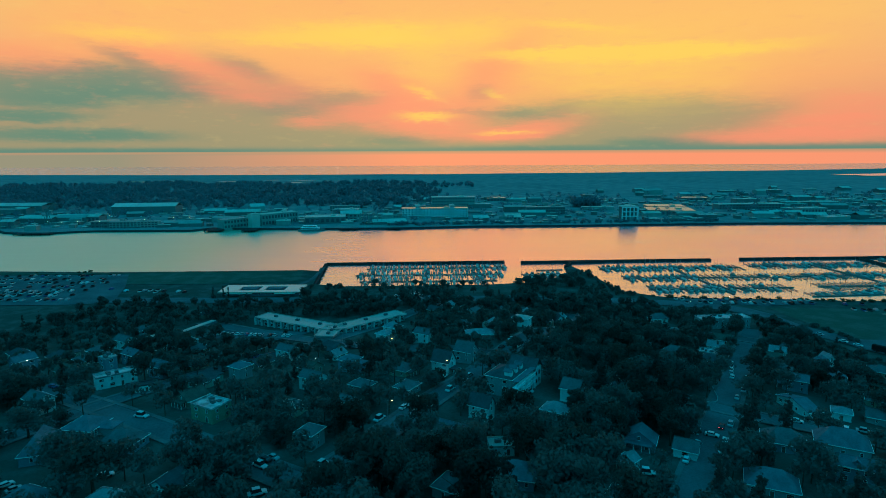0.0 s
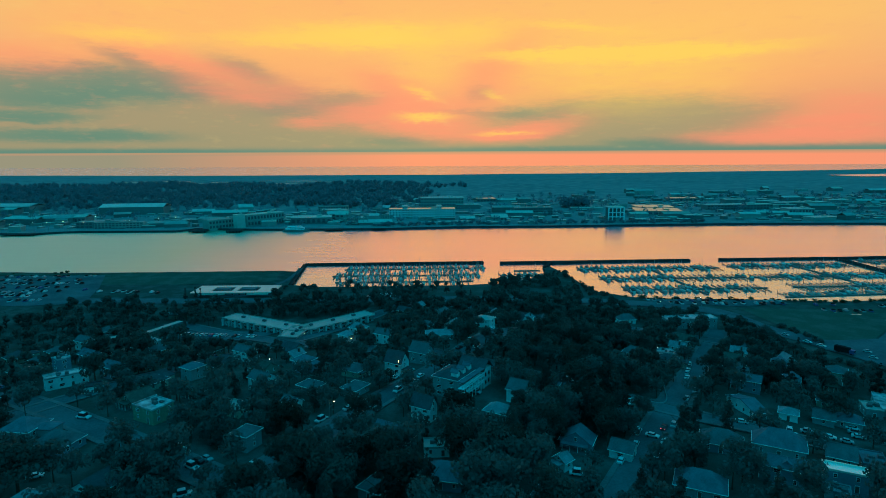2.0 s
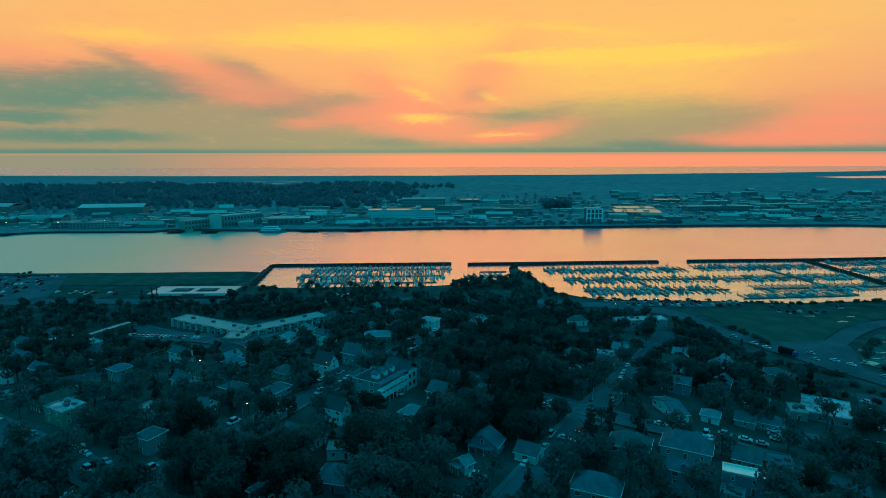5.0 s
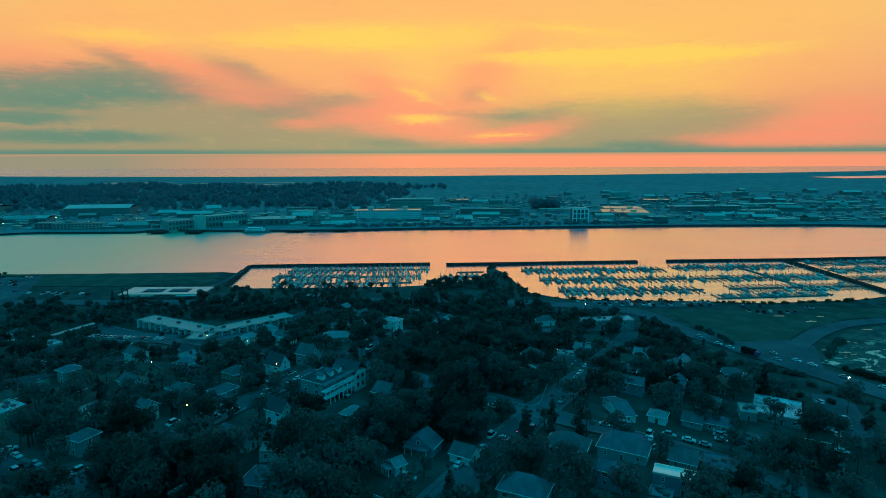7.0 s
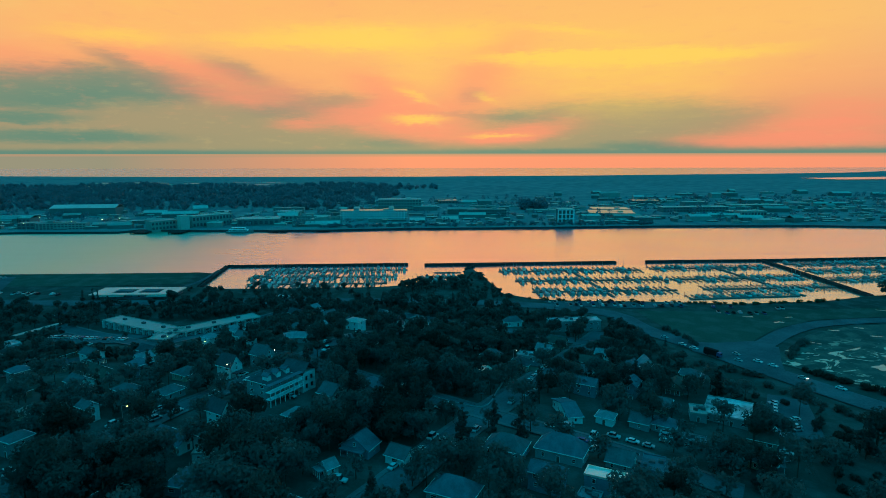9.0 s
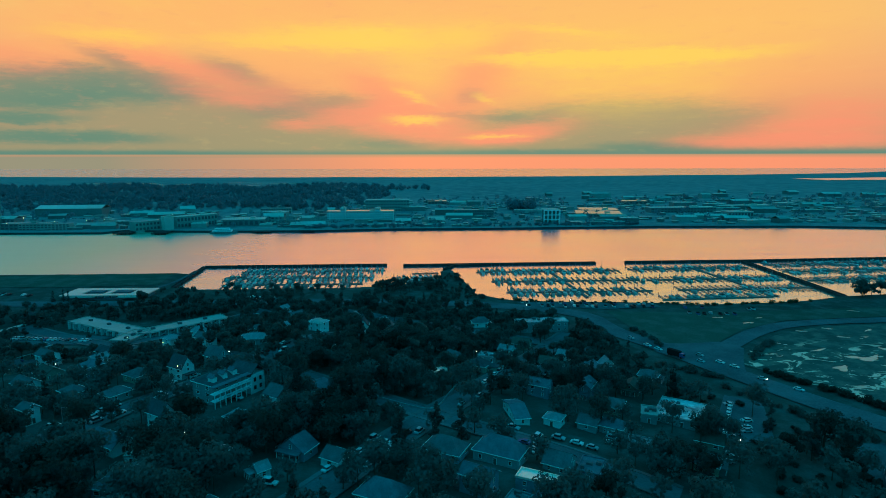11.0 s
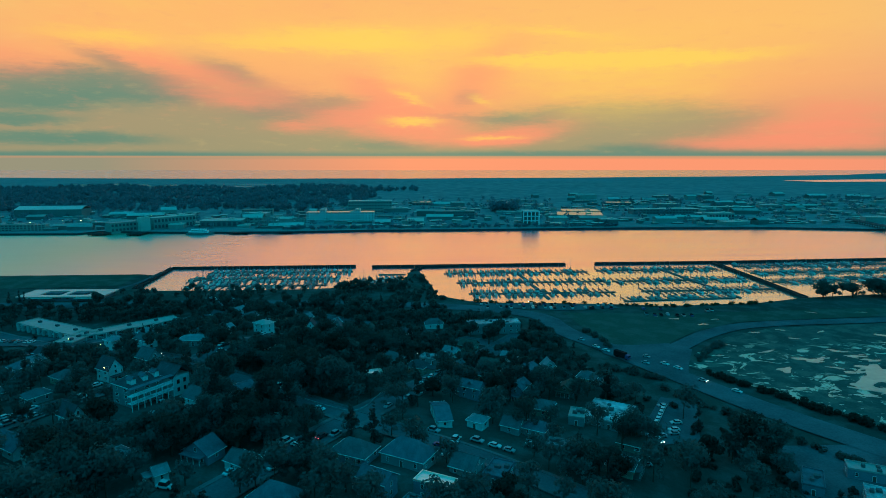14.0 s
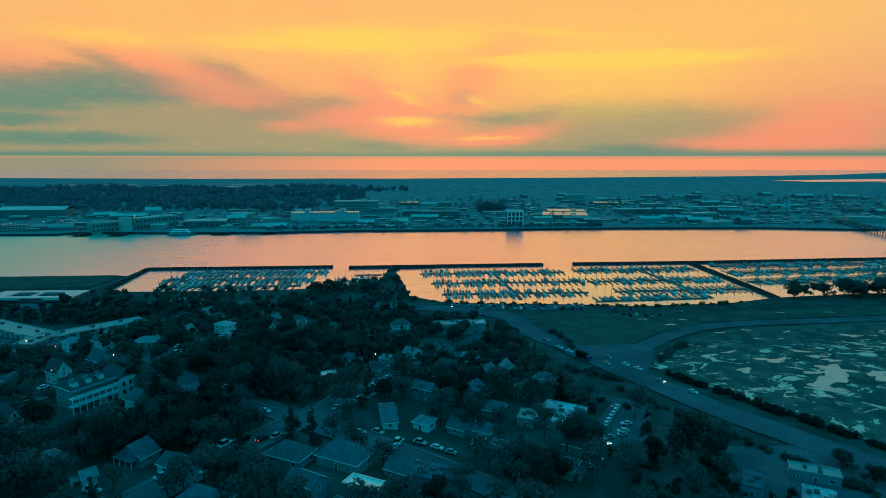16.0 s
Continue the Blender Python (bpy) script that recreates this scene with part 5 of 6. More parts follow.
placed = 0
for su in (-325, -225, -116, -20):
    for side in (-1, 1):
        v = 66.0
        while v < 366:
            u = su + side * (14.0 + hrnd.uniform(-1.5, 2.5))
            x, y = town(u, v)
            edge = 232 if y < 330 else 222
            if x < edge - 6 and x > -300 and y < 420 and y > 66 and off_road(x, y, 7.5) and free(x, y, 7.5) and not kept_open(x, y) and hrnd.random() < (0.15 if wooded(x, y) else 0.12 if y < 182 and -40 < x < 90 else 0.76) and x > -95 - (y - 60) * 0.75:
                stand(hrnd.randrange(8), x, y, GRID + (math.pi / 2 if side > 0 else -math.pi / 2) + hrnd.uniform(-0.06, 0.06) + hrnd.choice((0, 0, math.pi / 2)))
                placed += 1
            v += hrnd.uniform(14.5, 19)
for k in range(700):
    u, v = hrnd.uniform(-330, 75), hrnd.uniform(70, 362)
    x, y = town(u, v)
    if 66 < y < 395 and -230 < x < 225 and off_road(x, y, 8) and free(x, y, 8.5) and x > -95 - (y - 60) * 0.7 and placed < 94 and not wooded(x, y) and not kept_open(x, y):
        stand(hrnd.randrange(8), x, y, GRID + hrnd.choice((0, 1, 2, 3)) * math.pi / 2)
        placed += 1


OCCUPIED[:] = [(x, y, r * 0.66) for x, y, r in OCCUPIED]


# ---- cars ----
def car_mesh(length, width, tall, paint):
    bm = bmesh.new()
    prof = [(-0.5, 0.35), (-0.5, 0.80), (-0.47, 0.92), (-0.28, 0.98), (0.20, 0.98), (0.46, 0.80), (0.5, 0.62), (0.5, 0.35)]
    rows_ = [[bm.verts.new((x * length, s * width / 2 * (1 if z < 0.9 else 0.94), z)) for x, z in prof] for s in (-1, 1)]
    n = len(prof)
    bm.faces.new(rows_[0]), bm.faces.new(rows_[1][::-1])
    for k in range(n):
        bm.faces.new((rows_[0][k], rows_[1][k], rows_[1][(k + 1) % n], rows_[0][(k + 1) % n]))
    vs = box(bm, -0.06 * length, 0, tall - 0.09, length * 0.40, width * 0.74, 0.09)
    return mesh_of("body", bm, paint)


def cabin_mesh(length, width, tall):
    bm = bmesh.new()
    vs = box(bm, -0.06 * length, 0, 0.98, length * 0.56, width * 0.9, tall - 1.07)
    for v in vs:
        if v.co.z > 1.2:
            v.co.x = v.co.x * 0.76 - 0.01
            v.co.y *= 0.84
    return mesh_of("cabin", bm, M_GLASS)


bm = bmesh.new()
bmesh.ops.create_cone(bm, cap_ends=True, segments=12, radius1=0.33, radius2=0.33, depth=0.22, matrix=Matrix.Rotation(math.pi / 2, 4, "X"))
WHEEL = mesh_of("wheel", bm, M_TYRE)


def car(name, label, length, width, tall, paint):
    top = thing(name, label, "car", "parked cars")
    part("body", car_mesh(length, width, tall, paint), None, top)
    part("cabin", cabin_mesh(length, width, tall), None, top, "dark glass cabin")
    for sx in (-0.31, 0.31):
        for sy in (-1, 1):
            part("wheel", WHEEL, None, top).location = (sx * length, sy * (width / 2 - 0.1), 0.33)
    return top


C = M_CARS
CARS = [car("car", "white saloon car parked outdoors", 4.6, 1.8, 1.45, C[0]), car("car", "silver hatchback car parked outdoors", 4.2, 1.75, 1.5, C[1]), car("car", "dark saloon car parked outdoors", 4.7, 1.8, 1.45, C[2]),
        car("van", "white van parked by the roadside", 5.3, 2.0, 2.1, C[0]), car("car", "blue car parked outdoors", 4.5, 1.8, 1.45, C[3]), car("car", "red car parked outdoors", 4.4, 1.8, 1.45, C[4]), car("car", "beige car parked outdoors", 4.5, 1.8, 1.5, C[5]),
        car("pickup", "silver sport utility car parked outdoors", 4.9, 1.95, 1.8, C[1])]
crnd = random.Random(8)
cars_placed = set()
CAR_SPOTS = []


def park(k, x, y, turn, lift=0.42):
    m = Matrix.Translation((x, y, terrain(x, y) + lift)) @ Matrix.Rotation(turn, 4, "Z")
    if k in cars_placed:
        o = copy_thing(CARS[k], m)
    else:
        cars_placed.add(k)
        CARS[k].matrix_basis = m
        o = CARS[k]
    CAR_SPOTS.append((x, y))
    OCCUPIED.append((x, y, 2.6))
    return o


MIX = (0, 0, 1, 1, 2, 0, 3, 4, 5, 6, 7, 7, 0)
# by the kerbs of the streets
VDIR, UDIR = math.atan2(VY, VX), GRID
for su, half in ((-116, 4.3), (-20, 4.8), (-225, 4.0)):
    for side in (-1, 1):
        v = 70.0
        while v < 365:
            if crnd.random() < 0.08 and abs(v - 114) > 9 and abs(v - 240) > 9:
                x, y = town(su + side * (half - 1.2), v)
                if x > -95 - (y - 60) * 0.75 and (v > 205 or crnd.random() < 0.45):
                    park(crnd.choice(MIX), x, y, VDIR + crnd.choice((0, math.pi)) + crnd.uniform(-0.03, 0.03))
            v += crnd.uniform(5.8, 7.5)
for sv, half in ((114, 4.3), (240, 4.5)):
    u = -300.0
    while u < 40:
        side = crnd.choice((-1, 1))
        if crnd.random() < 0.16 and min(abs(u + 116), abs(u + 20), abs(u + 225)) > 9:
            x, y = town(u, sv + side * (half - 1.2))
            park(crnd.choice(MIX), x, y, UDIR + crnd.choice((0, math.pi)))
        u += crnd.uniform(6, 9)
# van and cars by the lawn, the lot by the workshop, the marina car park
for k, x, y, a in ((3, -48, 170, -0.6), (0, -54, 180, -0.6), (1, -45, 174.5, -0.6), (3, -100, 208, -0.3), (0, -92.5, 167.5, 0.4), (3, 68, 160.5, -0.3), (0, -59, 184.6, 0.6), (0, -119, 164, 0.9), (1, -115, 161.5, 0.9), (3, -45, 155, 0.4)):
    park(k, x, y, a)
for k in range(9):
    park(crnd.choice((0, 1, 0, 0)), 230.2 + k * 2.15, 206.5 + k * 3.25, VDIR)
for x, y in ((241, 210), (245, 216.5), (239.5, 207), (233.5, 204.5), (218, 182.5), (246.7, 233)):
    park(crnd.choice((0, 1, 0)), x, y, math.pi)
for k in range(18):
    x, y = -124 + k * 2.9, 352 - k * 0.65
    if crnd.random() < 0.8:
        park(crnd.choice(MIX), x, y, 1.35)


def lit_car(k, x, y, turn, glow, end, label):
    o_ = park(k, x, y, turn)
    o_["label"] = label
    for sy in (-0.62, 0.62):
        bm = bmesh.new()
        bmesh.ops.create_icosphere(bm, subdivisions=1, radius=0.17, matrix=Matrix.Translation((end * 2.28, sy, 0.72)))
        part("light", bm, glow, o_, "glowing car light")


# cars standing in streets and drives, then those on the avenue
for k, (x, y) in enumerate(((-13.4, 199.5), (-4.9, 208), (-2.5, 211.5), (0, 215), (-0.7, 203), (11.4, 239), (13.3, 223.4), (18, 247), (19.8, 232.5), (22.3, 239.4), (33.4, 254.4), (48, 285.7), (61.4, 284.7), (62.3, 309.3), (88.4, 370.4), (94.2, 378.8),
                            (138, 231), (144.4, 240), (148, 246), (143, 249), (146, 255), (149, 260.5), (152, 266), (155, 271.5), (96.6, 188), (96, 171), (99, 175.5), (103, 181), (112.2, 194.2), (83.8, 168.3), (153.7, 192), (152.5, 187.5), (151, 183.5), (149.4, 179.3))):
    park((3, 0, 1, 0, 7, 0)[k % 6], x, y, VDIR)
for k, (x, y) in enumerate(((81.2, 222.3), (87.8, 220.7), (100.7, 212.4), (146.4, 199.8), (167, 189.7), (171.6, 187), (184.2, 200.5), (182.3, 196.6), (180.5, 192.7), (43.8, 219), (100.7, 185.3), (161.3, 193), (223, 188.4))):
    park((0, 1, 0, 7)[k % 4], x, y, UDIR)
for k, (x, y) in enumerate(((241, 329), (245.2, 315), (248.5, 308), (267, 297.4), (272, 285.7), (276, 279), (262.5, 287.5), (289, 248))):
    park((1, 0, 0)[k % 3], x, y, -1.05)
lit_car(2, 107.7, 192.1, VDIR, M_TAIL, -1, "dark car with glowing red tail lights")
lit_car(0, 231, 201, 0.2 - math.pi / 2, M_LAMPW, 1, "white car with headlights on")
lit_car(1, 280, 262, -1.0, M_LAMPW, 1, "silver car with headlights on")


def car_rows(rows_, seed):
    """Rows of cars too far off to tell apart singly."""
    rnd = random.Random(seed)
    bm = bmesh.new()
    for x0, y0, x1, y1, n in rows_:
        a = math.atan2(y1 - y0, x1 - x0) + math.pi / 2
        for k in range(n):
            if rnd.random() < 0.42:
                continue
            t = (k + 0.5) / n
            x, y = x0 + (x1 - x0) * t + rnd.uniform(-0.8, 0.8), y0 + (y1 - y0) * t + rnd.uniform(-1.6, 1.6)
            z = terrain(x, y) + 0.45
            mi = rnd.choice((0, 0, 1, 1, 2, 2, 3))
            box(bm, x, y, z, 4.5, 1.8, 0.75, mi, a)
            box(bm, x, y, z + 0.75, 2.4, 1.6, 0.6, mi if rnd.random() < 0.4 else 4, a)
    tagged(new("far_parked_cars", mesh_of("far_parked_cars", bm, [C[0], C[1], C[2], C[3], M_TYRE])), "rows of many cars parked on both waterfronts", "cars", "", "stuff")


car_rows([(-430, 545 - 15 * k, -262, 540 - 15 * k, 42) for k in range(7)] + [(-250, 486, -180, 470, 12), (-236, 478, -170, 462, 10), (190, 420, 292, 409, 36), (190, 411, 290, 401, 32), (300, 398, 360, 388, 14), (296, 384, 340, 376, 9), (-400, 476, -255, 474, 22), (-390, 484, -262, 482, 18)] + [(x, 905 + (x * 7) % 260, x + 70, 903 + (x * 7) % 260, 16) for x in range(-560, 1000, 62)], 3)


def lorry(x, y, turn):
    top = thing("lorry", "dark box lorry waiting at the road junction", "lorry")
    top.matrix_basis = Matrix.Translation((x, y, terrain(x, y) + 0.6)) @ Matrix.Rotation(turn, 4, "Z")
    for nm, bx, ln, tall, mt in (("cargo_box", -1.2, 7.4, 2.9, M_TYRE), ("cab", 3.7, 2.2, 2.1, C[3])):
        bm = bmesh.new()
        box(bm, bx, 0, 0.6, ln, 2.4, tall)
        bmesh.ops.bevel(bm, geom=bm.edges[:], offset=0.1, segments=1, affect="EDGES")
        part(nm, bm, mt, top)
    bm = bmesh.new()
    box(bm, 4.82, 0, 1.6, 0.06, 2.0, 0.8)
    part("windscreen", bm, M_GLASS, top)
    for wx in (-3.6, -2.4, 3.6):
        for sy in (-1.1, 1.1):
            o_ = part("wheel", WHEEL, None, top)
            o_.location, o_.scale = (wx, sy, 0.5), (1.4, 1.2, 1.4)


lorry(253, 296, -1.05)
for k in range(8):
    park(crnd.choice((0, 0, 1)), -14 + k * 3.0, 444 + (k % 3) * 4, 0.3)
road_r = ROAD_LINES[-2][0]
for k in range(60, len(road_r) - 10, 3):
    if crnd.random() < 0.45:
        (x0, y0), (x1, y1) = road_r[k], road_r[k + 1]
        a = math.atan2(y1 - y0, x1 - x0)
        s = crnd.choice((-3.4, 3.4))
        if x0 > 180:
            park(crnd.choice(MIX), x0 - math.sin(a) * s, y0 + math.cos(a) * s, a, 0.48)


# ---- trees ----
def leaf_mesh(name, centres, leaf, count, seed, material, flat=1.0):
    """Many small tilted leaf clumps round a set of branch ends (x, y, z, radius)."""
    g = np.random.default_rng(seed)
    c = np.array(centres)
    pick = g.choice(len(c), count, p=c[:, 3] ** 2 / (c[:, 3] ** 2).sum())
    d = g.normal(size=(count, 3))
    d /= np.linalg.norm(d, axis=1)[:, None]
    r = c[pick, 3] * g.uniform(0.72, 1.08, count)
    d2 = d * r[:, None]
    d2[:, 2] *= flat
    p = c[pick, :3] + d2
    n = d + g.normal(size=(count, 3)) * 0.32
    n /= np.linalg.norm(n, axis=1)[:, None]
    t = np.cross(n, g.normal(size=(count, 3)))
    t /= np.linalg.norm(t, axis=1)[:, None]
    b = np.cross(n, t)
    s = leaf * g.uniform(0.6, 1.3, count)
    t, b = t * s[:, None], b * (s * g.uniform(0.5, 0.9, count))[:, None]
    quad = np.stack([p - t, p - b * 0.9 + t * 0.1, p + t, p + b], axis=1).reshape(-1, 3)
    me = bpy.data.meshes.new(name)
    me.from_pydata(quad.tolist(), [], np.arange(count * 4).reshape(-1, 4).tolist())
    me.materials.append(material)
    return me


def trunk_mesh(height, r, limbs, seed):
    bm = bmesh.new()
    rnd = random.Random(seed)
    tube(bm, 0, 0, -0.8, height * 0.5, r, r * 0.6, 7)
    tube(bm, 0, 0, height * 0.5, height * 0.85, r * 0.6, r * 0.2, 6)
    for k in range(limbs):
        a = math.tau * k / limbs + rnd.uniform(-0.4, 0.4)
        z0, ln = height * rnd.uniform(0.28, 0.5), height * rnd.uniform(0.22, 0.34)
        before = set(bm.verts)
        tube(bm, 0, 0, 0, ln, r * 0.4, r * 0.12, 5)
        vs = [v for v in bm.verts if v not in before]
        bmesh.ops.transform(bm, verts=vs, matrix=Matrix.Translation((0, 0, z0)) @ Matrix.Rotation(a, 4, "Z") @ Matrix.Rotation(0.85, 4, "Y"))
    return mesh_of("trunk", bm, M_BARK)


SHAPES = {}


def broadleaf(height, spread, seed, label):
    rnd = random.Random(seed)
    top = thing("tree", label, "tree", "town trees")
    part("trunk", trunk_mesh(height, 0.028 * height + 0.05, 5, seed), None, top)
    centres = []
    for k in range(13):
        a, q = rnd.uniform(0, math.tau), rnd.random() ** 0.6
        z = rnd.uniform(0.38, 0.9)
        rr = spread * q * (1.0 if z < 0.65 else 0.62)
        centres.append((rr * math.cos(a), rr * math.sin(a), z * height, spread * rnd.uniform(0.26, 0.46)))
    centres.append((0, 0, height * 0.7, spread * 0.5))
    SHAPES[top.name] = centres
    part("crown", leaf_mesh("crown", centres, 0.38, 1750, seed, M_LEAF, 0.85), None, top)
    return top


def conifer(height, spread, seed, label):
    rnd = random.Random(seed)
    top = thing("conifer_tree", label, "tree", "town trees")
    part("trunk", trunk_mesh(height, 0.02 * height + 0.05, 4, seed), None, top)
    centres = []
    for k in range(30):
        z = rnd.uniform(0.12, 0.97)
        rr = spread * (1.05 - z) * rnd.uniform(0.3, 0.95)
        a = rnd.uniform(0, math.tau)
        centres.append((rr * math.cos(a), rr * math.sin(a), z * height, max(0.35, spread * (1.1 - z) * 0.38)))
    SHAPES[top.name] = centres
    part("crown", leaf_mesh("crown", centres, 0.36, 1500, seed, M_NEEDLE, 0.6), None, top)
    return top


def shrub(size, seed):
    rnd = random.Random(seed)
    top = thing("bush", "dark rounded evergreen bush", "bush", "bushes")
    centres = [(rnd.uniform(-1, 1) * size * 0.6, rnd.uniform(-1, 1) * size * 0.6, size * rnd.uniform(0.35, 0.65), size * rnd.uniform(0.35, 0.55)) for _ in range(7)]
    part("crown", leaf_mesh("crown", centres, 0.3, 500, seed, M_SCRUB, 0.8), None, top)
    bm = bmesh.new()
    tube(bm, 0, 0, -0.5, size * 0.4, 0.12, 0.06, 5)
    part("trunk", bm, M_BARK, top)
    return top


TREES = [broadleaf(9, 4.2, 1, "dark broad-crowned street tree"), broadleaf(11.5, 4.8, 2, "tall dark broad-crowned tree"), broadleaf(7, 3.6, 3, "small round dark garden tree"), broadleaf(13, 5.6, 4, "large spreading dark tree"),
         broadleaf(8, 4.6, 5, "low spreading dark garden tree"), conifer(15, 3.6, 6, "tall dark green conifer tree"), conifer(12, 2.6, 7, "slender dark green conifer tree"), conifer(9, 1.3, 8, "narrow dark green cypress tree"),
         shrub(2.6, 9), shrub(3.4, 10)]
tree_used = set()
trnd = random.Random(77)


SHOWN.extend([(109, 219, 13), (50, 224, 9), (44, 213, 9), (48, 206, 8), (240, 222, 10), (234, 212, 8), (247, 232, 8)])
SORTS = [t.name for t in TREES]
CROWD = []             # trees that stand in for a wood nobody could count
single = [0]


def plant(k, x, y, size=1.0, take=0.5):
    if k < 8 and any(abs(x - hx * (1 - 5 / hy)) < hr * 0.85 and hy - 14 < y < hy + 2 for hx, hy, hr in SHOWN):
        return
    if k < 8 and -78 < x < -34 and 308 < y < 346:
        return
    OCCUPIED.append((x, y, take))
    if k < 8 and (single[0] >= 290 or y > 330 or trnd.random() < 0.3):
        CROWD.append((k, x, y, size))
        return
    single[0] += k < 8
    m = Matrix.Translation((x, y, terrain(x, y))) @ Matrix.Rotation(trnd.uniform(0, math.tau), 4, "Z") @ Matrix.Diagonal((size, size, size * trnd.uniform(0.9, 1.1), 1))
    if k in tree_used:
        copy_thing(TREES[k], m)
    else:
        tree_used.add(k)
        TREES[k].matrix_basis = m


def hedge(label, spots, seed):
    rnd = random.Random(seed)
    centres = []
    for x, y, s in spots:
        z = terrain(x, y)
        for k in range(4):
            centres.append((x + rnd.uniform(-1.2, 1.2), y + rnd.uniform(-1.2, 1.2), z + s * rnd.uniform(0.3, 0.7), s * rnd.uniform(0.4, 0.6)))
    tagged(new("hedge", leaf_mesh("hedge", centres, 0.5, 130 * len(spots), seed, M_LEAF, 0.85)), label, "hedge", "", "stuff")


# groups that stand out
for x, y, k, s in ((84, 207, 5, 1.25), (89, 203, 5, 1.3), (94, 206, 5, 1.2), (91, 196, 5, 1.2), (87, 214, 5, 1.15), (80, 201, 1, 1.2), (86, 190, 3, 1.1), (92, 229, 3, 1.0), (84, 222, 3, 1.1), (112, 238, 3, 1.0), (118, 190, 5, 1.0),
                   (-146, 448, 7, 1.1), (-142, 447, 7, 1.0), (-154, 449, 6, 0.8), (225, 200, 3, 1.1), (221, 196, 3, 1.1), (228, 204, 1, 0.9), (225, 193, 3, 1.0), (214, 194, 3, 1.0), (168, 199, 3, 1.0), (176, 203, 3, 1.1), (182, 208, 1, 1.0), (258, 190, 3, 1.2), (264, 184, 3, 1.2)):
    plant(k, x, y, s, 2.5)
# dense groves between the houses
for gx, gy, gr, big in ((80, 184, 15, 1), (63, 203, 9, 1), (88, 196, 13, 1), (104, 219, 9, 1), (75, 262, 16, 0), (95, 232, 13, 1), (100, 299, 20, 0), (-17, 153, 15, 1), (1, 158, 13, 1), (42, 160, 11, 1), (55, 183, 9, 1), (19, 151, 11, 1), (64, 248, 13, 0), (262, 187, 6, 1),
                        (193, 172, 14, 0), (-128, 295, 14, 0), (-52, 192, 8, 0), (103, 166, 8, 1), (137, 302, 15, 0), (178, 238, 12, 0), (113, 393, 18, 0), (82, 428, 16, 0), (94, 468, 8, 0), (-159, 232, 14, 0), (185, 247, 10, 0), (203, 242, 10, 0), (126, 309, 16, 0), (-40, 168, 9, 0), (118, 320, 14, 0)):
    for k in range(int(gr * gr * 0.11) + 2):
        a, q = trnd.uniform(0, math.tau), math.sqrt(trnd.random())
        x, y = gx + gr * q * math.cos(a), gy + gr * q * math.sin(a)
        if off_road(x, y, 1.5) and free(x, y, 1.6):
            plant(trnd.choice((1, 3, 5, 3, 0)), x, y, trnd.uniform(0.95, 1.2) if big else trnd.uniform(0.7, 0.95), 1.3)
# the wooded point and the belt behind the first basin
for k in range(240):
    x, y = trnd.uniform(128, 172), trnd.uniform(436, 550)
    if y < along(NEAR_SHORE, x) - 1.5 and off_road(x, y, 1):
        if y < 462 or trnd.random() < 0.34:
            plant(trnd.choice((0, 2, 4, 4)), x, y, trnd.uniform(0.2, 0.34) if y > 462 else trnd.uniform(0.28, 0.42), 1)
for k in range(44):
    x, y = trnd.uniform(84, 138), trnd.uniform(468, 498)
    if y < along(NEAR_SHORE, x) - 2:
        plant(trnd.choice((0, 1, 2, 4)), x, y, trnd.uniform(0.5, 0.7), 1)
for k in range(70):
    x = trnd.uniform(-92, 118)
    y = trnd.uniform(440, 481)
    if off_road(x, y, 2) and free(x, y, 2):
        plant(trnd.choice((0, 1, 4, 3, 2)), x, y, trnd.uniform(0.4, 0.65), 2)
for k in range(240):
    x, y = trnd.uniform(-150, 110), trnd.uniform(388, 432)
    if off_road(x, y, 1.5) and free(x, y, 1.8):
        plant(trnd.choice((0, 1, 4, 6, 3, 2, 5)), x, y, trnd.uniform(0.65, 1.0) * (0.6 if x < -84 else 1), 1.2)
for x, y, k in ((-303, 560, 9), (-308, 558, 8), (-312, 557, 9), (-352, 560, 8), (154, 507, 4), (153, 503, 2)):
    plant(k, x, y, 0.75, 1)
# along the marina's edge
for k in range(56):
    x = trnd.uniform(180, 420) if k % 3 else trnd.uniform(300, 430)
    plant(trnd.choice((8, 9, 9)), x, along(NEAR_SHORE, x) - trnd.uniform(2, 4), trnd.uniform(0.6, 1.1), 1)
for k in range(46):
    x = trnd.uniform(455, 640)
    plant(trnd.choice((0, 1, 4)), x, along(NEAR_SHORE, x) - trnd.uniform(2, 12), trnd.uniform(1.0, 1.45), 2)
# hedges by the avenue and the marsh
for n, ((x0, y0), (x1, y1), count) in enumerate((((256, 252), (318, 140), 40), ((288, 272), (352, 160), 70), ((238, 283), (262, 264), 14), ((292, 290), (322, 320), 16), ((254, 312), (250, 350), 12))):
    spots = []
    for k in range(count):
        t = (k + trnd.random()) / count
        x, y = x0 + (x1 - x0) * t + trnd.uniform(-1.6, 1.6), y0 + (y1 - y0) * t + trnd.uniform(-1.6, 1.6)
        spots.append((x, y, trnd.uniform(1.6, 3.4)))
        OCCUPIED.append((x, y, 1.5))
    hedge("dark uneven hedge beside the waterfront avenue", spots, 40 + n)
rough = []
for k in range(240):
    x, y = trnd.uniform(222, 312), trnd.uniform(150, 250)
    if off_road(x, y, 1.5) and free(x, y, 1.5) and len(rough) < 90 and x < 350 - y * 0.42:
        rough.append((x, y, trnd.uniform(0.8, 2.4)))
hedge("low dark bushes scattered over rough grass", rough, 71)


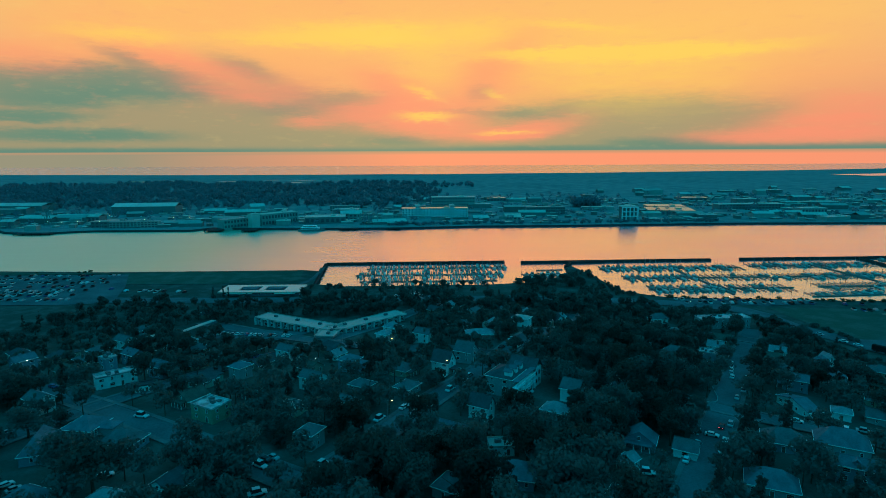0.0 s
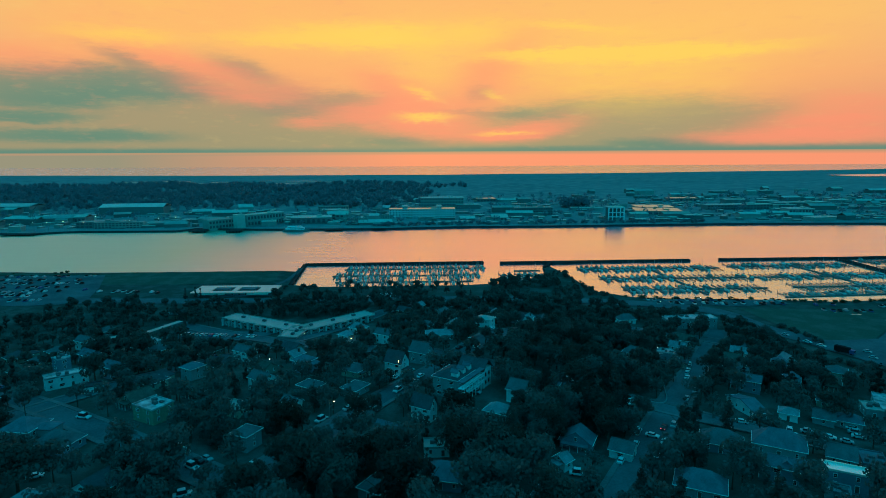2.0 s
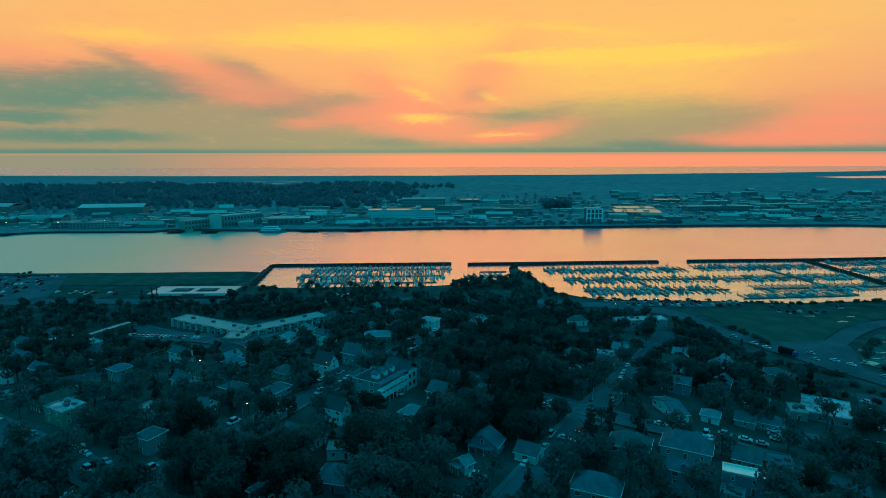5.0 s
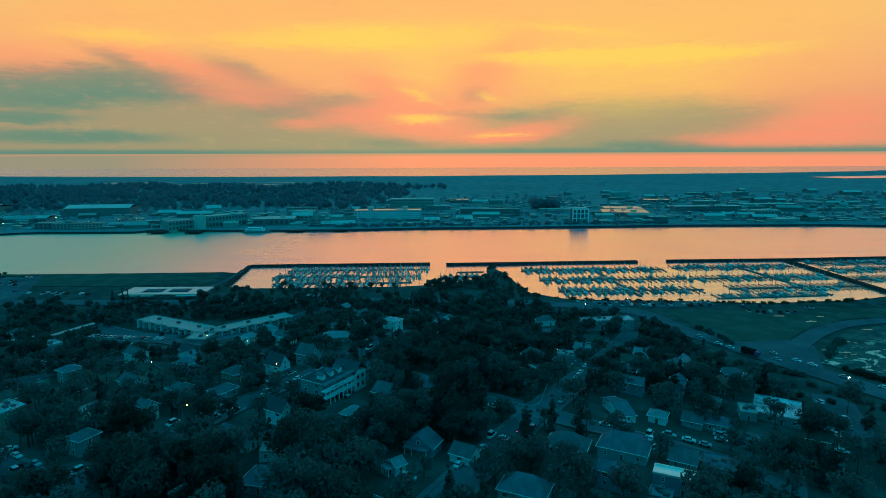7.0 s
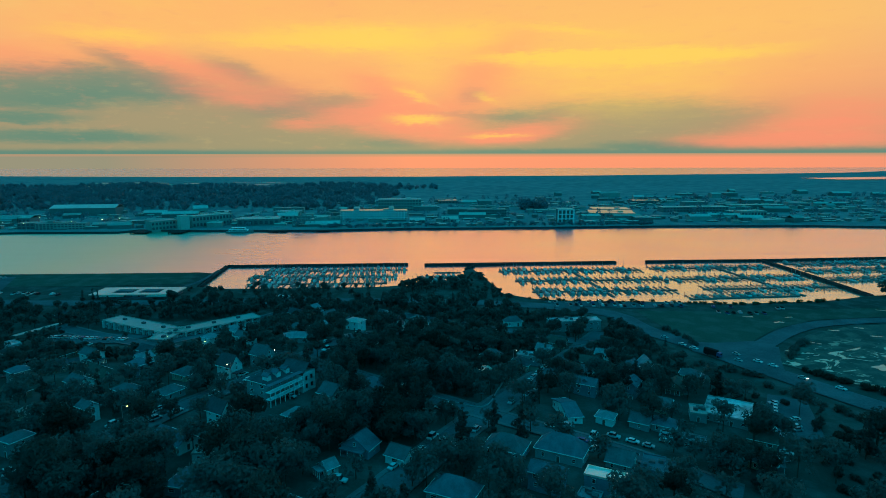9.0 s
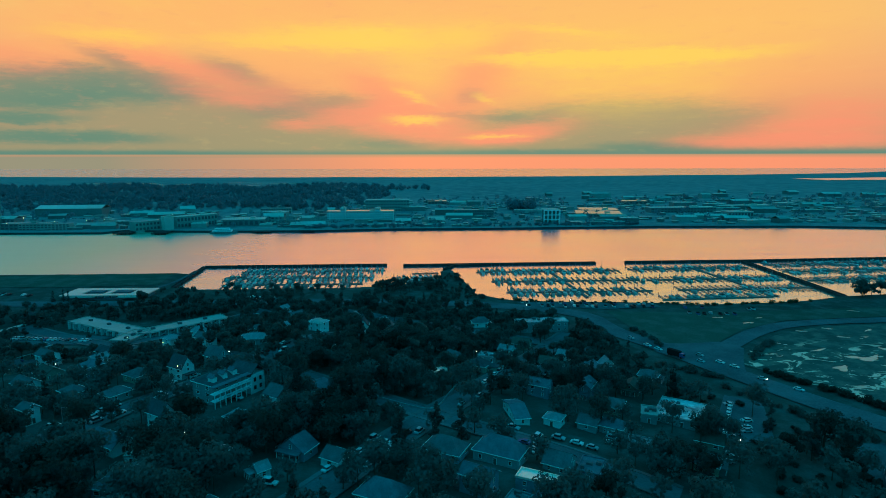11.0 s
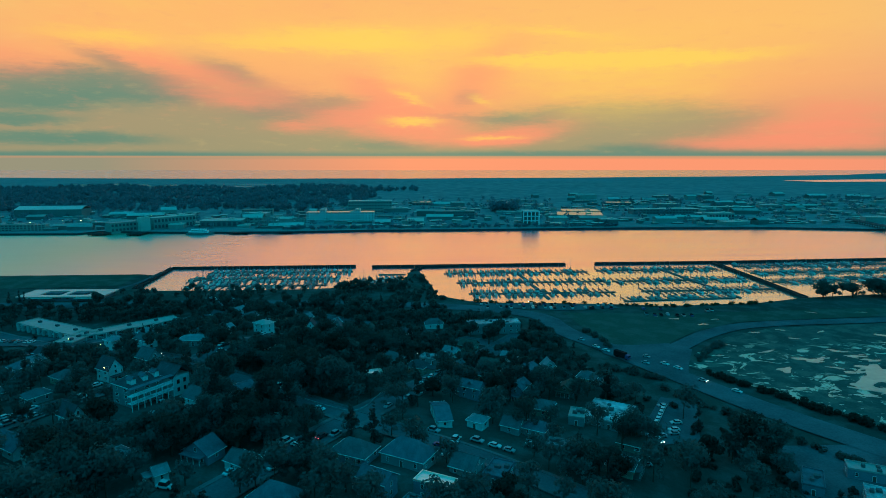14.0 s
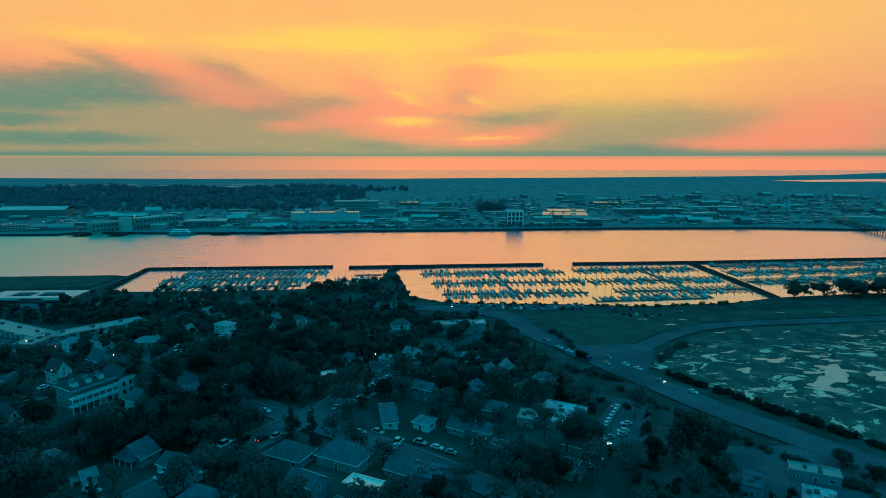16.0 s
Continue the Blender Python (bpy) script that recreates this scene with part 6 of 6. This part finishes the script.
def low_zone(x, y):
    """Ground kept open in front of the apartment block and the terminal."""
    if -112 < x < 2 and 316 < y < 400 or -160 < x < -84 and 425 < y < 455:
        return True
    for hx, hy, hr in SHOWN:
        if abs(x - hx * (1 - 6 / max(hy, 1))) < hr * 0.75 and hy - 14 < y < hy:
            return True
    return False


# street trees lean over the kerbs
for su, half in ((-116, 4.3), (-20, 4.8), (-225, 4.0)):
    for side in (-1, 1):
        v = 64.0
        while v < 372:
            x, y = town(su + side * (half + 2.2), v)
            bare = su == -20
            if trnd.random() < (0.14 if bare else 0.25 if su == -116 and v > 185 else 0.72) and x > -100 - (y - 60) * 0.9 and abs(v - 240) > 7 and abs(v - 114) > 7 and free(x, y, 0.6) and not low_zone(x, y):
                plant(trnd.choice((0, 1, 3, 4)), x, y, trnd.uniform(0.75, 1.1), 1.5)
            v += trnd.uniform(7, 11)


for x, y in ((262, 188), (258, 178), (308, 180), (312, 170), (318, 162)):
    plant(trnd.choice((0, 2, 4)), x, y, trnd.uniform(0.7, 1.0), 2)
# gardens and verges
count = 0
for k in range(34000):
    u, v = trnd.uniform(-420, 220), trnd.uniform(40, 420)
    x, y = town(u, v)
    if not (-330 < x < 340 and 50 < y < 436) or x < -100 - (y - 60) * 0.95:
        continue
    if y > 190 and x > along([(190, 268), (220, 252), (245, 236), (300, 226), (350, 222), (436, 222)], y):
        continue
    if y > 385 and x > 170:
        continue
    kind = trnd.choice((0, 0, 1, 2, 2, 3, 3, 4, 4, 5, 6, 1))
    if low_zone(x, y):
        kind = 2
        if trnd.random() < 0.93:
            continue
    if x > 195 and y < 236 and trnd.random() < 0.8 or x > 260 and y < 200:
        continue
    if (108 < x < 240 and 140 < y < 236 or x < -60 and y < 222) and trnd.random() < 0.62:
        continue
    if x < -20 and y > 225 and trnd.random() < 0.6:
        continue
    r = {3: 3.3, 1: 2.8, 6: 1.8, 5: 2.2, 2: 2.0}.get(kind, 2.4)
    if y < 180 and -60 < x < 100 or 52 < x < 100 and y < 236:
        r *= 0.55
    if off_road(x, y, 0.8) and free(x, y, r):
        plant(kind, x, y, trnd.uniform(0.75, 1.2) * (0.76 if y > 250 else 1.12 if y < 190 else 1) * (0.55 if low_zone(x, y) else 1), r * 0.5)
        count += 1
        if count > 1620:
            break


def crowd(name, label, chosen, seed, material, leaf, per):
    centres = []
    bm = bmesh.new()
    for k, x, y, size in chosen:
        z = terrain(x, y)
        a = (x * 7.3 + y * 3.1) % math.tau
        ca, sa = math.cos(a) * size, math.sin(a) * size
        for cx, cy, cz, cr in SHAPES[SORTS[k]]:
            centres.append((x + cx * ca - cy * sa, y + cx * sa + cy * ca, z + cz * size, cr * size))
        tube(bm, x, y, z - 0.5, z + 6 * size, 0.25, 0.1, 5)
    tagged(new(name, leaf_mesh(name, centres, leaf, per * len(chosen), seed, material, 0.8)), label, "trees", "", "stuff")
    tagged(new("tree_trunks", mesh_of("tree_trunks", bm, M_BARK)), "slim dark trunks under the joined crowns", "trunks", "", "stuff")


crowd("garden_trees", "dense dark broad-leaved trees between the houses", [c for c in CROWD if c[0] < 5 and c[2] < 255], 91, M_LEAF, 0.6, 390)
crowd("waterfront_trees", "dense dark broad-leaved trees towards the waterfront", [c for c in CROWD if c[0] < 5 and c[2] >= 255], 93, M_HAZELEAF, 0.8, 240)
crowd("conifer_grove", "dark conifers scattered among gardens", [c for c in CROWD if c[0] >= 5], 92, M_NEEDLE, 0.6, 300)


# ---- street lamps ----
def lamp_post(tall, glow):
    top = thing("street_lamp", "tall grey street lamp with a glowing head", "street lamp", "street lamps")
    bm = bmesh.new()
    tube(bm, 0, 0, -0.3, tall, 0.11, 0.07, 7)
    tube(bm, 0, 0, -0.3, 0.5, 0.2, 0.16, 7)
    part("pole", bm, M_MAST, top)
    bm = bmesh.new()
    box(bm, 0.8, 0, tall - 0.1, 1.8, 0.09, 0.09)
    part("arm", bm, M_MAST, top)
    bm = bmesh.new()
    box(bm, 1.7, 0, tall - 0.18, 0.7, 0.3, 0.16)
    housing = part("housing", bm, M_MAST, top)
    bm = bmesh.new()
    bmesh.ops.create_icosphere(bm, subdivisions=1, radius=0.2, matrix=Matrix.Translation((1.75, 0, tall - 0.3)))
    part("bulb", bm, glow, housing, "glowing warm bulb")
    return top


LAMPS = [lamp_post(7.0, M_LAMP), lamp_post(6.0, M_LAMPW)]
for n, (k, x, y) in enumerate(((0, -10.7, 200.7), (1, 27.5, 261.6), (0, -16.8, 171.8), (0, -11, 292.5), (1, 36.7, 183), (1, -182, 272), (0, -40, 313), (1, -44, 259), (0, 14, 244), (1, 142, 283), (1, 190, 392), (1, 226, 402))):
    m = Matrix.Translation((x, y, terrain(x, y) + 0.2)) @ Matrix.Rotation(n * 1.3, 4, "Z")
    if n < 2:
        LAMPS[k].matrix_basis = m
    else:
        copy_thing(LAMPS[k], m)


# ---- far shore ----
M_FARWALL = [surface("far_wall_" + n, c, 0.85, fine=0.3, coarse=0.05, spread=0.15) for n, c in (("pale", (0.31, 0.33, 0.30)), ("grey", (0.19, 0.21, 0.20)), ("dull", (0.15, 0.17, 0.16)))]
M_FARROOF = [surface("far_roof_" + n, c, 0.6, fine=0.2, coarse=0.03, spread=0.2) for n, c in (("metal", (0.50, 0.50, 0.44)), ("grey", (0.33, 0.34, 0.31)), ("white", (0.52, 0.52, 0.47)))]


def far_building(label, x, y, w, d, h, wall, roof, turn=0.0, floors=0, bays=0, pitched=0.0, name="building"):
    top = thing(name, label, "building", "far shore buildings")
    top.matrix_basis = Matrix.Translation((x, y, 2.0)) @ Matrix.Rotation(turn, 4, "Z")
    bm = bmesh.new()
    box(bm, 0, 0, -2, w, d, h + 2)
    part("wall", bm, wall, top)
    if pitched:
        part("roof", gable_roof(d, w, h, pitched, 0.6, 0.3), roof, top).rotation_euler.z = math.pi / 2
    else:
        bm = bmesh.new()
        box(bm, 0, 0, h, w + 0.8, d + 0.8, 0.6)
        box(bm, w * 0.2, 0, h + 0.6, w * 0.12, d * 0.3, 2.2)
        part("roof", bm, roof, top)
    if floors:
        fh = h / floors
        bm = bmesh.new()
        box(bm, 0, 0, 0, w / bays * 0.58, 0.3, fh * 0.52)
        pane = mesh_of("window", bm, M_FARGLASS)
        for s in range(floors):
            for k in range(bays):
                o = part("window", pane, None, top)
                o.location = ((k + 0.5) * w / bays - w / 2, -d / 2 - 0.1, s * fh + fh * 0.24)
    return top


M_FARGLASS = surface("far_dull_glass", (0.10, 0.12, 0.13), 0.5, fine=0.3, spread=0.3)
M_SHEEN = surface("far_roof_shiny_metal", (0.55, 0.52, 0.45), 0.32, metal=0.75, fine=0.2, coarse=0.03, spread=0.15)
FW, FR = M_FARWALL, M_FARROOF
far_building("long five-storey pale hospital-like block with rows of windows", 36, 1010, 112, 22, 15, M_FRAME, M_SHEEN, 0, 4, 22)
for xx in (7, 65):
    far_building("narrow tower bay of a long pale block", xx, 1008, 8, 24, 20, M_FRAME, FR[0], 0, 5, 2)
far_building("long three-storey office block with window rows", 232, 1035, 68, 18, 13, FW[1], FR[1], 0, 3, 16)
far_building("tall pale warehouse with rows of windows", 78, 1170, 84, 30, 22, FW[0], FR[0], 0, 4, 15)
def framed_tower(x, y, w, d, h):
    """A dark block inside a pale open frame of posts and beams."""
    top = thing("building", "square tower block behind a white frame of posts and beams", "building", "far shore buildings")
    top.matrix_basis = Matrix.Translation((x, y, 2.0))
    bm = bmesh.new()
    box(bm, 0, 1, -2, w - 3, d - 4, h + 1)
    part("wall", bm, FW[2], top)
    bm = bmesh.new()
    box(bm, 0, 0, h, w + 1, d, 1.0)
    part("roof", bm, FR[0], top)
    for k in range(5):
        bm = bmesh.new()
        box(bm, (k / 4 - 0.5) * w, -d / 2 + 0.5, -2, 1.7, 1.2, h + 2)
        part("post", bm, M_FRAME, top)
    for z in (h * 0.3, h * 0.62, h - 1.2):
        bm = bmesh.new()
        box(bm, 0, -d / 2 + 0.3, z, w + 1.2, 1.3, 1.4)
        part("beam", bm, M_FRAME, top)


framed_tower(343, 930, 25, 22, 22)


def slipway_frame(x, y, w, d, h):
    """An open steel frame of dark posts and girders over a slipway."""
    top = thing("slipway_frame", "open grey steel frame standing over a slipway", "frame", "far shore buildings")
    top.matrix_basis = Matrix.Translation((x, y, 2.0))
    for k in range(6):
        for sy in (-d / 2, d / 2):
            bm = bmesh.new()
            box(bm, (k / 5 - 0.5) * w, sy, -2, 1.0, 1.0, h + 2 - (k % 2) * 2)
            part("post", bm, FW[0], top)
    for z in (h * 0.5, h - 3.2):
        for sy in (-d / 2, d / 2):
            bm = bmesh.new()
            box(bm, 0, sy, z, w, 0.9, 1.1)
            part("girder", bm, FW[1], top)


slipway_frame(-66, 915, 34, 16, 17)
slipway_frame(-22, 930, 20, 16, 14)
far_building("pale gabled boat shed among sheds", -112, 1000, 24, 20, 9, FW[0], FR[2], 0.3, 2, 4, 4)
far_building("white two-storey house on the rise", -130, 1130, 56, 14, 10, FW[0], FR[1], 0.05, 3, 12)
far_building("white tank-like store on the quay", -552, 880, 16, 14, 7, FW[0], FR[2], 0.1)
far_building("long pale office row by the quay", -418, 905, 70, 12, 9, FW[0], FR[1], 0.05, 3, 14)
far_building("pale gabled shed before the wood", -300, 1150, 26, 20, 9, FW[0], FR[2], 0.4, 0, 0, 5)
far_building("long low shed with a lit ridge", -494, 1125, 112, 40, 14, FW[1], M_SHEEN, 0.05, 0, 0, 5)
far_building("tall pale stair block of a shipyard hall", -238, 890, 14, 10, 20, M_ROOFT, FR[0], 0.83, 0, 0)
far_building("long ribbed shipyard hall running back from the quay", -262, 900, 62, 18, 13, FW[0], FR[1], 0.83, 2, 12)
far_building("long ribbed shipyard hall running back from the quay", -214, 934, 66, 18, 17, FW[0], FR[0], 0.83, 2, 12)
far_building("low wide grey dockside shed", -140, 944, 62, 34, 10, FW[1], FR[0], 0.1, 1, 8)
far_building("white wide warehouse roof", 455, 1032, 78, 60, 7, FW[0], M_SHEEN, -0.25, 1, 8)
far_building("white low warehouse roof", 480, 1110, 70, 46, 6, FW[0], M_SHEEN, -0.15, 1, 8)
# sheds added for the orange glint of sky on their metal roofs
far_building("low shed with a shining metal roof", 184, 1330, 44, 30, 7, FW[1], M_SHEEN, 0.1, 1, 6)
far_building("low shed with a shining metal roof", 620, 1290, 60, 26, 7, FW[1], M_SHEEN, -0.1, 1, 6)
far_building("gabled pale boathouse by the water", -95, 975, 20, 24, 11, FW[0], FR[0], 0, 2, 3, 5)
far_building("arched pale shed near the water", 161, 958, 26, 20, 5, FW[0], M_SHEEN, 0, 1, 4, 4.5)
far_building("arched pale shed near the water", 108, 950, 24, 20, 5, FW[1], FR[2], 0, 1, 4, 3)
far_building("long low grey dockside shed", -540, 985, 70, 26, 10, FW[1], FR[0], 0, 1, 12, 3)
far_building("long low grey dockside shed", -452, 915, 62, 20, 9, FW[1], FR[1], 0, 2, 10)
far_building("wide low grey dockside shed", -770, 1190, 120, 50, 12, FW[1], FR[0], 0, 0, 0, 4)
far_building("long low row of workshops", 640, 1100, 130, 24, 9, FW[1], FR[0], 0.03, 2, 20)
far_building("long low row of workshops", 790, 1145, 110, 24, 8, FW[1], FR[0], 0.03, 1, 20)
far_building("wide hall with a pale roof", 700, 1010, 46, 26, 9, FW[0], FR[0], 0, 1, 8)
frnd = random.Random(31)
for k in range(120):
    x, y = frnd.uniform(-800, 1400), 905 + 700 * frnd.random() ** 1.5
    if (x < -100 and y > 1180) or (x < 420 and y > 1400) or (-20 < x < 420 and y < 990 and frnd.random() < 0.8):
        continue
    w = frnd.uniform(12, 60)
    far_building(frnd.choice(("low grey shed on the far shore", "pale two-storey building on the far shore", "dull workshop on the far shore")), x, y, w, frnd.uniform(10, 26), frnd.uniform(4, 10),
                 frnd.choice(FW), frnd.choice((FR[0], FR[1], FR[1], FR[0], FR[2])), frnd.uniform(-0.3, 0.3), 0, 0, frnd.choice((0, 0, 2.5, 3.5)))


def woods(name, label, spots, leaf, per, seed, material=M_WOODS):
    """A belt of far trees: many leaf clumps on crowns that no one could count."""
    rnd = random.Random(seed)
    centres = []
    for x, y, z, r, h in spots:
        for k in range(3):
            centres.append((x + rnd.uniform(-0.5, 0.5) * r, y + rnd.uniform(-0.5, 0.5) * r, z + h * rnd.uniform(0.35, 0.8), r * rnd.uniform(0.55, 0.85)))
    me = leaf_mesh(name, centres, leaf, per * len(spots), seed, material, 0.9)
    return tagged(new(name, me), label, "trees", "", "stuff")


def scatter(n, x0, x1, y0, y1, r0, r1, seed, keep=lambda x, y: True):
    rnd = random.Random(seed)
    out = []
    while len(out) < n:
        x, y = rnd.uniform(x0, x1), rnd.uniform(y0, y1)
        n = n - 1 if not keep(x, y) else n
        if keep(x, y):
            r = rnd.uniform(r0, r1)
            out.append((x, y, 1.5, r, r * rnd.uniform(1.6, 2.3)))
    return out


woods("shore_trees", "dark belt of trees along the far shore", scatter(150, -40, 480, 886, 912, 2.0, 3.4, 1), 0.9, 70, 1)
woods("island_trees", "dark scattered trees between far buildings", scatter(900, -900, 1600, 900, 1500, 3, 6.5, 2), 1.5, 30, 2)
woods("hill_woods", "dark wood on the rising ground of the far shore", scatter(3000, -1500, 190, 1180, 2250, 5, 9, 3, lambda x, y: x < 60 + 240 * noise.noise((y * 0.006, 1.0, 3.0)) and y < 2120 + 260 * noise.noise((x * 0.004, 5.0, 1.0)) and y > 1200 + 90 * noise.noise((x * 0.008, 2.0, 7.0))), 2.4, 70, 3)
def far_town(spots, seed):
    """Low roofs and yards too small to tell apart on the far shore."""
    rnd = random.Random(seed)
    bm = bmesh.new()
    for x, y in spots:
        w, d, h, a = rnd.uniform(4, 6 + 22 * rnd.random()), rnd.uniform(5, 14), rnd.uniform(2.0, 6), rnd.uniform(-0.2, 0.2)
        k = rnd.choice((0, 1, 2, 0))
        box(bm, x, y, 1.5, w, d, h, k, a)
        box(bm, x, y, 1.5 + h, w + 1, d + 1, 0.5, rnd.choice((3, 4, 4, 3, 5)), a)
    tagged(new("far_roofs", mesh_of("far_roofs", bm, FW + FR)), "crowd of small low roofs on the far shore", "buildings", "", "stuff")


spots = []
trnd2 = random.Random(55)
while len(spots) < 900:
    x, y = trnd2.uniform(-900, 1700), 900 + 520 * trnd2.random() ** 1.3
    if x > -150 or y < 1150:
        spots.append((x, y))
far_town(spots, 56)
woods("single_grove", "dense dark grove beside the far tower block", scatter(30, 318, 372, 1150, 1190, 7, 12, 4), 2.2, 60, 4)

# dockside edge, moored ship and jetties on the far shore
bm = bmesh.new()
pts = [(x, along(FAR_SHORE, x)) for x in range(-640, 900, 20)]
for (x0, y0), (x1, y1) in zip(pts, pts[1:]):
    a = math.atan2(y1 - y0, x1 - x0)
    box(bm, (x0 + x1) / 2, (y0 + y1) / 2 - 2.5, -1, math.hypot(x1 - x0, y1 - y0) + 0.5, 3, 3.6, 0, a)
setting("quay_wall", bm, M_ROCK, "dark quay wall along the far shore", "quay")


def jetty(x, y, w, d):
    top = thing("jetty", "dark timber jetty on the far shore", "jetty", "far jetties")
    bm = bmesh.new()
    box(bm, x, y, 1.6, w, d, 0.8)
    part("deck", bm, M_BREAK, top)
    for k in range(5):
        bm = bmesh.new()
        tube(bm, x - w / 2 + 1 + k * (w - 2) / 4, y - d / 2 + 1, -1, 3.4, 0.5, 0.5, 6)
        part("pile", bm, M_PILE, top)


jetty(-288, 868, 24, 30), jetty(-236, 862, 20, 26), jetty(-530, 846, 50, 12), jetty(-95, 860, 26, 10), jetty(-30, 860, 20, 8)


def ferry(x, y, turn):
    top = thing("ferry", "white passenger ferry moored at the far quay", "ship")
    top.matrix_basis = Matrix.Translation((x, y, 0)) @ Matrix.Rotation(turn, 4, "Z")
    part("hull", hull_mesh(38, 10, 2.6, M_FARWALL[1]), None, top)
    for k, (z, ln) in enumerate(((2.6, 26), (5.2, 20))):
        bm = bmesh.new()
        box(bm, -2, 0, z, ln, 8 - k, 2.5)
        part("deckhouse", bm, M_FRAME, top)
        bm = bmesh.new()
        box(bm, -2, 0, z + 1.0, ln - 1, 8.1 - k, 0.9)
        part("window", bm, M_GLASS, top)
    bm = bmesh.new()
    tube(bm, 0, 0, 7.7, 13, 0.15, 0.08, 6)
    part("mast", bm, M_MAST, top)


ferry(-148, 858, 0.05)


def crane(x, y):
    top = thing("dock_crane", "tall dark lattice dockside crane on the far quay", "crane")
    top.location = (x, y, 2.2)
    for sx in (-4, 4):
        for sy in (-4, 4):
            bm = bmesh.new()
            tube(bm, 0, 0, 0, 22.5, 0.45, 0.35, 5)
            for v in bm.verts:
                v.co.x += sx * (1 - 0.75 * v.co.z / 22.5)
                v.co.y += sy * (1 - 0.75 * v.co.z / 22.5)
            part("leg", bm, M_FARWALL[2], top)
    bm = bmesh.new()
    box(bm, 0, 0, 22, 5, 4, 4)
    part("cab", bm, M_FARWALL[1], top)
    bm = bmesh.new()
    tube(bm, 0, 0, 0, 30, 0.6, 0.25, 5)
    bmesh.ops.transform(bm, verts=bm.verts[:], matrix=Matrix.Translation((1, 0, 24)) @ Matrix.Rotation(0.75, 4, "Y"))
    part("jib", bm, M_FARWALL[2], top)


crane(-566, 940)
FARLAMP = lamp_post(9.0, glowing("far_lamp_glow", (1.0, 0.8, 0.4), 9.0))
for n, (x, y) in enumerate(((-560, 880), (-530, 885), (-508, 880), (-490, 890), (-455, 880), (-366, 920), (-345, 930), (-480, 960), (-600, 900), (-640, 920), (-400, 900), (-270, 1000))):
    m = Matrix.Translation((x, y, 2.2)) @ Matrix.Diagonal((1.6, 1.6, 1.2, 1)) @ Matrix.Rotation(-math.pi / 2, 4, "Z")
    if n:
        copy_thing(FARLAMP, m)
    else:
        FARLAMP.matrix_basis = m


# ---- low pale corner wall ----
bm = bmesh.new()
line = smooth_line([(90, 229.5), (101, 222), (109.5, 217), (116, 214), (120.5, 218), (124.5, 230), (130, 245)], 2)
for (x0, y0), (x1, y1) in zip(line, line[1:]):
    n = max(1, int(math.hypot(x1 - x0, y1 - y0) / 1.2))
    for k in range(n):
        x, y = x0 + (x1 - x0) * (k + 0.5) / n, y0 + (y1 - y0) * (k + 0.5) / n
        box(bm, x, y, terrain(x, y) - 0.2, math.hypot(x1 - x0, y1 - y0) / n + 0.06, 0.3, 1.15, 0, math.atan2(y1 - y0, x1 - x0))
tagged(new("garden_wall", mesh_of("garden_wall", bm, W[1])), "low pale curved garden wall at a street corner", "wall")


# ---- wet flats far behind the wood ----
wrnd = random.Random(64)
bm = bmesh.new()
for k in range(26):
    x, y = wrnd.uniform(-1100, -300), wrnd.uniform(2150, 2450)
    w = wrnd.uniform(15, 70)
    prism(bm, pool_outline(x, y, w, wrnd.uniform(2, 6), 900 + k), 1.5, 3.2 + 0.002 * k)
tagged(new("tidal_pools", mesh_of("tidal_pools", bm, M_POOL)), "thin pale tidal pools on the far marsh", "pools", "", "stuff")
